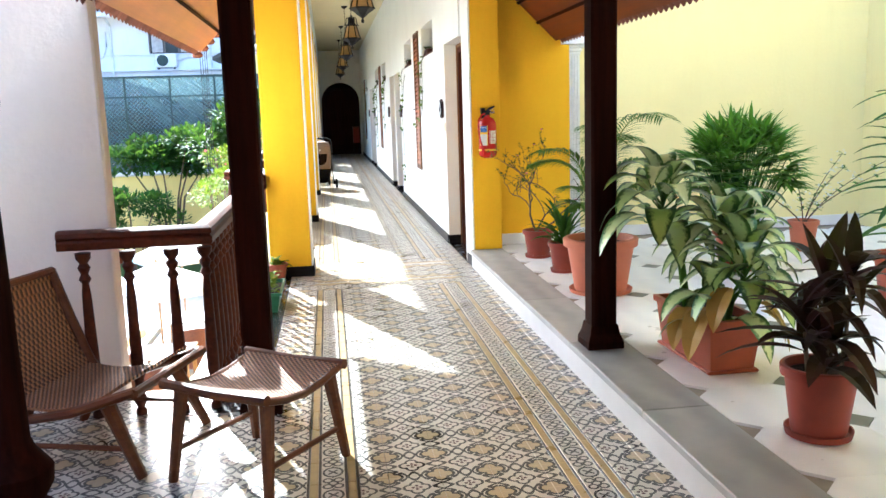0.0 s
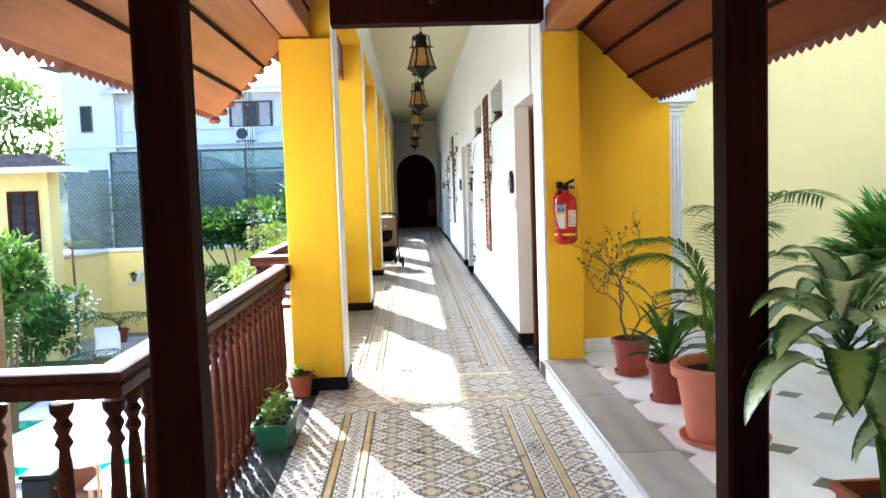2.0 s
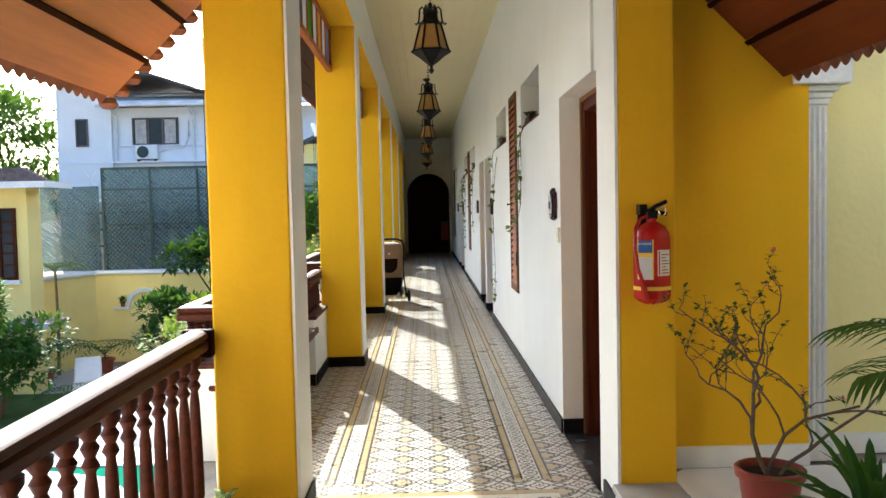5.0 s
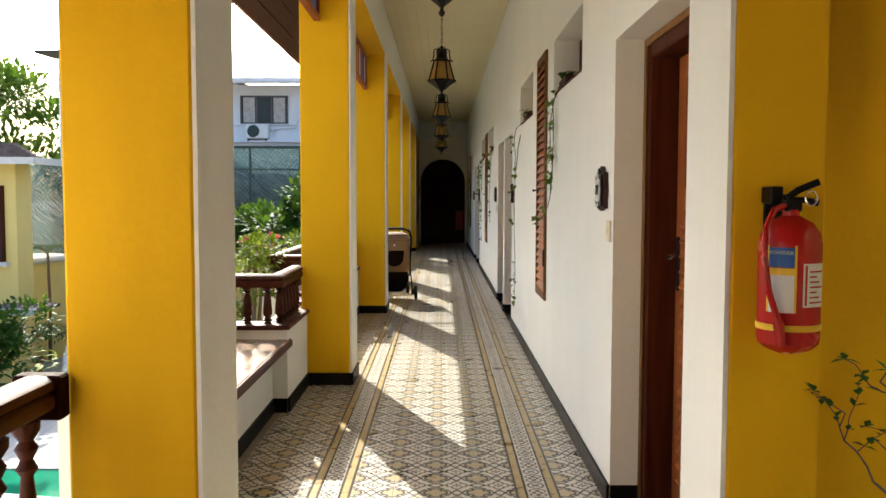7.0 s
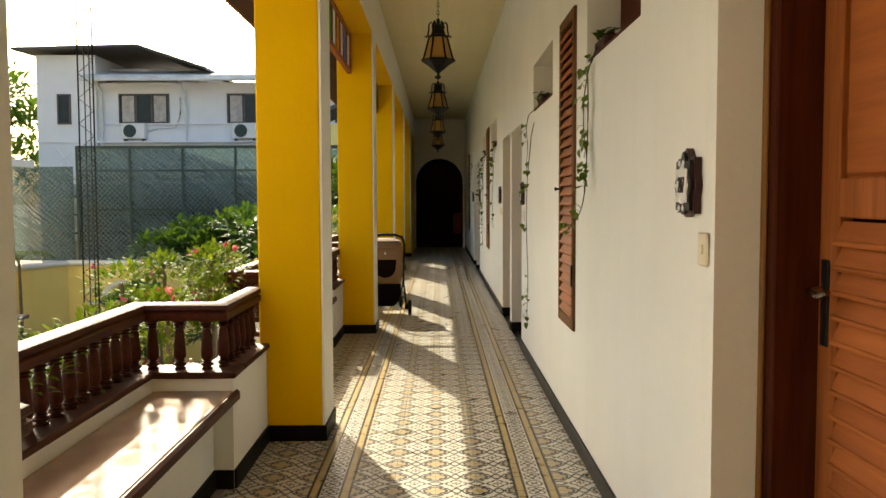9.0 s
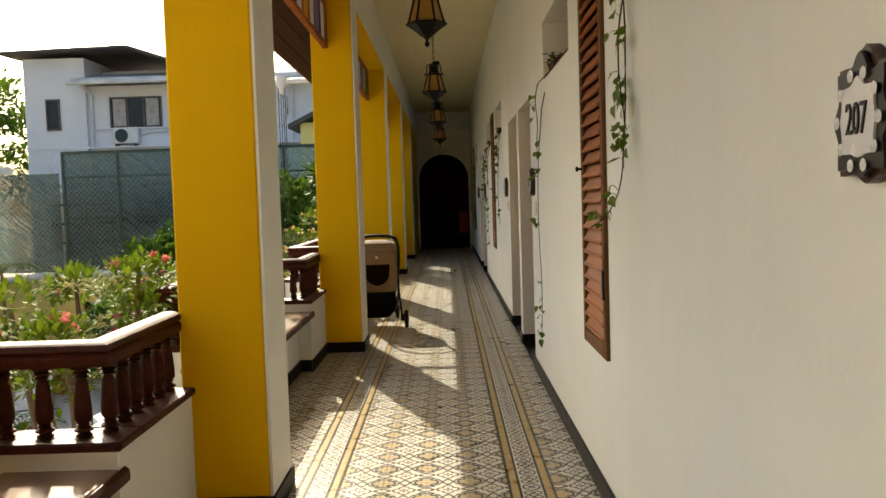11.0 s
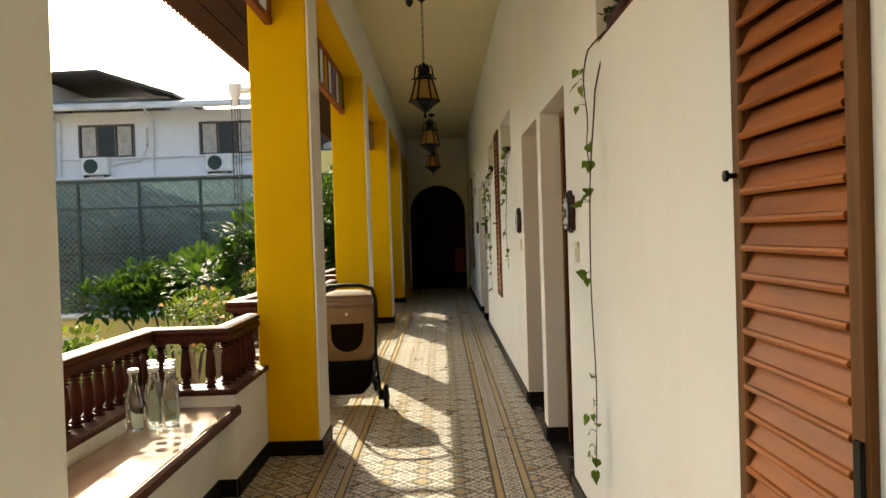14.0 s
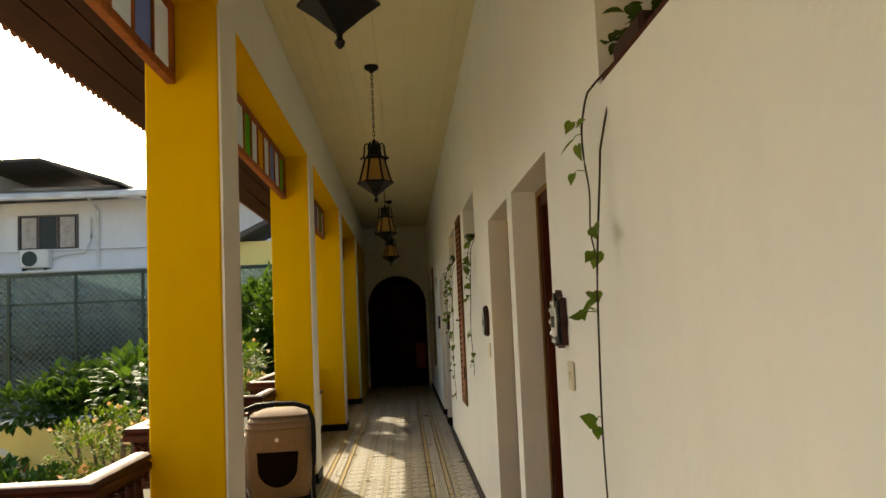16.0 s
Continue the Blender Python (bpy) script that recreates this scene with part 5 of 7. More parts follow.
for sx in (-1, 1):
    for sy in (-1, 1):
        leg(ot, 0.21 * sx, 0.22 * sy, 0.375, 0.27 * sx, 0.25 * sy, 0.0, 0.032, 0.021)
for sy in (-1, 1):
    bm = bmesh.new()
    tube(bm, [(-0.25, 0.238 * sy, 0.13), (0.25, 0.238 * sy, 0.13)], 0.012, 8)
    part("stretcher", bm, TEAK, ot, smooth=True)

ch = thing("lounge_chair", "low teak lounge chair with woven cord seat and back", "chair", (-0.79, 2.66, 0), rz=-17)
ch.scale = (0.94, 1.08, 0.95)
bm = bmesh.new()
sag_seat(bm, 0.54, 0.52, 0.30, 0.03, 0.035)
bmesh.ops.transform(bm, matrix=pose(0, 0, 0, 0, -9, 0) @ Matrix.Translation((0.02, 0, 0.02)), verts=bm.verts)
part("woven_seat", bm, CANE, ch, "brown woven cord seat")
bm = bmesh.new()
sag_seat(bm, 0.50, 0.50, 0.0, 0.012, 0.012)
bmesh.ops.transform(bm, matrix=pose(-0.365, 0, 0.51, 0, 69, 0), verts=bm.verts)
part("woven_back", bm, CANE, ch, "woven cord backrest")
bm = bmesh.new()
for s in (-1, 1):
    tube(bm, [(-0.45, 0.265 * s, 0.76), (-0.37, 0.265 * s, 0.53), (-0.28, 0.265 * s, 0.30), (-0.20, 0.265 * s, 0.235), (0.0, 0.265 * s, 0.27), (0.30, 0.265 * s, 0.37)], 0.022, 8)
tube(bm, [(-0.447, -0.27, 0.755), (-0.447, 0.27, 0.755)], 0.02, 8)
tube(bm, [(0.30, -0.28, 0.365), (0.30, 0.28, 0.365)], 0.021, 8)
part("chair_frame", bm, TEAK, ch, smooth=True)
for sy in (-1, 1):
    leg(ch, 0.16, 0.25 * sy, 0.30, 0.30, 0.27 * sy, 0.0, 0.032, 0.021)
    leg(ch, -0.22, 0.25 * sy, 0.27, -0.36, 0.27 * sy, 0.0, 0.032, 0.021)
for sy in (-1, 1):
    bm = bmesh.new()
    tube(bm, [(-0.32, 0.26 * sy, 0.12), (0.27, 0.26 * sy, 0.12)], 0.012, 8)
    part("stretcher", bm, TEAK, ch, smooth=True)

# carved dark post at the edge of the seating bay
cp = thing("carved_post", "dark carved and turned wooden post", "post", (-0.955, 2.0, 0))
bm = bmesh.new()
lathe(bm, [(0.12, 0), (0.12, 0.05), (0.085, 0.08), (0.12, 0.14), (0.125, 0.20), (0.075, 0.27), (0.06, 0.31), (0.055, 0.6), (0.05, 1.0), (0.045, 1.35), (0.075, 1.40), (0.085, 1.46), (0.05, 1.53), (0.05, 1.62), (0.07, 1.66), (0.05, 1.68), (0.06, 1.72), (0.09, 1.78), (0.1, 1.84), (0.1, 2.05)], 20)
part("shaft", bm, DARKWOOD, cp, smooth=True)


# ---- potted plants on the court ----
ob, z = flowerpot("bougainvillea_pot", "sparse thorny shrub with small leaves in a red-brown pot", 1.885, 5.80, STEP, 0.125, 0.22, CLAYDARK)
rng = random.Random(21)
bm, bl, bf = bmesh.new(), bmesh.new(), bmesh.new()


def twig(p, d, length, r, depth):
    pts = [p]
    q = p.copy()
    dd = d.copy()
    n = 5
    for i in range(n):
        dd = (dd + Vector((rng.uniform(-0.55, 0.55), rng.uniform(-0.55, 0.55), rng.uniform(-0.3, 0.32)))).normalized()
        q = q + dd * (length / n)
        pts.append(q.copy())
    tube(bm, pts, r, 5, r * 0.55)
    if depth:
        for k in (2, 3, 4, 5):
            if rng.random() < 0.8:
                nd = (dd + rdir(rng, -0.2, 0.6) * 1.1).normalized()
                twig(pts[k], nd, length * rng.uniform(0.5, 0.75), r * 0.55, depth - 1)
    else:
        for k in range(9):
            c = pts[rng.randrange(1, len(pts))]
            leaf(bl, c, rdir(rng, -0.4, 0.8), rng.uniform(0.018, 0.034), 0.018, 0.3, 2, 0.2)
        if rng.random() < 0.12:
            for k in range(4):
                leaf(bf, pts[-1], rdir(rng, 0, 1), 0.02, 0.018, 0.1, 2)


twig(Vector((0, 0, z - 0.03)), Vector((-0.05, 0, 1)), 0.5, 0.011, 3)
twig(Vector((-0.02, 0.01, z - 0.03)), Vector((-0.12, 0, 1)), 0.5, 0.009, 2)
twig(Vector((0.02, 0, z - 0.03)), Vector((0.35, 0, 0.9)), 0.45, 0.009, 2)
for b in (bm, bl, bf):
    for v in b.verts:
        v.co.z = z + (v.co.z - z) * 1.0
tagged(part("branching", bm, BARK, ob), kind="stuff")
part("foliage", bl, LEAFDARK, ob)
part("blossom", bf, PETALP, ob)

ob, z = flowerpot("spider_plant_pot", "leafy green plant with strap leaves in a red-brown pot", 1.91, 5.12, STEP, 0.115, 0.22, CLAYDARK)
rng = random.Random(22)
bm = bmesh.new()
for k in range(44):
    a = rng.uniform(0, 2 * math.pi)
    el = rng.uniform(0.5, 1.3)
    d = Vector((math.cos(a) * math.cos(el), math.sin(a) * math.cos(el), math.sin(el)))
    leaf(bm, (0.03 * math.cos(a), 0.03 * math.sin(a), z + rng.uniform(-0.02, 0.12)), d, rng.uniform(0.18, 0.34), rng.uniform(0.03, 0.05), rng.uniform(0.6, 1.6), 5, 0.3)
part("foliage", bm, LEAFDARK, ob)

# areca palm in the big tub
ob, z = flowerpot("palm_tub", "feathery palm in a large pale terracotta tub with a rolled rim", 1.95, 4.38, STEP, 0.235, 0.36, CLAYPINK)
rng = random.Random(23)
bs, bl = bmesh.new(), bmesh.new()
for k in range(10):
    a = 2 * math.pi * k / 10 + rng.uniform(-0.3, 0.3)
    p = Vector((0.06 * math.cos(a), 0.06 * math.sin(a), z - 0.02))
    d = Vector((math.cos(a) * 0.10, math.sin(a) * 0.10, 1)).normalized()
    L = (rng.uniform(0.95, 1.3) if k % 3 else rng.uniform(0.55, 0.8)) * (1 - 0.28 * max(0.0, -math.cos(a)))
    pts = [p.copy()]
    n = 18
    for i in range(n):
        f = i / n
        bend = 0.0 if f < 0.42 else 0.22 * (f - 0.42) / 0.58 + 0.10
        d = (d + Vector((math.cos(a), math.sin(a), -0.75 * f)) * bend).normalized()
        p = p + d * (L / n)
        pts.append(p.copy())
        if f > 0.44:
            q = (f - 0.44) / 0.56
            side = d.cross(Vector((0, 0, 1))).normalized()
            for s in (-1, 1):
                for e in (0.0, 0.33, 0.66):
                    leaf(bl, p - d * (L / n) * e, (side * s + d * 0.8 + Vector((0, 0, 0.15))), 0.20 * math.sin(math.pi * (0.18 + 0.72 * q)) + 0.03, 0.013, 1.1, 4, 0.3)
    tube(bs, pts, 0.008, 5, 0.002)
part("stem", bs, LEAFLIME, ob)
part("frond_crown", bl, LEAF, ob)

# dieffenbachia in the trough
ob = thing("dumb_cane_trough", "variegated dumb cane plants in a rectangular terracotta trough", "potted plant", (1.965, 2.83, STEP), rz=1)
bm = bmesh.new()
lo, hi = (0.105, 0.27), (0.125, 0.30)
ringz = [(lo, 0.014), (hi, 0.225), ((0.137, 0.312), 0.226), ((0.139, 0.314), 0.255), ((0.118, 0.292), 0.256), ((0.112, 0.285), 0.215)]
prev = None
for (a, b), zz in ringz:
    cur = [bm.verts.new((sx * a, sy * b, zz)) for sx, sy in ((-1, -1), (1, -1), (1, 1), (-1, 1))]
    if prev:
        for k in range(4):
            bm.faces.new((prev[k], prev[(k + 1) % 4], cur[(k + 1) % 4], cur[k]))
    prev = cur
part("trough", bm, CLAY, ob)
part("tray", boxes((-0.125, 0.125, -0.29, 0.29, 0.0, 0.016), bevel=0.006), CLAY, ob)
part("soil", boxes((-0.112, 0.112, -0.283, 0.283, 0.18, 0.215)), SOIL, ob)
rng = random.Random(24)
bs, bl, bd = bmesh.new(), bmesh.new(), bmesh.new()
uvl = bl.loops.layers.uv.new("UVMap")
for cx, cy, hgt, lean, cnt, sc in ((-0.02, 0.16, 0.52, (-0.25, 0.05), 26, 0.9), (0.02, -0.16, 0.22, (0.35, -0.1), 26, 0.85), (0.04, 0.02, 0.36, (0.25, 0.1), 26, 0.85), (-0.03, -0.22, 0.08, (-0.2, -0.1), 8, 0.8)):
    top = Vector((cx + lean[0] * hgt, cy + lean[1] * hgt, 0.2 + hgt))
    pts = [Vector((cx, cy, 0.19)), Vector((cx + lean[0] * hgt * 0.3, cy, 0.2 + hgt * 0.5)), top]
    tube(bs, pts, 0.022, 8, 0.016)
    for k in range(cnt):
        a = 2.4 * k + rng.uniform(-0.3, 0.3)
        el = 1.25 - 1.25 * (1 - k / cnt)
        d = Vector((math.cos(a) * math.cos(el), math.sin(a) * math.cos(el), math.sin(el) + 0.15))
        base = top + Vector((0, 0, -0.10 + 0.18 * k / cnt))
        mid = base + d.normalized() * 0.10
        tube(bs, [base, mid], 0.006, 5, 0.004)
        leaf(bl, mid, d, rng.uniform(0.26, 0.40) * sc, rng.uniform(0.115, 0.165) * sc, rng.uniform(1.9, 3.2), 9, 0.22, uvl, 0.8)
for k, (x, y, zz) in enumerate(((-0.10, -0.20, 0.30), (-0.13, -0.10, 0.28), (-0.12, -0.24, 0.27), (0.14, -0.26, 0.28), (0.10, -0.29, 0.33), (0.13, -0.22, 0.42), (-0.02, -0.27, 0.40))):
    leaf(bd, (x, y, zz), Vector((math.copysign(0.5, x), -0.3, -0.2)), 0.24, 0.11, 2.6, 7, 0.3)
part("cane", bs, LEAF, ob, smooth=True)
part("foliage", bl, DIEFF, ob, "green and cream variegated leaves", True)
part("dry_foliage", bd, LEAFDRY, ob, "withered yellow leaves")

# cordyline
ob, z = flowerpot("cordyline_pot", "dark red cordyline with drooping blades in a red-brown pot", 1.93, 1.81, STEP, 0.135, 0.26, CLAYDARK)
rng = random.Random(25)
bs, bl = bmesh.new(), bmesh.new()
for sx, sy, h in ((-0.05, 0.0, 0.16), (0.03, 0.04, 0.28), (0.05, -0.04, 0.36), (-0.01, -0.04, 0.10)):
    tube(bs, [(sx, sy, z - 0.02), (sx * 1.4, sy * 1.4, z + h)], 0.009, 6, 0.007)
    for k in range(17):
        a = 2.4 * k + rng.uniform(-0.3, 0.3)
        el = rng.uniform(0.1, 1.25)
        d = Vector((math.cos(a) * math.cos(el), math.sin(a) * math.cos(el), math.sin(el)))
        leaf(bl, (sx * 1.4, sy * 1.4, z + h - 0.08 + 0.008 * k), d, rng.uniform(0.20, 0.34), rng.uniform(0.045, 0.075), rng.uniform(0.4, 2.0), 6, 0.3)
part("stem", bs, BARK, ob)
part("foliage", bl, LEAFRED, ob)

# lady palm
ob, z = flowerpot("lady_palm_pot", "dense dark green lady palm in a terracotta pot", 3.16, 4.85, STEP, 0.17, 0.30, CLAY)
rng = random.Random(26)
bs, bl = bmesh.new(), bmesh.new()
for k in range(150):
    d = rdir(rng, -0.35, 1.0)
    q = 0.62 + 0.38 * rng.random() ** 0.5
    tip = Vector((d.x * 0.36 * q, d.y * 0.36 * q, 0.72 + d.z * 0.34 * q))
    a = math.atan2(d.y, d.x)
    tube(bs, [(0.10 * d.x, 0.10 * d.y, z - 0.02), (tip.x * 0.5, tip.y * 0.5, tip.z * 0.6), tip], 0.005, 4, 0.003)
    fwd = (d + Vector((0, 0, 0.25))).normalized()
    side = fwd.cross(Vector((0, 0, 1)))
    side = side.normalized() if side.length > 0.05 else Vector((1, 0, 0))
    for j in range(8):
        th = radians(-77 + 22 * j)
        leaf(bl, tip, fwd * math.cos(th) + side * math.sin(th) + Vector((0, 0, 0.12)), rng.uniform(0.17, 0.25), 0.032, rng.uniform(0.3, 1.0), 3, 0.3)
part("stem", bs, LEAFDARK, ob)
part("fan_crown", bl, leafmat("lady_palm_leaf", (0.025, 0.09, 0.010), (0.13, 0.32, 0.03)), ob)

# white-flowered shrub and a broad-leaved plant by the far wall
ob, z = flowerpot("white_flower_pot", "thin shrub with white flowers in a pinkish pot by the wall", 4.05, 5.45, STEP, 0.12, 0.24, CLAYPINK)
rng = random.Random(27)
bm, bl, bf = bmesh.new(), bmesh.new(), bmesh.new()
for k in range(7):
    a = rng.uniform(0, 6.28)
    d = Vector((math.cos(a) * 0.6, math.sin(a) * 0.6, 1)).normalized()
    pts = [Vector((0, 0, z - 0.02)) + d * (0.09 * i) + Vector((math.cos(a) * 0.012 * i * i, math.sin(a) * 0.012 * i * i, 0)) for i in range(8)]
    tube(bm, pts, 0.006, 5, 0.002)
    for i in range(2, 8):
        for q in range(4):
            leaf(bl, pts[i], rdir(rng, -0.3, 0.8), 0.05, 0.025, 0.4, 3)
        for q in range(3):
            c = pts[i] + rdir(rng) * 0.05
            for w in range(4):
                leaf(bf, c, rdir(rng), 0.02, 0.018, 0.1, 2)
part("branching", bm, BARK, ob)
part("foliage", bl, LEAF, ob)
part("blossom", bf, PETALW, ob)
ob, z = flowerpot("rubber_plant_pot", "tall plant with broad dark leaves in a terracotta pot", 3.55, 3.55, STEP, 0.17, 0.30, CLAY)
rng = random.Random(28)
bs, bl = bmesh.new(), bmesh.new()
tube(bs, [(0, 0, z - 0.02), (0.03, 0.01, z + 0.5), (0.0, 0, z + 0.95)], 0.016, 7, 0.008)
for k in range(44):
    a = 2.4 * k
    leaf(bl, (0.01, 0, z + 0.12 + 0.02 * k), Vector((math.cos(a), math.sin(a), rng.uniform(0.0, 0.7))), rng.uniform(0.28, 0.46), rng.uniform(0.05, 0.09), rng.uniform(0.5, 1.2), 6, 0.25)
part("stem", bs, BARK, ob)
part("foliage", bl, LEAFDARK, ob)

# small pot and green planter on the granite edging
ob, z = flowerpot("small_clay_pot", "small weathered clay pot with a leafy seedling beside the pillar", -0.30, 6.22, 0.003, 0.085, 0.145, CLAY, False)
rng = random.Random(29)
bl = bmesh.new()
for k in range(26):
    leaf(bl, (rng.uniform(-0.04, 0.04), rng.uniform(-0.04, 0.04), z + rng.uniform(0, 0.05)), rdir(rng, 0.0, 0.8), rng.uniform(0.06, 0.11), rng.uniform(0.035, 0.055), 0.9, 4, 0.2)
part("foliage", bl, LEAFLIME, ob)
ob = thing("green_planter", "long green plastic planter with young plants on the granite edging", "potted plant", (-0.30, 5.22, 0.003), rz=0)
bm = bmesh.new()
prev = None
for (a, b), zz in (((0.065, 0.22), 0.0), ((0.088, 0.26), 0.13), ((0.102, 0.274), 0.131), ((0.104, 0.276), 0.15), ((0.086, 0.258), 0.151), ((0.08, 0.25), 0.12)):
    cur = [bm.verts.new((sx * a, sy * b, zz)) for sx, sy in ((-1, -1), (1, -1), (1, 1), (-1, 1))]
    if prev:
        for k in range(4):
            bm.faces.new((prev[k], prev[(k + 1) % 4], cur[(k + 1) % 4], cur[k]))
    else:
        bm.faces.new(cur)
    prev = cur
part("trough", bm, GREENPOT, ob)
part("soil", boxes((-0.081, 0.081, -0.25, 0.25, 0.10, 0.125)), SOIL, ob)
rng = random.Random(30)
bl = bmesh.new()
for k in range(95):
    y = rng.uniform(-0.22, 0.22)
    leaf(bl, (rng.uniform(-0.05, 0.05), y, 0.125 + rng.uniform(0, 0.12)), rdir(rng, -0.1, 0.9), rng.uniform(0.04, 0.09), rng.uniform(0.02, 0.045), 0.9, 4, 0.2)
part("foliage", bl, LEAFLIME, ob)


# ---- hedges and creepers outside the bays ----
def hedge(name, label, x, y, z, rx, ry, rz_, n, mat, seed, size=(0.05, 0.09), flowers=None, nf=0, cat="shrub", base=-3.2, fsize=0.05):
    rng = random.Random(seed)
    ob = thing(name, label, cat, (x, y, base))
    bl, bb, bf = bmesh.new(), bmesh.new(), bmesh.new()
    top = z - base
    clumps = [(rng.uniform(-0.75, 0.75) * rx, rng.uniform(-0.75, 0.75) * ry, top + rng.uniform(-0.7, 0.7) * rz_, rng.uniform(0.30, 0.6)) for q in range(9)]
    for cx, cy, cz, cr in clumps[:6]:
        tube(bb, [(cx * 0.1, cy * 0.1, 0), (cx * 0.4, cy * 0.4, top * 0.6), (cx, cy, cz)], 0.05, 6, 0.012)
    for k in range(n):
        cx, cy, cz, cr = clumps[rng.randrange(len(clumps))]
        d = rdir(rng, -0.8, 1.0)
        q = cr * (0.55 + 0.5 * rng.random())
        p = Vector((cx + d.x * rx * q, cy + d.y * ry * q, cz + d.z * rz_ * q))
        leaf(bl, p, (d + rdir(rng) * 0.8), rng.uniform(*size), rng.uniform(*size) * 0.5, 0.6, 3, 0.2)
    for k in range(nf):
        cx, cy, cz, cr = clumps[rng.randrange(len(clumps))]
        d = rdir(rng, -0.2, 1.0)
        p = Vector((cx + d.x * rx * cr, cy + d.y * ry * cr, cz + d.z * rz_ * cr))
        for w in range(5):
            leaf(bf, p, d + rdir(rng) * 0.9, fsize, fsize * 0.8, 0.3, 2)
    tagged(part("stem", bb, BARK, ob), kind="stuff")
    tagged(part("foliage", bl, mat, ob), kind="stuff")
    if nf:
        part("blossom", bf, flowers, ob)
    return ob


hedge("creeper", "lime green flowering creeper spilling over the bay railing", -1.08, 9.18, 0.66, 0.34, 1.4, 0.22, 1500, LEAFLIME, 41, (0.04, 0.075))
hedge("creeper", "lime green flowering creeper spilling over the bay railing", -1.05, 10.97, 0.80, 0.38, 0.8, 0.28, 1900, LEAFLIME, 42, (0.04, 0.075), PETALP, 26, "shrub", -3.2, 0.05)
hedge("creeper", "light green creeper spilling over the bay railing", -1.25, 13.29, 0.60, 0.42, 1.1, 0.26, 800, LEAFLIME, 43, (0.04, 0.08), PETALY, 5)
hedge("bougainvillea", "bougainvillea with apricot flowers behind the railing", -1.15, 16.24, 0.62, 0.40, 0.8, 0.24, 1700, LEAFLIME, 44, (0.03, 0.06), PETALY, 40)
hedge("bougainvillea", "bougainvillea with pink and apricot flowers behind the railing", -1.15, 19.39, 0.95, 0.45, 1.0, 0.33, 2400, LEAFLIME, 45, (0.03, 0.06), PETALY, 55)
hedge("frangipani_tree", "frangipani tree with white flowers against the garden wall", -4.9, 26.45, 0.35, 1.5, 1.2, 0.75, 2600, LEAFDARK, 46, (0.16, 0.30), PETALW, 45, "tree", -3.2, 0.055)
# next two are invented foliage that darkens the corridor's far end
hedge("blocker_shrub", "dense dark shrub added outside the last bays to block light", -1.2, 26.03, 1.6, 0.5, 2.1, 1.6, 3800, LEAFDARK, 55, (0.12, 0.22), None, 0, "shrub")
hedge("frangipani_tree", "dense frangipani with glossy dark leaves added beside the last bay to block light", -2.05, 26.03, 1.2, 0.9, 1.7, 1.05, 3200, LEAFDARK, 54, (0.16, 0.30), PETALW, 14, "tree", -3.2, 0.08)
hedge("frangipani_tree", "frangipani tree with glossy leaves beside the netting", -2.4, 23.18, 0.95, 1.0, 1.2, 0.8, 1500, LEAFDARK, 47, (0.16, 0.30), PETALW, 70, "tree", -3.2, 0.07)
hedge("garden_bush", "dark green bush beneath the garden wall", -5.6, 24.24, -1.2, 1.3, 1.2, 0.8, 2200, LEAFDARK, 48, (0.12, 0.22), None, 0, "bush")
hedge("garden_tree", "leafy light green tree in the garden", -7.5, 16.97, -0.2, 0.8, 0.9, 1.15, 3000, LEAFOUT, 49, (0.12, 0.26), None, 0, "tree")
hedge("garden_tree", "dark leafy shrub beside the yellow house", -9.2, 21.39, -1.6, 1.2, 1.2, 0.9, 2400, LEAFDARK, 50, (0.12, 0.24), None, 0, "tree")
hedge("far_tree", "broad green tree behind the white building", -19.0, 40.0, 4.2, 4.5, 4, 2.6, 7500, LEAFOUT, 51, (0.25, 0.45), None, 0, "tree")
hedge("far_tree", "broad green tree behind the white building", -24.0, 37.0, 3.2, 4.5, 4, 2.8, 7000, LEAFOUT, 52, (0.25, 0.45), None, 0, "tree")
hedge("far_tree", "broad green tree at the garden edge", -20.0, 30.0, 1.2, 3.5, 3, 2.6, 6000, LEAFOUT, 53, (0.2, 0.4), None, 0, "tree")


def garden_palm(x, y, z0, h, n, L, seed, pot=True):
    rng = random.Random(seed)
    ob = thing("garden_palm", "small feathery palm in a terracotta pot by the garden wall" if pot else "slim palm with a bare trunk in the garden", "palm", (x, y, z0), "garden palms")
    b, bl = bmesh.new(), bmesh.new()
    if pot:
        bp = bmesh.new()
        lathe(bp, pot_profile(0.28, 0.42), 18, cap=False)
        part("pot", bp, CLAY, ob, smooth=True)
    tube(b, [(0, 0, 0.02), (0.04, 0, h * 0.5), (0, 0.03, h)], 0.05, 7, 0.035)
    for k in range(n):
        a = 2 * math.pi * k / n + rng.uniform(-0.2, 0.2)
        p = Vector((0, 0, h))
        d = Vector((math.cos(a) * 0.6, math.sin(a) * 0.6, 1)).normalized()
        pts = [p.copy()]
        for i in range(10):
            d = (d + Vector((math.cos(a) * 0.05, math.sin(a) * 0.05, -0.16))).normalized()
            p = p + d * (L / 10)
            pts.append(p.copy())
            side = d.cross(Vector((0, 0, 1))).normalized()
            for s in (-1, 1):
                leaf(bl, p, side * s + d * 0.7 + Vector((0, 0, 0.1)), 0.34 * math.sin(math.pi * (0.12 + 0.08 * i)) + 0.05, 0.04, 0.9, 3)
        tube(b, pts, 0.012, 4, 0.004)
    part("trunk", b, BARK, ob)
    part("frond_crown", bl, LEAFDARK, ob)


garden_palm(-8.9, 27.08, -3.2, 0.5, 11, 1.3, 61)
garden_palm(-6.9, 27.18, -3.2, 0.6, 13, 1.5, 62)
garden_palm(-9.9, 25.40, -3.2, 0.8, 11, 1.4, 63)
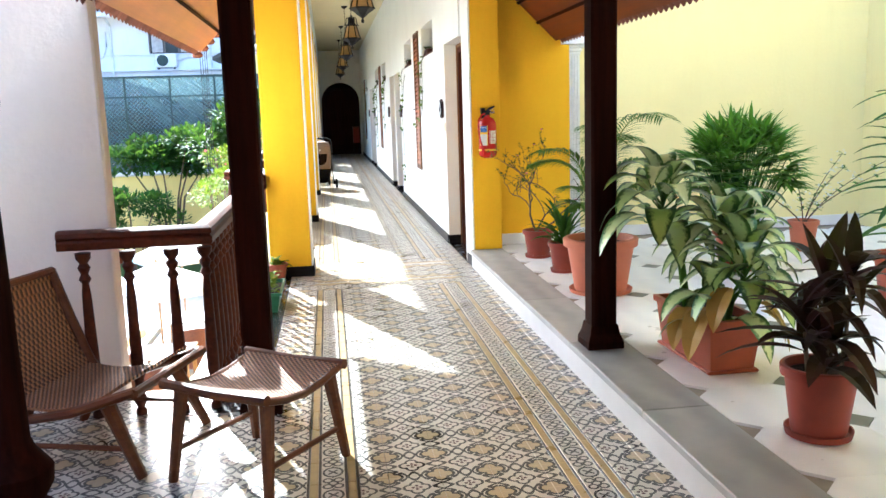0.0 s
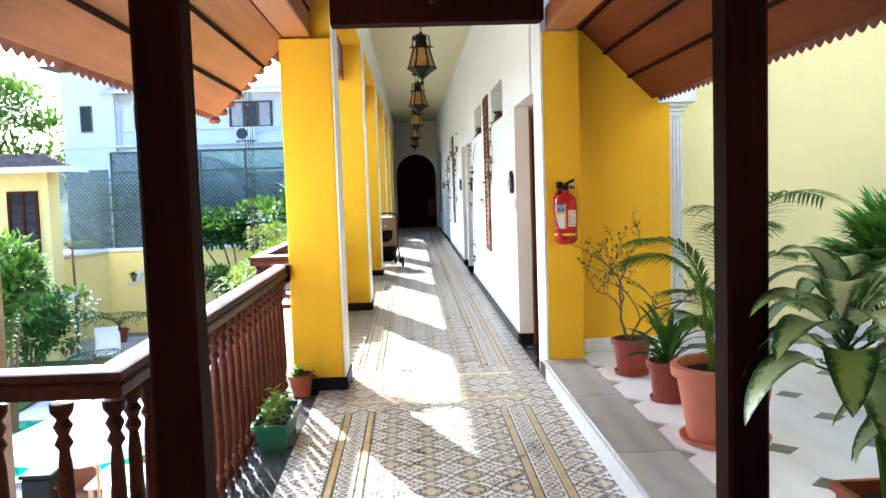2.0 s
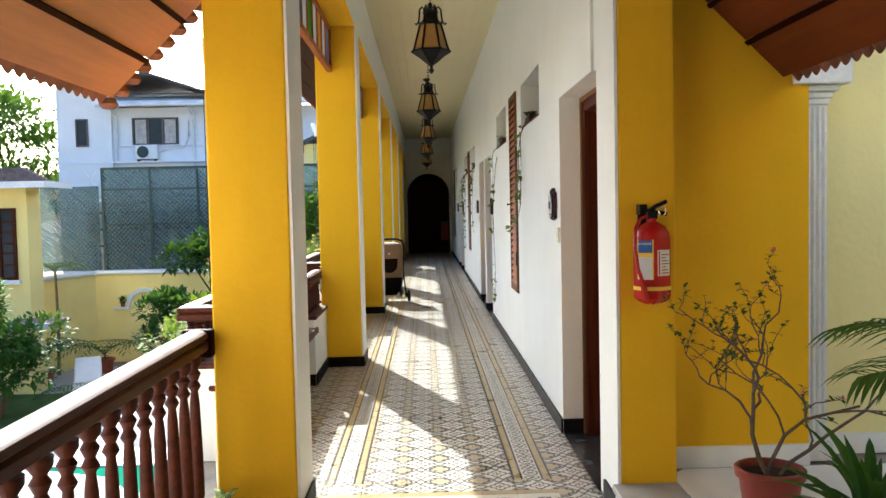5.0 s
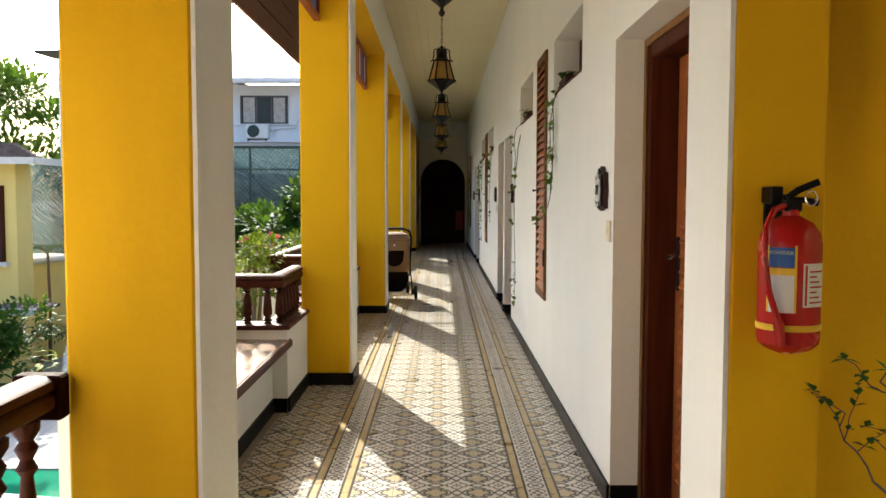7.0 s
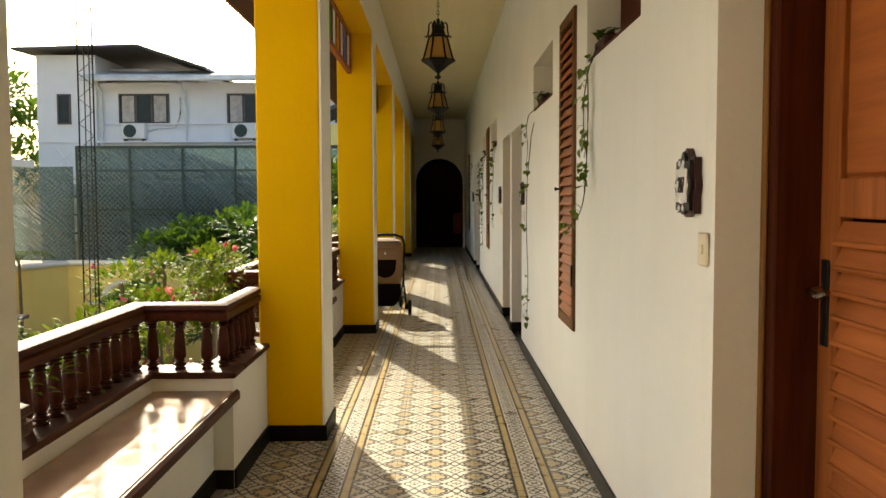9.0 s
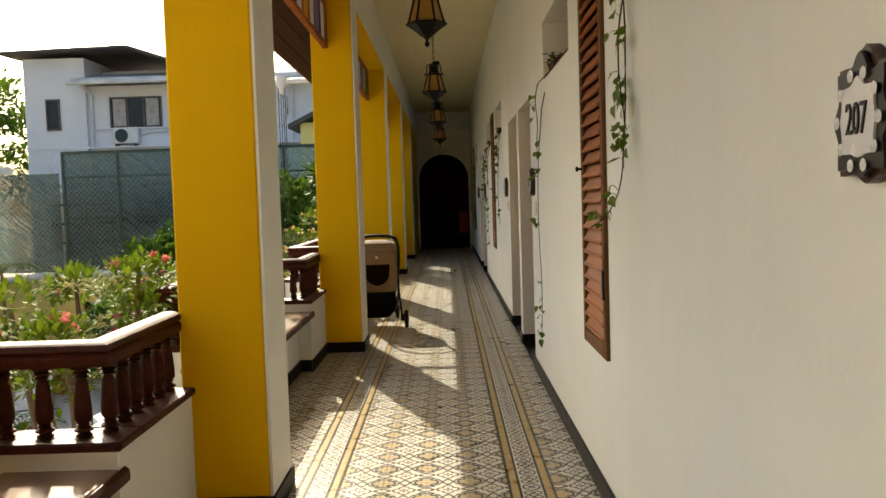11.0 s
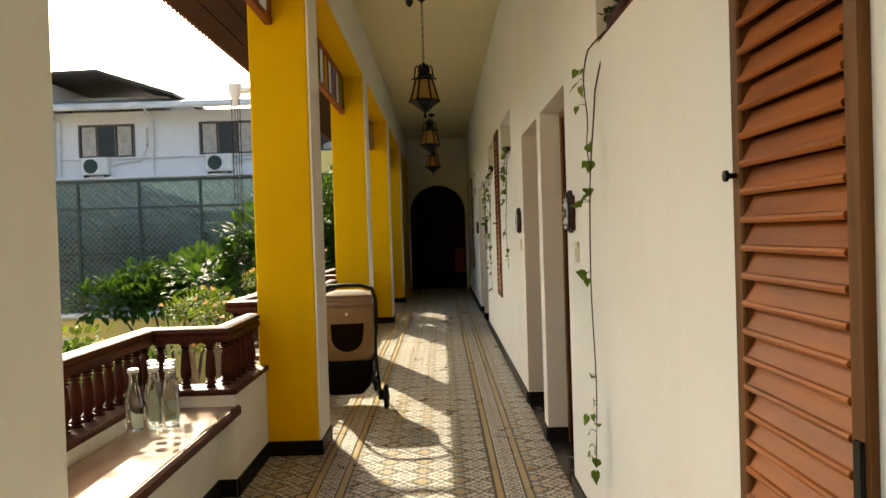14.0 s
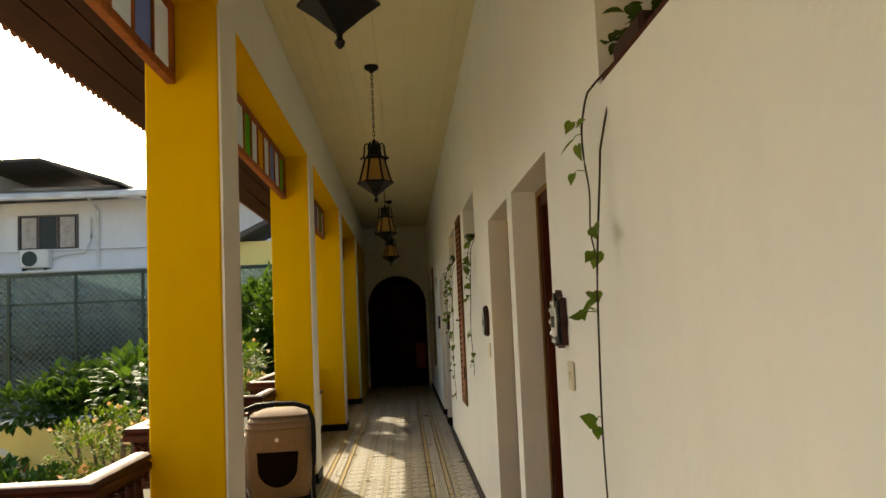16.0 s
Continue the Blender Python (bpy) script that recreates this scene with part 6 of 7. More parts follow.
garden_palm(-10.1, 26.76, -3.2, 3.0, 9, 0.9, 64, False)
garden_palm(-7.6, 22.13, -3.2, 0.3, 11, 1.0, 65)


# ---- garden, pool deck and buildings outside ----
PAVE = stone("pale_deck_paving", (0.30, 0.31, 0.32), (0.45, 0.45, 0.45), 0.6)
GROUND = plain("dusty_ground", (0.24, 0.20, 0.15), 0.95, 0, 0.3, 1.2, 0.3)
bm = bmesh.new()
box(bm, -900, 900, -900, 900, -3.6, -3.215)
structure("ground", bm, GROUND, "dusty ground reaching to the horizon", "ground")
structure("pavement", boxes((-12.0, -0.96, 2.0, 28.0, -3.21, -3.195)), PAVE, "pale stone paving of the pool deck", "pavement")
LAWN = plain("clipped_lawn", (0.05, 0.10, 0.02), 0.95, 0, 0.4, 3, 0.6)
structure("garden_bed", boxes((-6.6, -0.97, 23.4, 27.2, -3.194, -3.13), (-10.6, -8.15, 14.5, 24.0, -3.194, -3.13)), LAWN, "planted garden bed", "ground")
m = Mat("pool_water")
m.bump(m.noise(m.pos(), 3, 3), 0.15, 0.05)
POOL = m.out((0.02, 0.22, 0.13), 0.06)
structure("pool_rim", boxes((-8.1, -3.7, 13.8, 14.1, -3.194, -3.10), (-8.1, -3.7, 17.6, 17.9, -3.194, -3.10), (-8.1, -7.8, 14.1, 17.6, -3.194, -3.10), (-4.0, -3.7, 14.1, 17.6, -3.194, -3.10)), GREYSTONE, "grey stone rim of the pool", "pool")
structure("water", boxes((-7.8, -4.0, 14.1, 17.6, -3.194, -3.13)), POOL, "green pool water", "water")

GYELLOW = plaster("garden_wall_paint", (0.86, 0.70, 0.26), (0.72, 0.56, 0.20), 0.85, 0.5, 0.3)
gw = tagged(thing("garden_wall", "yellow garden wall with a rounded white cap", "wall", (0.1, 1.3, -0.05)), kind="structure")
part("wall", boxes((-10.0, -0.9, 27.6, 27.9, -3.2, -0.42)), GYELLOW, gw)
part("cap", boxes((-10.05, -0.9, 27.5, 28.0, -0.42, -0.28), bevel=0.05), ENAMEL, gw, "white rounded cap")
bm = bmesh.new()
box(bm, -0.15, 0.15, 0, 9.0, -3.2, -0.42)
bmesh.ops.transform(bm, matrix=pose(-10.0, 27.75, 0, 0, 0, 163), verts=bm.verts)
part("wall_return", bm, GYELLOW, gw)
bm = bmesh.new()
box(bm, -0.25, 0.25, 0, 9.0, -0.42, -0.28, 0.05)
bmesh.ops.transform(bm, matrix=pose(-10.0, 27.75, 0, 0, 0, 163), verts=bm.verts)
part("cap_return", bm, ENAMEL, gw)
bm = bmesh.new()
prev = None
for k in range(17):
    a = math.pi * k / 16
    c, s = math.cos(a), math.sin(a)
    cur = [bm.verts.new((-8.37 + r * c, y, -1.42 + r * s)) for r, y in ((0.46, 27.50), (0.58, 27.50), (0.58, 27.60), (0.46, 27.60))]
    if prev:
        for q in range(4):
            bm.faces.new((prev[q], cur[q], cur[(q + 1) % 4], prev[(q + 1) % 4]))
    prev = cur
box(bm, -9.3, -8.85, 27.45, 27.6, -1.50, -1.42, 0.01)
box(bm, -7.9, -7.4, 27.45, 27.6, -1.50, -1.42, 0.01)
part("arch_trim", bm, ENAMEL, gw, "white arched trim")
for x in (-9.05, -7.65):
    ob = thing("wall_pot", "small clay pot with a plant on a wall shelf", "potted plant", (x + 0.1, 28.82, -1.47), "pots on the wall shelves")
    bm = bmesh.new()
    lathe(bm, pot_profile(0.07, 0.16), 12, cap=False)
    part("pot", bm, CLAY, ob)
    bl = bmesh.new()
    rng = random.Random(int(-x * 100))
    for k in range(40):
        leaf(bl, (rng.uniform(-0.08, 0.08), rng.uniform(-0.04, 0.04), 0.16 + rng.uniform(0, 0.12)), rdir(rng, -0.2, 1), 0.12, 0.06, 0.6, 3)
    part("foliage", bl, LEAFDARK, ob)

# shade-net fence
m = Mat("green_shade_net")
p = m.pos()
sep = m.n.new("ShaderNodeSeparateXYZ")
m.l.new(p, sep.inputs[0])
a = m.math("FRACT", m.math("MULTIPLY", m.math("ADD", sep.outputs[0], sep.outputs[2]), 7.0))
b = m.math("FRACT", m.math("MULTIPLY", m.math("SUBTRACT", sep.outputs[0], sep.outputs[2]), 7.0))
wire = m.math("MAXIMUM", m.math("LESS_THAN", a, 0.10), m.math("LESS_THAN", b, 0.10))
cmb = m.n.new("ShaderNodeCombineXYZ")
m.put(cmb.inputs[0], m.math("MULTIPLY", m.math("ADD", sep.outputs[0], m.math("MULTIPLY", sep.outputs[2], 1.25)), 10.0))
m.put(cmb.inputs[1], m.math("MULTIPLY", m.math("SUBTRACT", sep.outputs[0], sep.outputs[2]), 0.7))
fold = m.math("ADD", m.math("MULTIPLY", m.noise(cmb.outputs[0], 1.0, 5, 0.7), 0.6), m.math("MULTIPLY", m.noise(p, 0.6, 3), 0.4))
cov = m.ramp(fold, 0.35, 0.66)
tr = m.n.new("ShaderNodeBsdfTransparent")
mx = m.n.new("ShaderNodeMixShader")
m.put(mx.inputs[0], m.math("MAXIMUM", m.math("MULTIPLY", wire, 0.85), m.math("ADD", 0.50, m.math("MULTIPLY", cov, 0.34))))
m.l.new(tr.outputs[0], mx.inputs[1])
trl = m.node("ShaderNodeBsdfTranslucent", Color=m.mix(cov, (0.05, 0.10, 0.105), (0.15, 0.22, 0.22)))
half = m.n.new("ShaderNodeMixShader")
half.inputs[0].default_value = 0.5
m.l.new(m.bsdf.outputs[0], half.inputs[1])
m.l.new(trl.outputs[0], half.inputs[2])
m.l.new(half.outputs[0], mx.inputs[2])
m.l.new(mx.outputs[0], m.n["Material Output"].inputs[0])
NET = m.out(m.mix(wire, m.mix(cov, (0.035, 0.07, 0.078), (0.15, 0.21, 0.215)), (0.26, 0.33, 0.34)), 0.9)
DKSTEEL = plain("dark_green_steel", (0.05, 0.075, 0.07), 0.6, 0.3, 0.3, 8, 0.1)
fence = thing("net_fence", "green shade-net fence on steel posts above the garden wall", "fence", (0.2, 1.3, -0.07))
part("netting", boxes((-9.8, -0.6, 27.98, 27.99, -0.28, 2.95)), NET, fence, "green shade netting")
bm = bmesh.new()
box(bm, -0.005, 0.005, 0.1, 7.0, -0.28, 2.40)
bmesh.ops.transform(bm, matrix=pose(-9.82, 27.95, 0, 0, 0, 163 - 90 + 12), verts=bm.verts)
part("netting_return", bm, NET, fence)
for k in range(7):
    x = -9.8 + 1.5 * k
    part("post", boxes((x - 0.03, x + 0.03, 27.92, 27.975, -0.28, 2.97)), DKSTEEL, fence)
part("lower_bar", boxes((-9.8, -0.6, 27.925, 27.97, 1.15, 1.19)), DKSTEEL, fence)
part("top_bar", boxes((-9.8, -0.6, 27.925, 27.97, 2.90, 2.98)), DKSTEEL, fence)
part("mid_bar", boxes((-9.8, -0.6, 27.925, 27.97, 2.25, 2.30)), DKSTEEL, fence)
shed = thing("shed_frame", "pale lattice frames and fittings behind the netting", "shed", (0.2, 1.3, -0.05))
GREYW = plain("grey_white_paint", (0.70, 0.72, 0.73), 0.8, 0, 0.3, 2, 0.1)
for x0, x1, z0, z1 in ((-9.7, -9.2, 0.2, 1.3), (-9.0, -8.5, 0.1, 0.9), (-8.2, -7.9, 0.0, 1.8), (-7.6, -7.2, 0.1, 1.5), (-6.9, -6.6, 0.0, 1.1), (-10.9, -10.3, 0.2, 1.5)):
    part("panel", boxes((x0, x1, 29.4, 29.45, z0, z1)), GREYW, shed)
for q in range(3):
    part("rail", boxes((-10.9, -6.5, 29.35, 29.4, 0.4 + 0.55 * q, 0.46 + 0.55 * q)), DKSTEEL, shed)
part("roof_sheet", boxes((-11.0, -0.6, 28.6, 31.0, 2.05, 2.12)), GREYW, shed)
for q in range(26):
    bm = bmesh.new()
    tube(bm, [(-10.6 + 0.4 * q, 28.55, 2.35), (-10.2 + 0.4 * q, 28.55, 2.9)], 0.012, 4)
    tube(bm, [(-10.2 + 0.4 * q, 28.56, 2.35), (-10.6 + 0.4 * q, 28.56, 2.9)], 0.012, 4)
    part("lattice", bm, GREYW, shed)
structure("wall_backyard", boxes((-11.5, -0.55, 33.1, 33.3, -3.2, 1.9)), GREYSTONE, "grey backyard wall behind the netting", "wall")

# white building behind
BWHITE = plaster("white_building_paint", (0.72, 0.74, 0.78), (0.58, 0.60, 0.64), 0.9, 0.5, 0.2)
DARKGLASS = plain("dark_window_glass", (0.03, 0.035, 0.04), 0.1, 0, 0.3, 2, 0.02)
CURTAIN = plain("pale_curtain", (0.5, 0.47, 0.45), 0.9, 0, 0.35, 6, 0.3)
WFRAME = plain("brown_window_frame", (0.12, 0.10, 0.09), 0.6, 0, 0.2, 10, 0.05)
METALROOF = plain("dark_metal_roof", (0.10, 0.095, 0.09), 0.6, 0.4, 0.35, 2, 0.2)
bd = thing("white_building", "two-storey white building with dark windows and a metal roof", "building", (-0.25, 2.5, 0.08))
part("wall", boxes((-11.5, 3.0, 33.2, 40, -3.2, 5.5), (-13.4, -11.3, 33.0, 40, -3.2, 6.45)), BWHITE, bd)
part("string_course", boxes((-13.42, 3.0, 32.96, 33.2, 3.35, 3.42), (-11.3, 3.0, 33.1, 33.2, 4.0, 4.04)), BWHITE, bd)
bm = bmesh.new()
vs = [bm.verts.new(c) for c in ((-11.5, 32.3, 5.52), (3.5, 32.3, 5.52), (3.5, 36.5, 6.4), (-11.5, 36.5, 6.4), (-11.5, 32.3, 5.64), (3.5, 32.3, 5.64), (3.5, 36.5, 6.52), (-11.5, 36.5, 6.52))]
for f in ((0, 1, 2, 3), (7, 6, 5, 4), (0, 4, 5, 1), (1, 5, 6, 2), (2, 6, 7, 3), (3, 7, 4, 0)):
    bm.faces.new([vs[i] for i in f])
part("roof", bm, GREYW, bd, "pale sheet roof")
bm = bmesh.new()
vs = [bm.verts.new(c) for c in ((-14.0, 32.4, 6.55), (-9.6, 32.4, 6.65), (-7.2, 32.4, 5.85), (-14.0, 40, 6.75), (-9.6, 40, 6.85), (-7.2, 40, 5.95), (-14.0, 32.4, 6.63), (-9.6, 32.4, 6.73), (-7.2, 32.4, 5.93), (-14.0, 40, 6.83), (-9.6, 40, 6.93), (-7.2, 40, 6.03))]
for f in ((0, 1, 4, 3), (1, 2, 5, 4), (9, 10, 7, 6), (10, 11, 8, 7), (0, 6, 7, 1), (1, 7, 8, 2), (3, 4, 10, 9), (4, 5, 11, 10), (0, 3, 9, 6), (2, 8, 11, 5)):
    bm.faces.new([vs[i] for i in f])
part("upper_roof", bm, METALROOF, bd, "dark metal upper roof")
part("upper_wall", boxes((-11.3, -8.0, 34.5, 40, 5.5, 6.2)), BWHITE, bd)
bm = bmesh.new()
tube(bm, [(-11.6, 32.25, 5.5), (3.0, 32.25, 5.5)], 0.07, 8)
for x in (-11.15, -8.15, -4.2):
    tube(bm, [(x, 32.28, 5.5), (x, 33.1, 5.2), (x, 33.1, -3.0)], 0.05, 6)
part("gutter", bm, GREYW, bd, "white gutter and downpipes", True)


def building_window(x0, x1, z0, z1, y):
    w = part("window", boxes((x0, x1, y - 0.02, y - 0.004, z0, z1)), DARKGLASS, bd)
    part("frame", boxes((x0 - 0.05, x0, y - 0.06, y - 0.003, z0 - 0.05, z1 + 0.05), (x1, x1 + 0.05, y - 0.06, y - 0.003, z0 - 0.05, z1 + 0.05), (x0, x1, y - 0.06, y - 0.003, z1, z1 + 0.05), (x0, x1, y - 0.06, y - 0.003, z0 - 0.05, z0)), WFRAME, w)
    n = 3 if x1 - x0 > 1 else 1
    for q in range(1, n):
        xx = x0 + (x1 - x0) * q / n
        part("mullion", boxes((xx - 0.03, xx + 0.03, y - 0.055, y - 0.021, z0, z1)), WFRAME, w)
    if n == 3:
        for a, b in ((x0 + 0.06, x0 + 0.5), (x1 - 0.5, x1 - 0.06)):
            bm = bmesh.new()
            prev = None
            for q in range(13):
                xx, yy = a + (b - a) * q / 12, y - 0.034 - 0.008 * (q % 2)
                cur = [bm.verts.new(c) for c in ((xx, yy, z0 + 0.02), (xx, yy, z1 - 0.02), (xx, y - 0.0215, z1 - 0.02), (xx, y - 0.0215, z0 + 0.02))]
                if prev:
                    for e in range(4):
                        bm.faces.new((prev[e], cur[e], cur[(e + 1) % 4], prev[(e + 1) % 4]))
                else:
                    bm.faces.new(cur)
                prev = cur
            bm.faces.new(list(reversed(prev)))
            part("curtain", bm, CURTAIN, w)


building_window(-12.62, -12.24, 4.05, 5.02, 33.0)
for x in (-10.5, -6.62, -2.75, 0.4):
    building_window(x, x + 1.70, 4.08, 5.05, 33.2)
for x in (-9.95, -6.0, -2.1):
    ac = thing("air_conditioner", "white air-conditioner unit on the building wall", "air conditioner", (x - 0.25, 35.695, 3.53), "air conditioners")
    part("case", boxes((-0.42, 0.42, -0.34, -0.0, 0.02, 0.58), bevel=0.03), ENAMEL, ac)
    bm = bmesh.new()
    lathe(bm, [(0.02, 0), (0.22, 0.0), (0.23, 0.012), (0.2, 0.02), (0.02, 0.02)], 24)
    bmesh.ops.transform(bm, matrix=pose(-0.12, -0.342, 0.30, 90, 0, 0), verts=bm.verts)
    part("fan_grille", bm, DKSTEEL, ac)
    part("bracket", boxes((-0.35, -0.3, -0.34, 0.0, -0.05, 0.018)), DKSTEEL, ac)
    part("bracket", boxes((0.3, 0.35, -0.34, 0.0, -0.05, 0.018)), DKSTEEL, ac)
    bm = bmesh.new()
    tube(bm, [(0.42, -0.05, 0.3), (0.8, -0.04, 0.42), (1.4, -0.04, 0.45), (1.6, -0.04, 0.9), (1.6, -0.04, 1.5)], 0.03, 6)
    part("pipe", bm, GREYW, ac, smooth=True)

# yellow garden house with tiled roof
hs = thing("garden_house", "yellow garden house with a tiled roof and barred window", "house", (1.3, 0, -0.03))
part("wall", boxes((-16.0, -10.9, 24.2, 24.95, -3.2, 2.2)), GYELLOW, hs)
w = part("window", boxes((-11.95, -11.25, 24.17, 24.195, -0.1, 1.6)), DARKGLASS, hs)
part("frame", boxes((-12.02, -11.95, 24.12, 24.195, -0.17, 1.67), (-11.25, -11.18, 24.12, 24.195, -0.17, 1.67), (-11.95, -11.25, 24.12, 24.195, 1.6, 1.67), (-11.95, -11.25, 24.12, 24.195, -0.17, -0.1)), DOORDARK, w)
part("middle_stile", boxes((-11.62, -11.56, 24.125, 24.168, -0.1, 1.6)), DOORDARK, w)
for z in (0.2, 0.5, 0.75, 1.05, 1.3):
    part("window_bar", boxes((-11.95, -11.63, 24.14, 24.165, z, z + 0.03)), DOORDARK, w)
    part("window_bar", boxes((-11.55, -11.25, 24.14, 24.165, z, z + 0.03)), DOORDARK, w)
part("sill", boxes((-12.1, -11.1, 24.05, 24.2, -0.28, -0.172)), ENAMEL, w)
GREYTILE = plain("grey_brown_roof_tile", (0.22, 0.17, 0.15), 0.85, 0, 0.5, 5, 0.4)
for q in range(6):
    y = 23.55 + 0.24 * q
    z = 2.33 + 0.075 * q
    n = 26
    for k in range(n):
        bm = bmesh.new()
        x0 = -16.2 + (6.1 - 0.22 * q) * k / n
        x1 = -16.2 + (6.1 - 0.22 * q) * (k + 1) / n
        box(bm, x0, x1 - 0.012, y, y + 0.3, z - 0.07, z + 0.02 + 0.012 * (k % 2))
        part("roof_tile", bm, GREYTILE, hs)
part("fascia", boxes((-16.2, -10.1, 23.47, 23.55, 2.16, 2.32)), ENAMEL, hs, "white gutter board")
part("side_fascia", boxes((-10.14, -10.06, 23.551, 25.0, 2.16, 2.32)), ENAMEL, hs, "white gutter board")
part("soffit", boxes((-16.1, -10.15, 23.56, 24.95, 2.205, 2.245)), ENAMEL, hs)
part("lean_to_roof", boxes((-11.2, -9.9, 23.0, 24.2, -1.25, -1.17)), GREYTILE, hs)
part("lean_to_edge", boxes((-11.2, -9.9, 22.95, 23.0, -1.30, -1.15)), ENAMEL, hs)
h2 = thing("yellow_outhouse", "yellow building with a dark tiled gable roof behind the netting", "house", (0, 2.0, 0))
part("wall", boxes((-3.6, -0.6, 30.0, 31.5, -3.2, 3.75)), GYELLOW, h2)
bm = bmesh.new()
vs = [bm.verts.new(c) for c in ((-3.9, 29.6, 3.55), (-1.4, 29.6, 4.75), (-3.9, 31.9, 3.55), (-1.4, 31.9, 4.75), (-0.6, 29.6, 4.75), (-0.6, 31.9, 4.75))]
vt = [bm.verts.new(v.co + Vector((0, 0, 0.13))) for v in vs]
for g in (vs, vt):
    bm.faces.new((g[0], g[1], g[3], g[2]))
    bm.faces.new((g[1], g[4], g[5], g[3]))
for i, j in ((0, 1), (1, 4), (0, 2), (2, 3), (3, 5), (4, 5)):
    bm.faces.new((vs[i], vs[j], vt[j], vt[i]))
part("roof", bm, METALROOF, h2, "dark roof")
part("gable", boxes((-1.6, -0.6, 29.95, 30.0, 3.75, 4.7)), GYELLOW, h2)

# umbrellas, tables, chairs on the deck
CANVAS = plain("white_canvas", (0.80, 0.79, 0.76), 0.9, 0, 0.08, 5, 0.1)
PALEWOOD = plain("pale_wood", (0.42, 0.26, 0.14), 0.6, 0, 0.3, 12, 0.1)
WICKER = plain("brown_wicker", (0.22, 0.085, 0.045), 0.8, 0, 0.4, 60, 0.5)


def umbrella(x, y, top, r):
    ob = thing("garden_umbrella", "large white canvas garden umbrella on a wooden pole", "umbrella", (x, y, -3.195), "garden umbrellas")
    h = top + 3.195
    bm = bmesh.new()
    n = 8
    c = bm.verts.new((0, 0, h))
    ring, drop = [], []
    for k in range(n):
        a = 2 * math.pi * k / n + 0.2
        ring.append(bm.verts.new((r * math.cos(a), r * math.sin(a), h - 0.42)))
        drop.append(bm.verts.new((r * 1.0 * math.cos(a), r * 1.0 * math.sin(a), h - 0.55)))
    for k in range(n):
        bm.faces.new((c, ring[k], ring[(k + 1) % n]))
        bm.faces.new((ring[k], drop[k], drop[(k + 1) % n], ring[(k + 1) % n]))
    part("canopy", bm, CANVAS, ob)
    bm = bmesh.new()
    tube(bm, [(0, 0, 0), (0, 0, h + 0.05)], 0.025, 8)
    part("pole", bm, PALEWOOD, ob, smooth=True)
    part("base", boxes((-0.25, 0.25, -0.25, 0.25, 0, 0.07), bevel=0.02), GREYSTONE, ob)
    for k in range(n):
        bm = bmesh.new()
        a = 2 * math.pi * k / n + 0.2
        tube(bm, [(0, 0, h - 0.02), (r * math.cos(a), r * math.sin(a), h - 0.44)], 0.010, 5)
        part("rib", bm, PALEWOOD, ob)


umbrella(-3.7, 11.3, -1.2, 1.1)
umbrella(-3.1, 14.9, -1.2, 1.1)
umbrella(-3.3, 18.6, -1.2, 1.1)


def table(x, y):
    ob = thing("deck_table", "pale square wooden table on the pool deck", "table", (x, y, -3.195), "deck tables")
    part("top", boxes((-0.45, 0.45, -0.45, 0.45, 0.71, 0.75), bevel=0.008), CANVAS, ob)
    for sx in (-1, 1):
        for sy in (-1, 1):
            part("leg", boxes((0.38 * sx - 0.03, 0.38 * sx + 0.03, 0.38 * sy - 0.03, 0.38 * sy + 0.03, 0, 0.709)), PALEWOOD, ob)


def wicker_chair(x, y, rz):
    ob = thing("wicker_chair", "round-backed brown wicker chair on the pool deck", "chair", (x, y, -3.195), "wicker chairs", rz)
    bm = bmesh.new()
    lathe(bm, [(0.26, 0.0), (0.30, 0.2), (0.31, 0.40), (0.02, 0.42)], 18)
    part("seat", bm, WICKER, ob, smooth=True)
    bm = bmesh.new()
    prev = None
    for k in range(15):
        a = radians(-20 + 220 * k / 14)
        hgt = 0.62 + 0.18 * math.sin(math.pi * k / 14)
        cur = [bm.verts.new((r * math.cos(a), r * math.sin(a), z)) for r, z in ((0.31, 0.30), (0.36, hgt), (0.31, hgt), (0.27, 0.42))]
        if prev:
            for q in range(4):
                bm.faces.new((prev[q], cur[q], cur[(q + 1) % 4], prev[(q + 1) % 4]))
        prev = cur
    part("backrest", bm, WICKER, ob, smooth=True)


for x, y in ((-3.55, 12.0), (-2.6, 15.6), (-2.7, 13.2)):
    table(x, y)
for x, y, a in ((-4.35, 12.2, 40), (-2.85, 12.2, -60), (-3.5, 13.2, 200), (-2.4, 14.7, 190)):
    wicker_chair(x, y, a)
bn = thing("waste_bin", "dark grey plastic waste bin on the deck", "bin", (-4.75, 12.0, -3.195))
part("body", boxes((-0.2, 0.2, -0.2, 0.2, 0, 0.8), bevel=0.03), RUBBER, bn)
part("lid", boxes((-0.22, 0.22, -0.22, 0.22, 0.801, 0.86), bevel=0.02), RUBBER, bn)
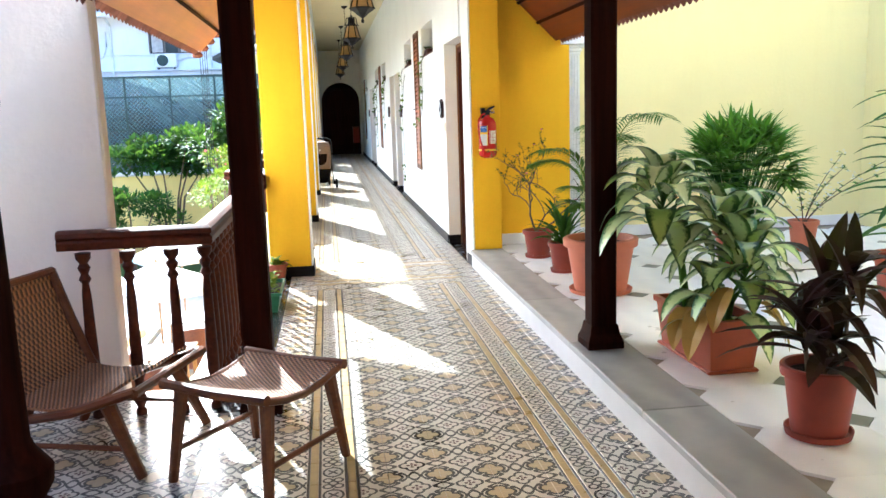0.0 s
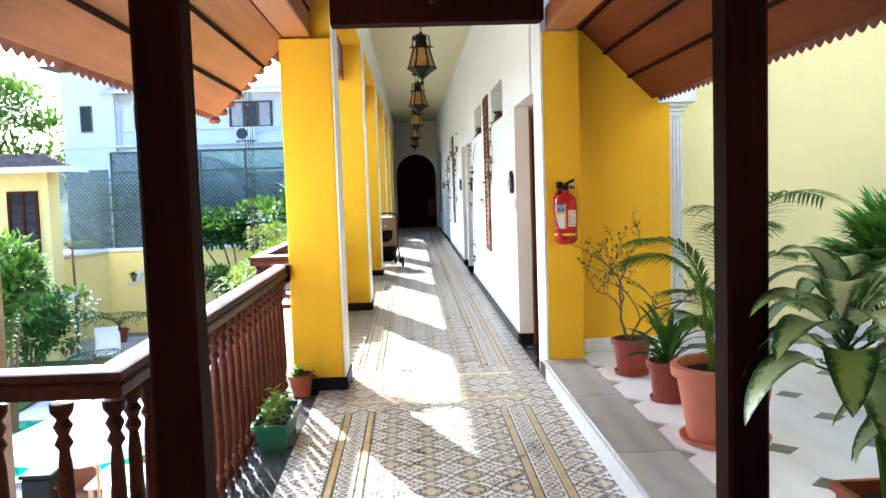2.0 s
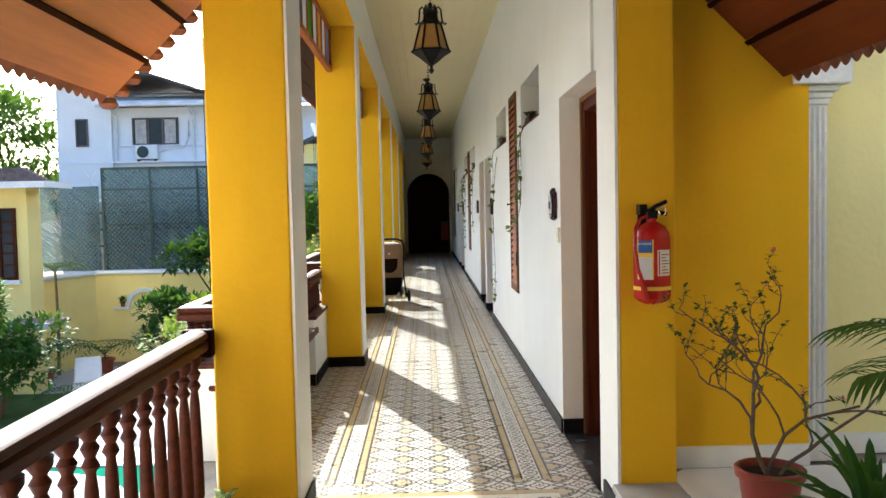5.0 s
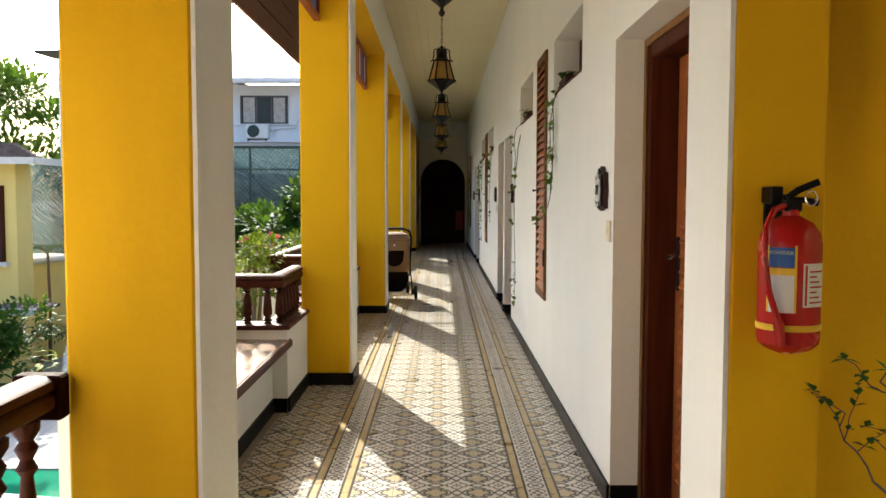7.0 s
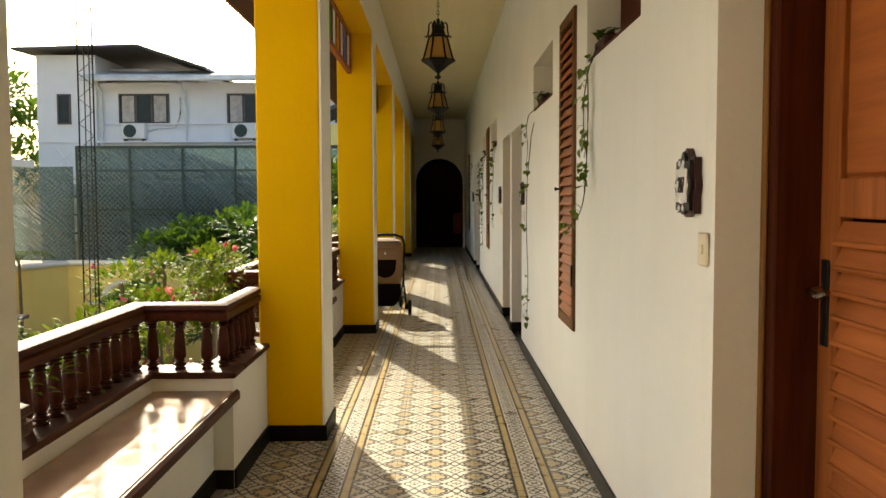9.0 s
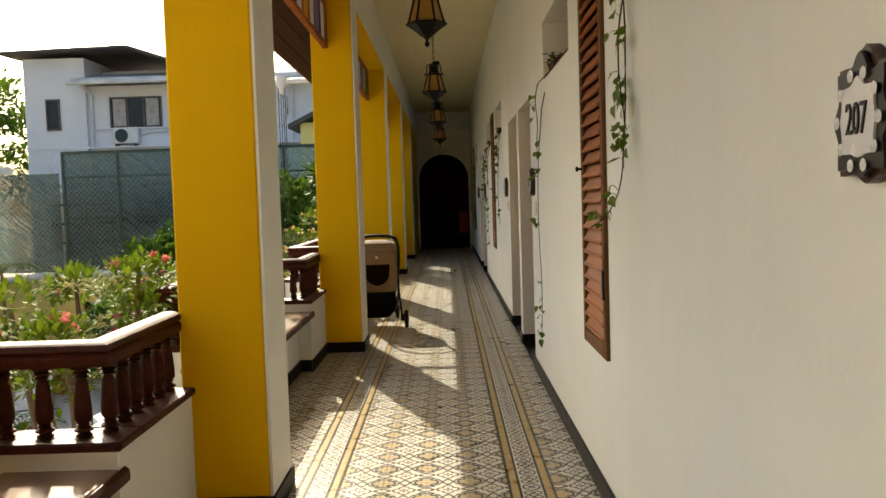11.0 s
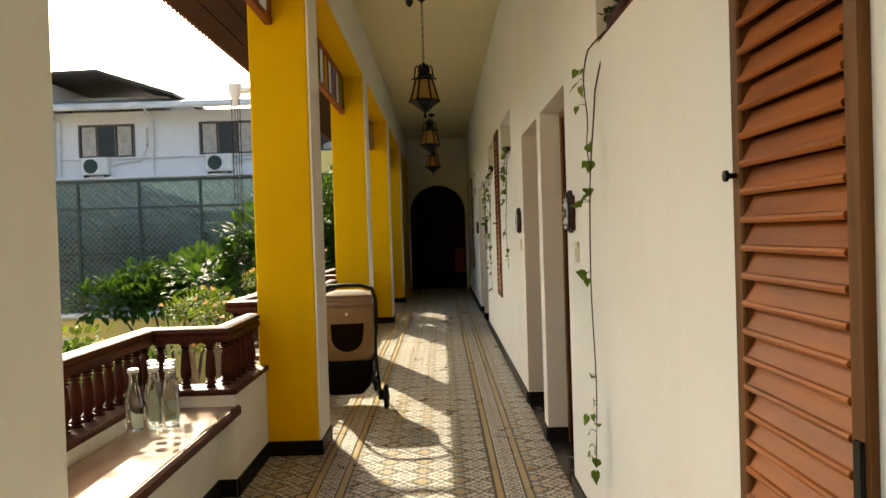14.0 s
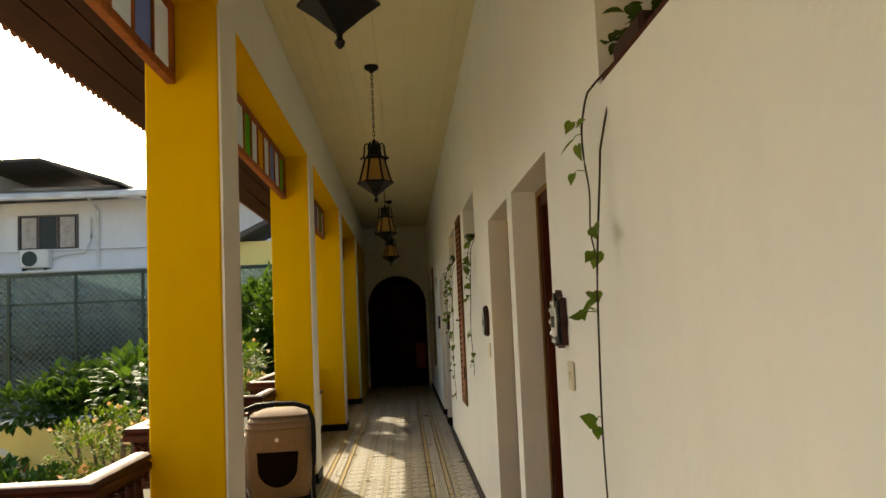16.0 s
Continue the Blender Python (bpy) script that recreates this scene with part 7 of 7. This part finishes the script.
for x, y in ((-8.4, 24.6), (-8.0, 23.6)):
    lg = thing("sun_lounger", "white cushioned sun lounger by the garden wall", "lounger", (x, y, -3.195), "sun loungers", 20)
    part("frame", boxes((-0.35, 0.35, -0.9, 0.9, 0.22, 0.28)), PALEWOOD, lg)
    part("cushion", boxes((-0.33, 0.33, -0.9, 0.35, 0.281, 0.36), bevel=0.03), CANVAS, lg)
    bm = boxes((-0.33, 0.33, 0.0, 0.65, 0.0, 0.08), bevel=0.03)
    bmesh.ops.transform(bm, matrix=pose(0, 0.36, 0.30, 40, 0, 0), verts=bm.verts)
    part("backrest", bm, CANVAS, lg)
    for sx in (-1, 1):
        for yy in (-0.8, 0.7):
            part("leg", boxes((0.3 * sx - 0.03, 0.3 * sx + 0.03, yy - 0.03, yy + 0.03, 0, 0.219)), PALEWOOD, lg)

# rain chains from the eave
for y in (10.17, 17.5):
    rc = thing("rain_chain", "slim laced rain chain hanging from the eave spout", "rain chain", (-1.32, y, 0), "rain chains")
    bm = bmesh.new()
    for off in (-0.042, 0.042):
        tube(bm, [(off, 0, -3.1), (off, 0, 2.80)], 0.0045, 5)
        tube(bm, [(off * 0.35, 0.02, -3.1), (off * 0.35, 0.02, 2.80)], 0.0035, 4)
    tube(bm, [(0.042 * (1 if q % 2 else -1), 0.0, -3.1 + 0.07 * q) for q in range(85)], 0.003, 4)
    part("chain", bm, IRON, rc)
    bm = bmesh.new()
    lathe(bm, [(0.03, 2.72), (0.035, 2.78), (0.07, 2.87), (0.075, 2.94), (0.07, 2.95)], 14)
    tube(bm, [(0.0, 0, 2.88), (0.36, 0, 2.89)], 0.035, 8)
    part("spout", bm, ENAMEL, rc, "white gutter spout", True)


# ---- floor tiles, last ----
floor_ob = bpy.data.objects["floor"]
tile_meshes = {}


def tile_mesh(w, l, mat):
    key = (round(w, 3), round(l, 3), mat.name)
    if key not in tile_meshes:
        bm = bmesh.new()
        g = 0.0008
        vs = [(g, g, -0.012), (w - g, g, -0.012), (w - g, l - g, -0.012), (g, l - g, -0.012)]
        b = 0.0012
        vs += [(g, g, -b), (w - g, g, -b), (w - g, l - g, -b), (g, l - g, -b)]
        vs += [(g + b, g + b, 0), (w - g - b, g + b, 0), (w - g - b, l - g - b, 0), (g + b, l - g - b, 0)]
        v = [bm.verts.new(c) for c in vs]
        for r in (0, 4):
            for k in range(4):
                bm.faces.new((v[r + k], v[r + (k + 1) % 4], v[r + 4 + (k + 1) % 4], v[r + 4 + k]))
        bm.faces.new(v[8:12])
        tile_meshes[key] = mesh("tile", bm, mat)
    return tile_meshes[key]


tiles = []          # x, y, width, length, material
BORDERS = ((0.035, 0.090, 0.180), (1.005, 1.060, 1.155))      # outer strip, scroll band, inner strip
BARS = ((5.90, 0.055, STRIP), (5.955, 0.06, CROSS), (6.015, 0.055, STRIP), (6.07, 0.225, TILE), (6.295, 0.225, TILE),
        (6.52, 0.055, STRIP), (6.575, 0.11, CROSS), (6.685, 0.055, STRIP))
for k in range(-18, 146):
    y = round(0.2 * k - 0.1, 3)
    if y + 0.2 > END + 0.75:
        break
    if 5.65 < y < 6.75:
        continue
    joint = 0.43 if y > 6.3 else 0.545                       # the two fields are laid out of step
    field = TILE if y > 6.3 else TILE_NEAR
    cuts = [c for c in (joint - 0.4, joint - 0.2, joint, joint + 0.2, joint + 0.4, joint + 0.6, joint + 0.8) if c > -0.40]
    for c0, c1 in ((-0.19 if y < 6.2 else -0.365, 0.035), (0.235, 1.005), (1.21, 1.41)):
        marks = [c0] + [c for c in cuts if c0 + 0.02 < c < c1 - 0.02] + [c1]
        for p, q in zip(marks, marks[1:]):
            tiles.append((p, y, q - p, 0.2, field))
    for outer, band, inner in BORDERS:
        tiles.append((band, y, inner - band, 0.2, SCROLL if band < 0.5 else SCROLL_FAR))
        for c in (outer, inner):
            tiles.append((c, y, 0.011, 0.2, INKSTRIP))
            tiles.append((c + 0.011, y, 0.033, 0.2, STRIP))
            tiles.append((c + 0.044, y, 0.011, 0.2, INKSTRIP))
for y0, L, mt in ((5.70, 0.2, TILE_NEAR), *BARS, (6.74, 0.16, TILE)):
    for c, w in ((-0.19, 0.225), (0.035, 0.2), (0.235, 0.195), (0.43, 0.2), (0.63, 0.2), (0.83, 0.175), (1.005, 0.205), (1.21, 0.2)):
        side = c < 0 or c > 1.2
        tiles.append((c, y0, w, L, (TILE if side and mt in (STRIP, CROSS) else mt)))
near = [t for t in tiles if 2.4 <= t[1] <= 6.7 and t[4] is not INKSTRIP and t[2] > 0.05][:290]
chosen = set(id(t) for t in near)
for t in near:
    ob = new("tile", tile_mesh(t[2], t[3], t[4]))
    ob.parent = floor_ob
    ob.location = (t[0], t[1], 0)
verts, faces, mi = [], [], []
mats = [TILE, TILE_NEAR, SCROLL, SCROLL_FAR, STRIP, INKSTRIP, CROSS]
for t in tiles:
    if id(t) in chosen:
        continue
    me = tile_mesh(t[2], t[3], t[4])
    base = len(verts)
    verts += [(v.co.x + t[0], v.co.y + t[1], v.co.z) for v in me.vertices]
    for f in me.polygons:
        faces.append([base + i for i in f.vertices])
        mi.append(mats.index(t[4]))
me = bpy.data.meshes.new("floor_tiles")
me.from_pydata(verts, [], faces)
for mt in mats:
    me.materials.append(mt)
me.polygons.foreach_set("material_index", mi)
rest = new("floor_tiles", me)
rest.parent = floor_ob
tagged(rest, "patterned encaustic cement tiles with ochre border strips", kind="stuff")

# seating bay tiles and black granite edging under the railing
bm = bmesh.new()
for i in range(11):
    for j in range(36):
        box(bm, -0.19 - 0.2 * (i + 1) + 0.001, -0.19 - 0.2 * i - 0.001, -3.8 + 0.2 * j + 0.001, -3.6 + 0.2 * j - 0.001, -0.012, 0.0)
bay = part("bay_tiles", bm, TILE, bpy.data.objects["floor_bay"])
tagged(bay, "patterned encaustic tiles of the seating bay", kind="stuff")
structure("floor_edging", boxes((-0.60, -0.192, 2.98, 6.33, -0.012, 0.003), bevel=0.002), BLACKSTONE, "polished black granite edging beneath the railing", "floor")

# marble court tiles with dark diamonds at the corners
court = bpy.data.objects["floor_court"]
S = 0.46
slab_cache = {}
for i in range(11):
    for j in range(14):
        x, y = 1.69 + S * i, 6.52 - S * (j + 1)
        if "slab" not in slab_cache:
            bm = bmesh.new()
            c = 0.085
            ring = [(c, 0.001), (S - c, 0.001), (S - 0.001, c), (S - 0.001, S - c), (S - c, S - 0.001), (c, S - 0.001), (0.001, S - c), (0.001, c)]
            lo = [bm.verts.new((a, b, -0.012)) for a, b in ring]
            hi = [bm.verts.new((a, b, 0)) for a, b in ring]
            bm.faces.new(hi)
            for k in range(8):
                bm.faces.new((lo[k], lo[(k + 1) % 8], hi[(k + 1) % 8], hi[k]))
            slab_cache["slab"] = mesh("marble_slab", bm, WHITESTONE)
            bm = bmesh.new()
            c = 0.083
            ring = [(c, 0), (0, c), (-c, 0), (0, -c)]
            lo = [bm.verts.new((a, b, -0.012)) for a, b in ring]
            hi = [bm.verts.new((a, b, 0.0)) for a, b in ring]
            bm.faces.new(hi)
            for k in range(4):
                bm.faces.new((lo[k], lo[(k + 1) % 4], hi[(k + 1) % 4], hi[k]))
            slab_cache["dot"] = mesh("inset", bm, DARKSTONE)
        a = new("slab", slab_cache["slab"])
        a.parent, a.location = court, (x, y, STEP)
        if i > 0:
            b = new("inset", slab_cache["dot"])
            b.parent, b.location = court, (x, y, STEP)
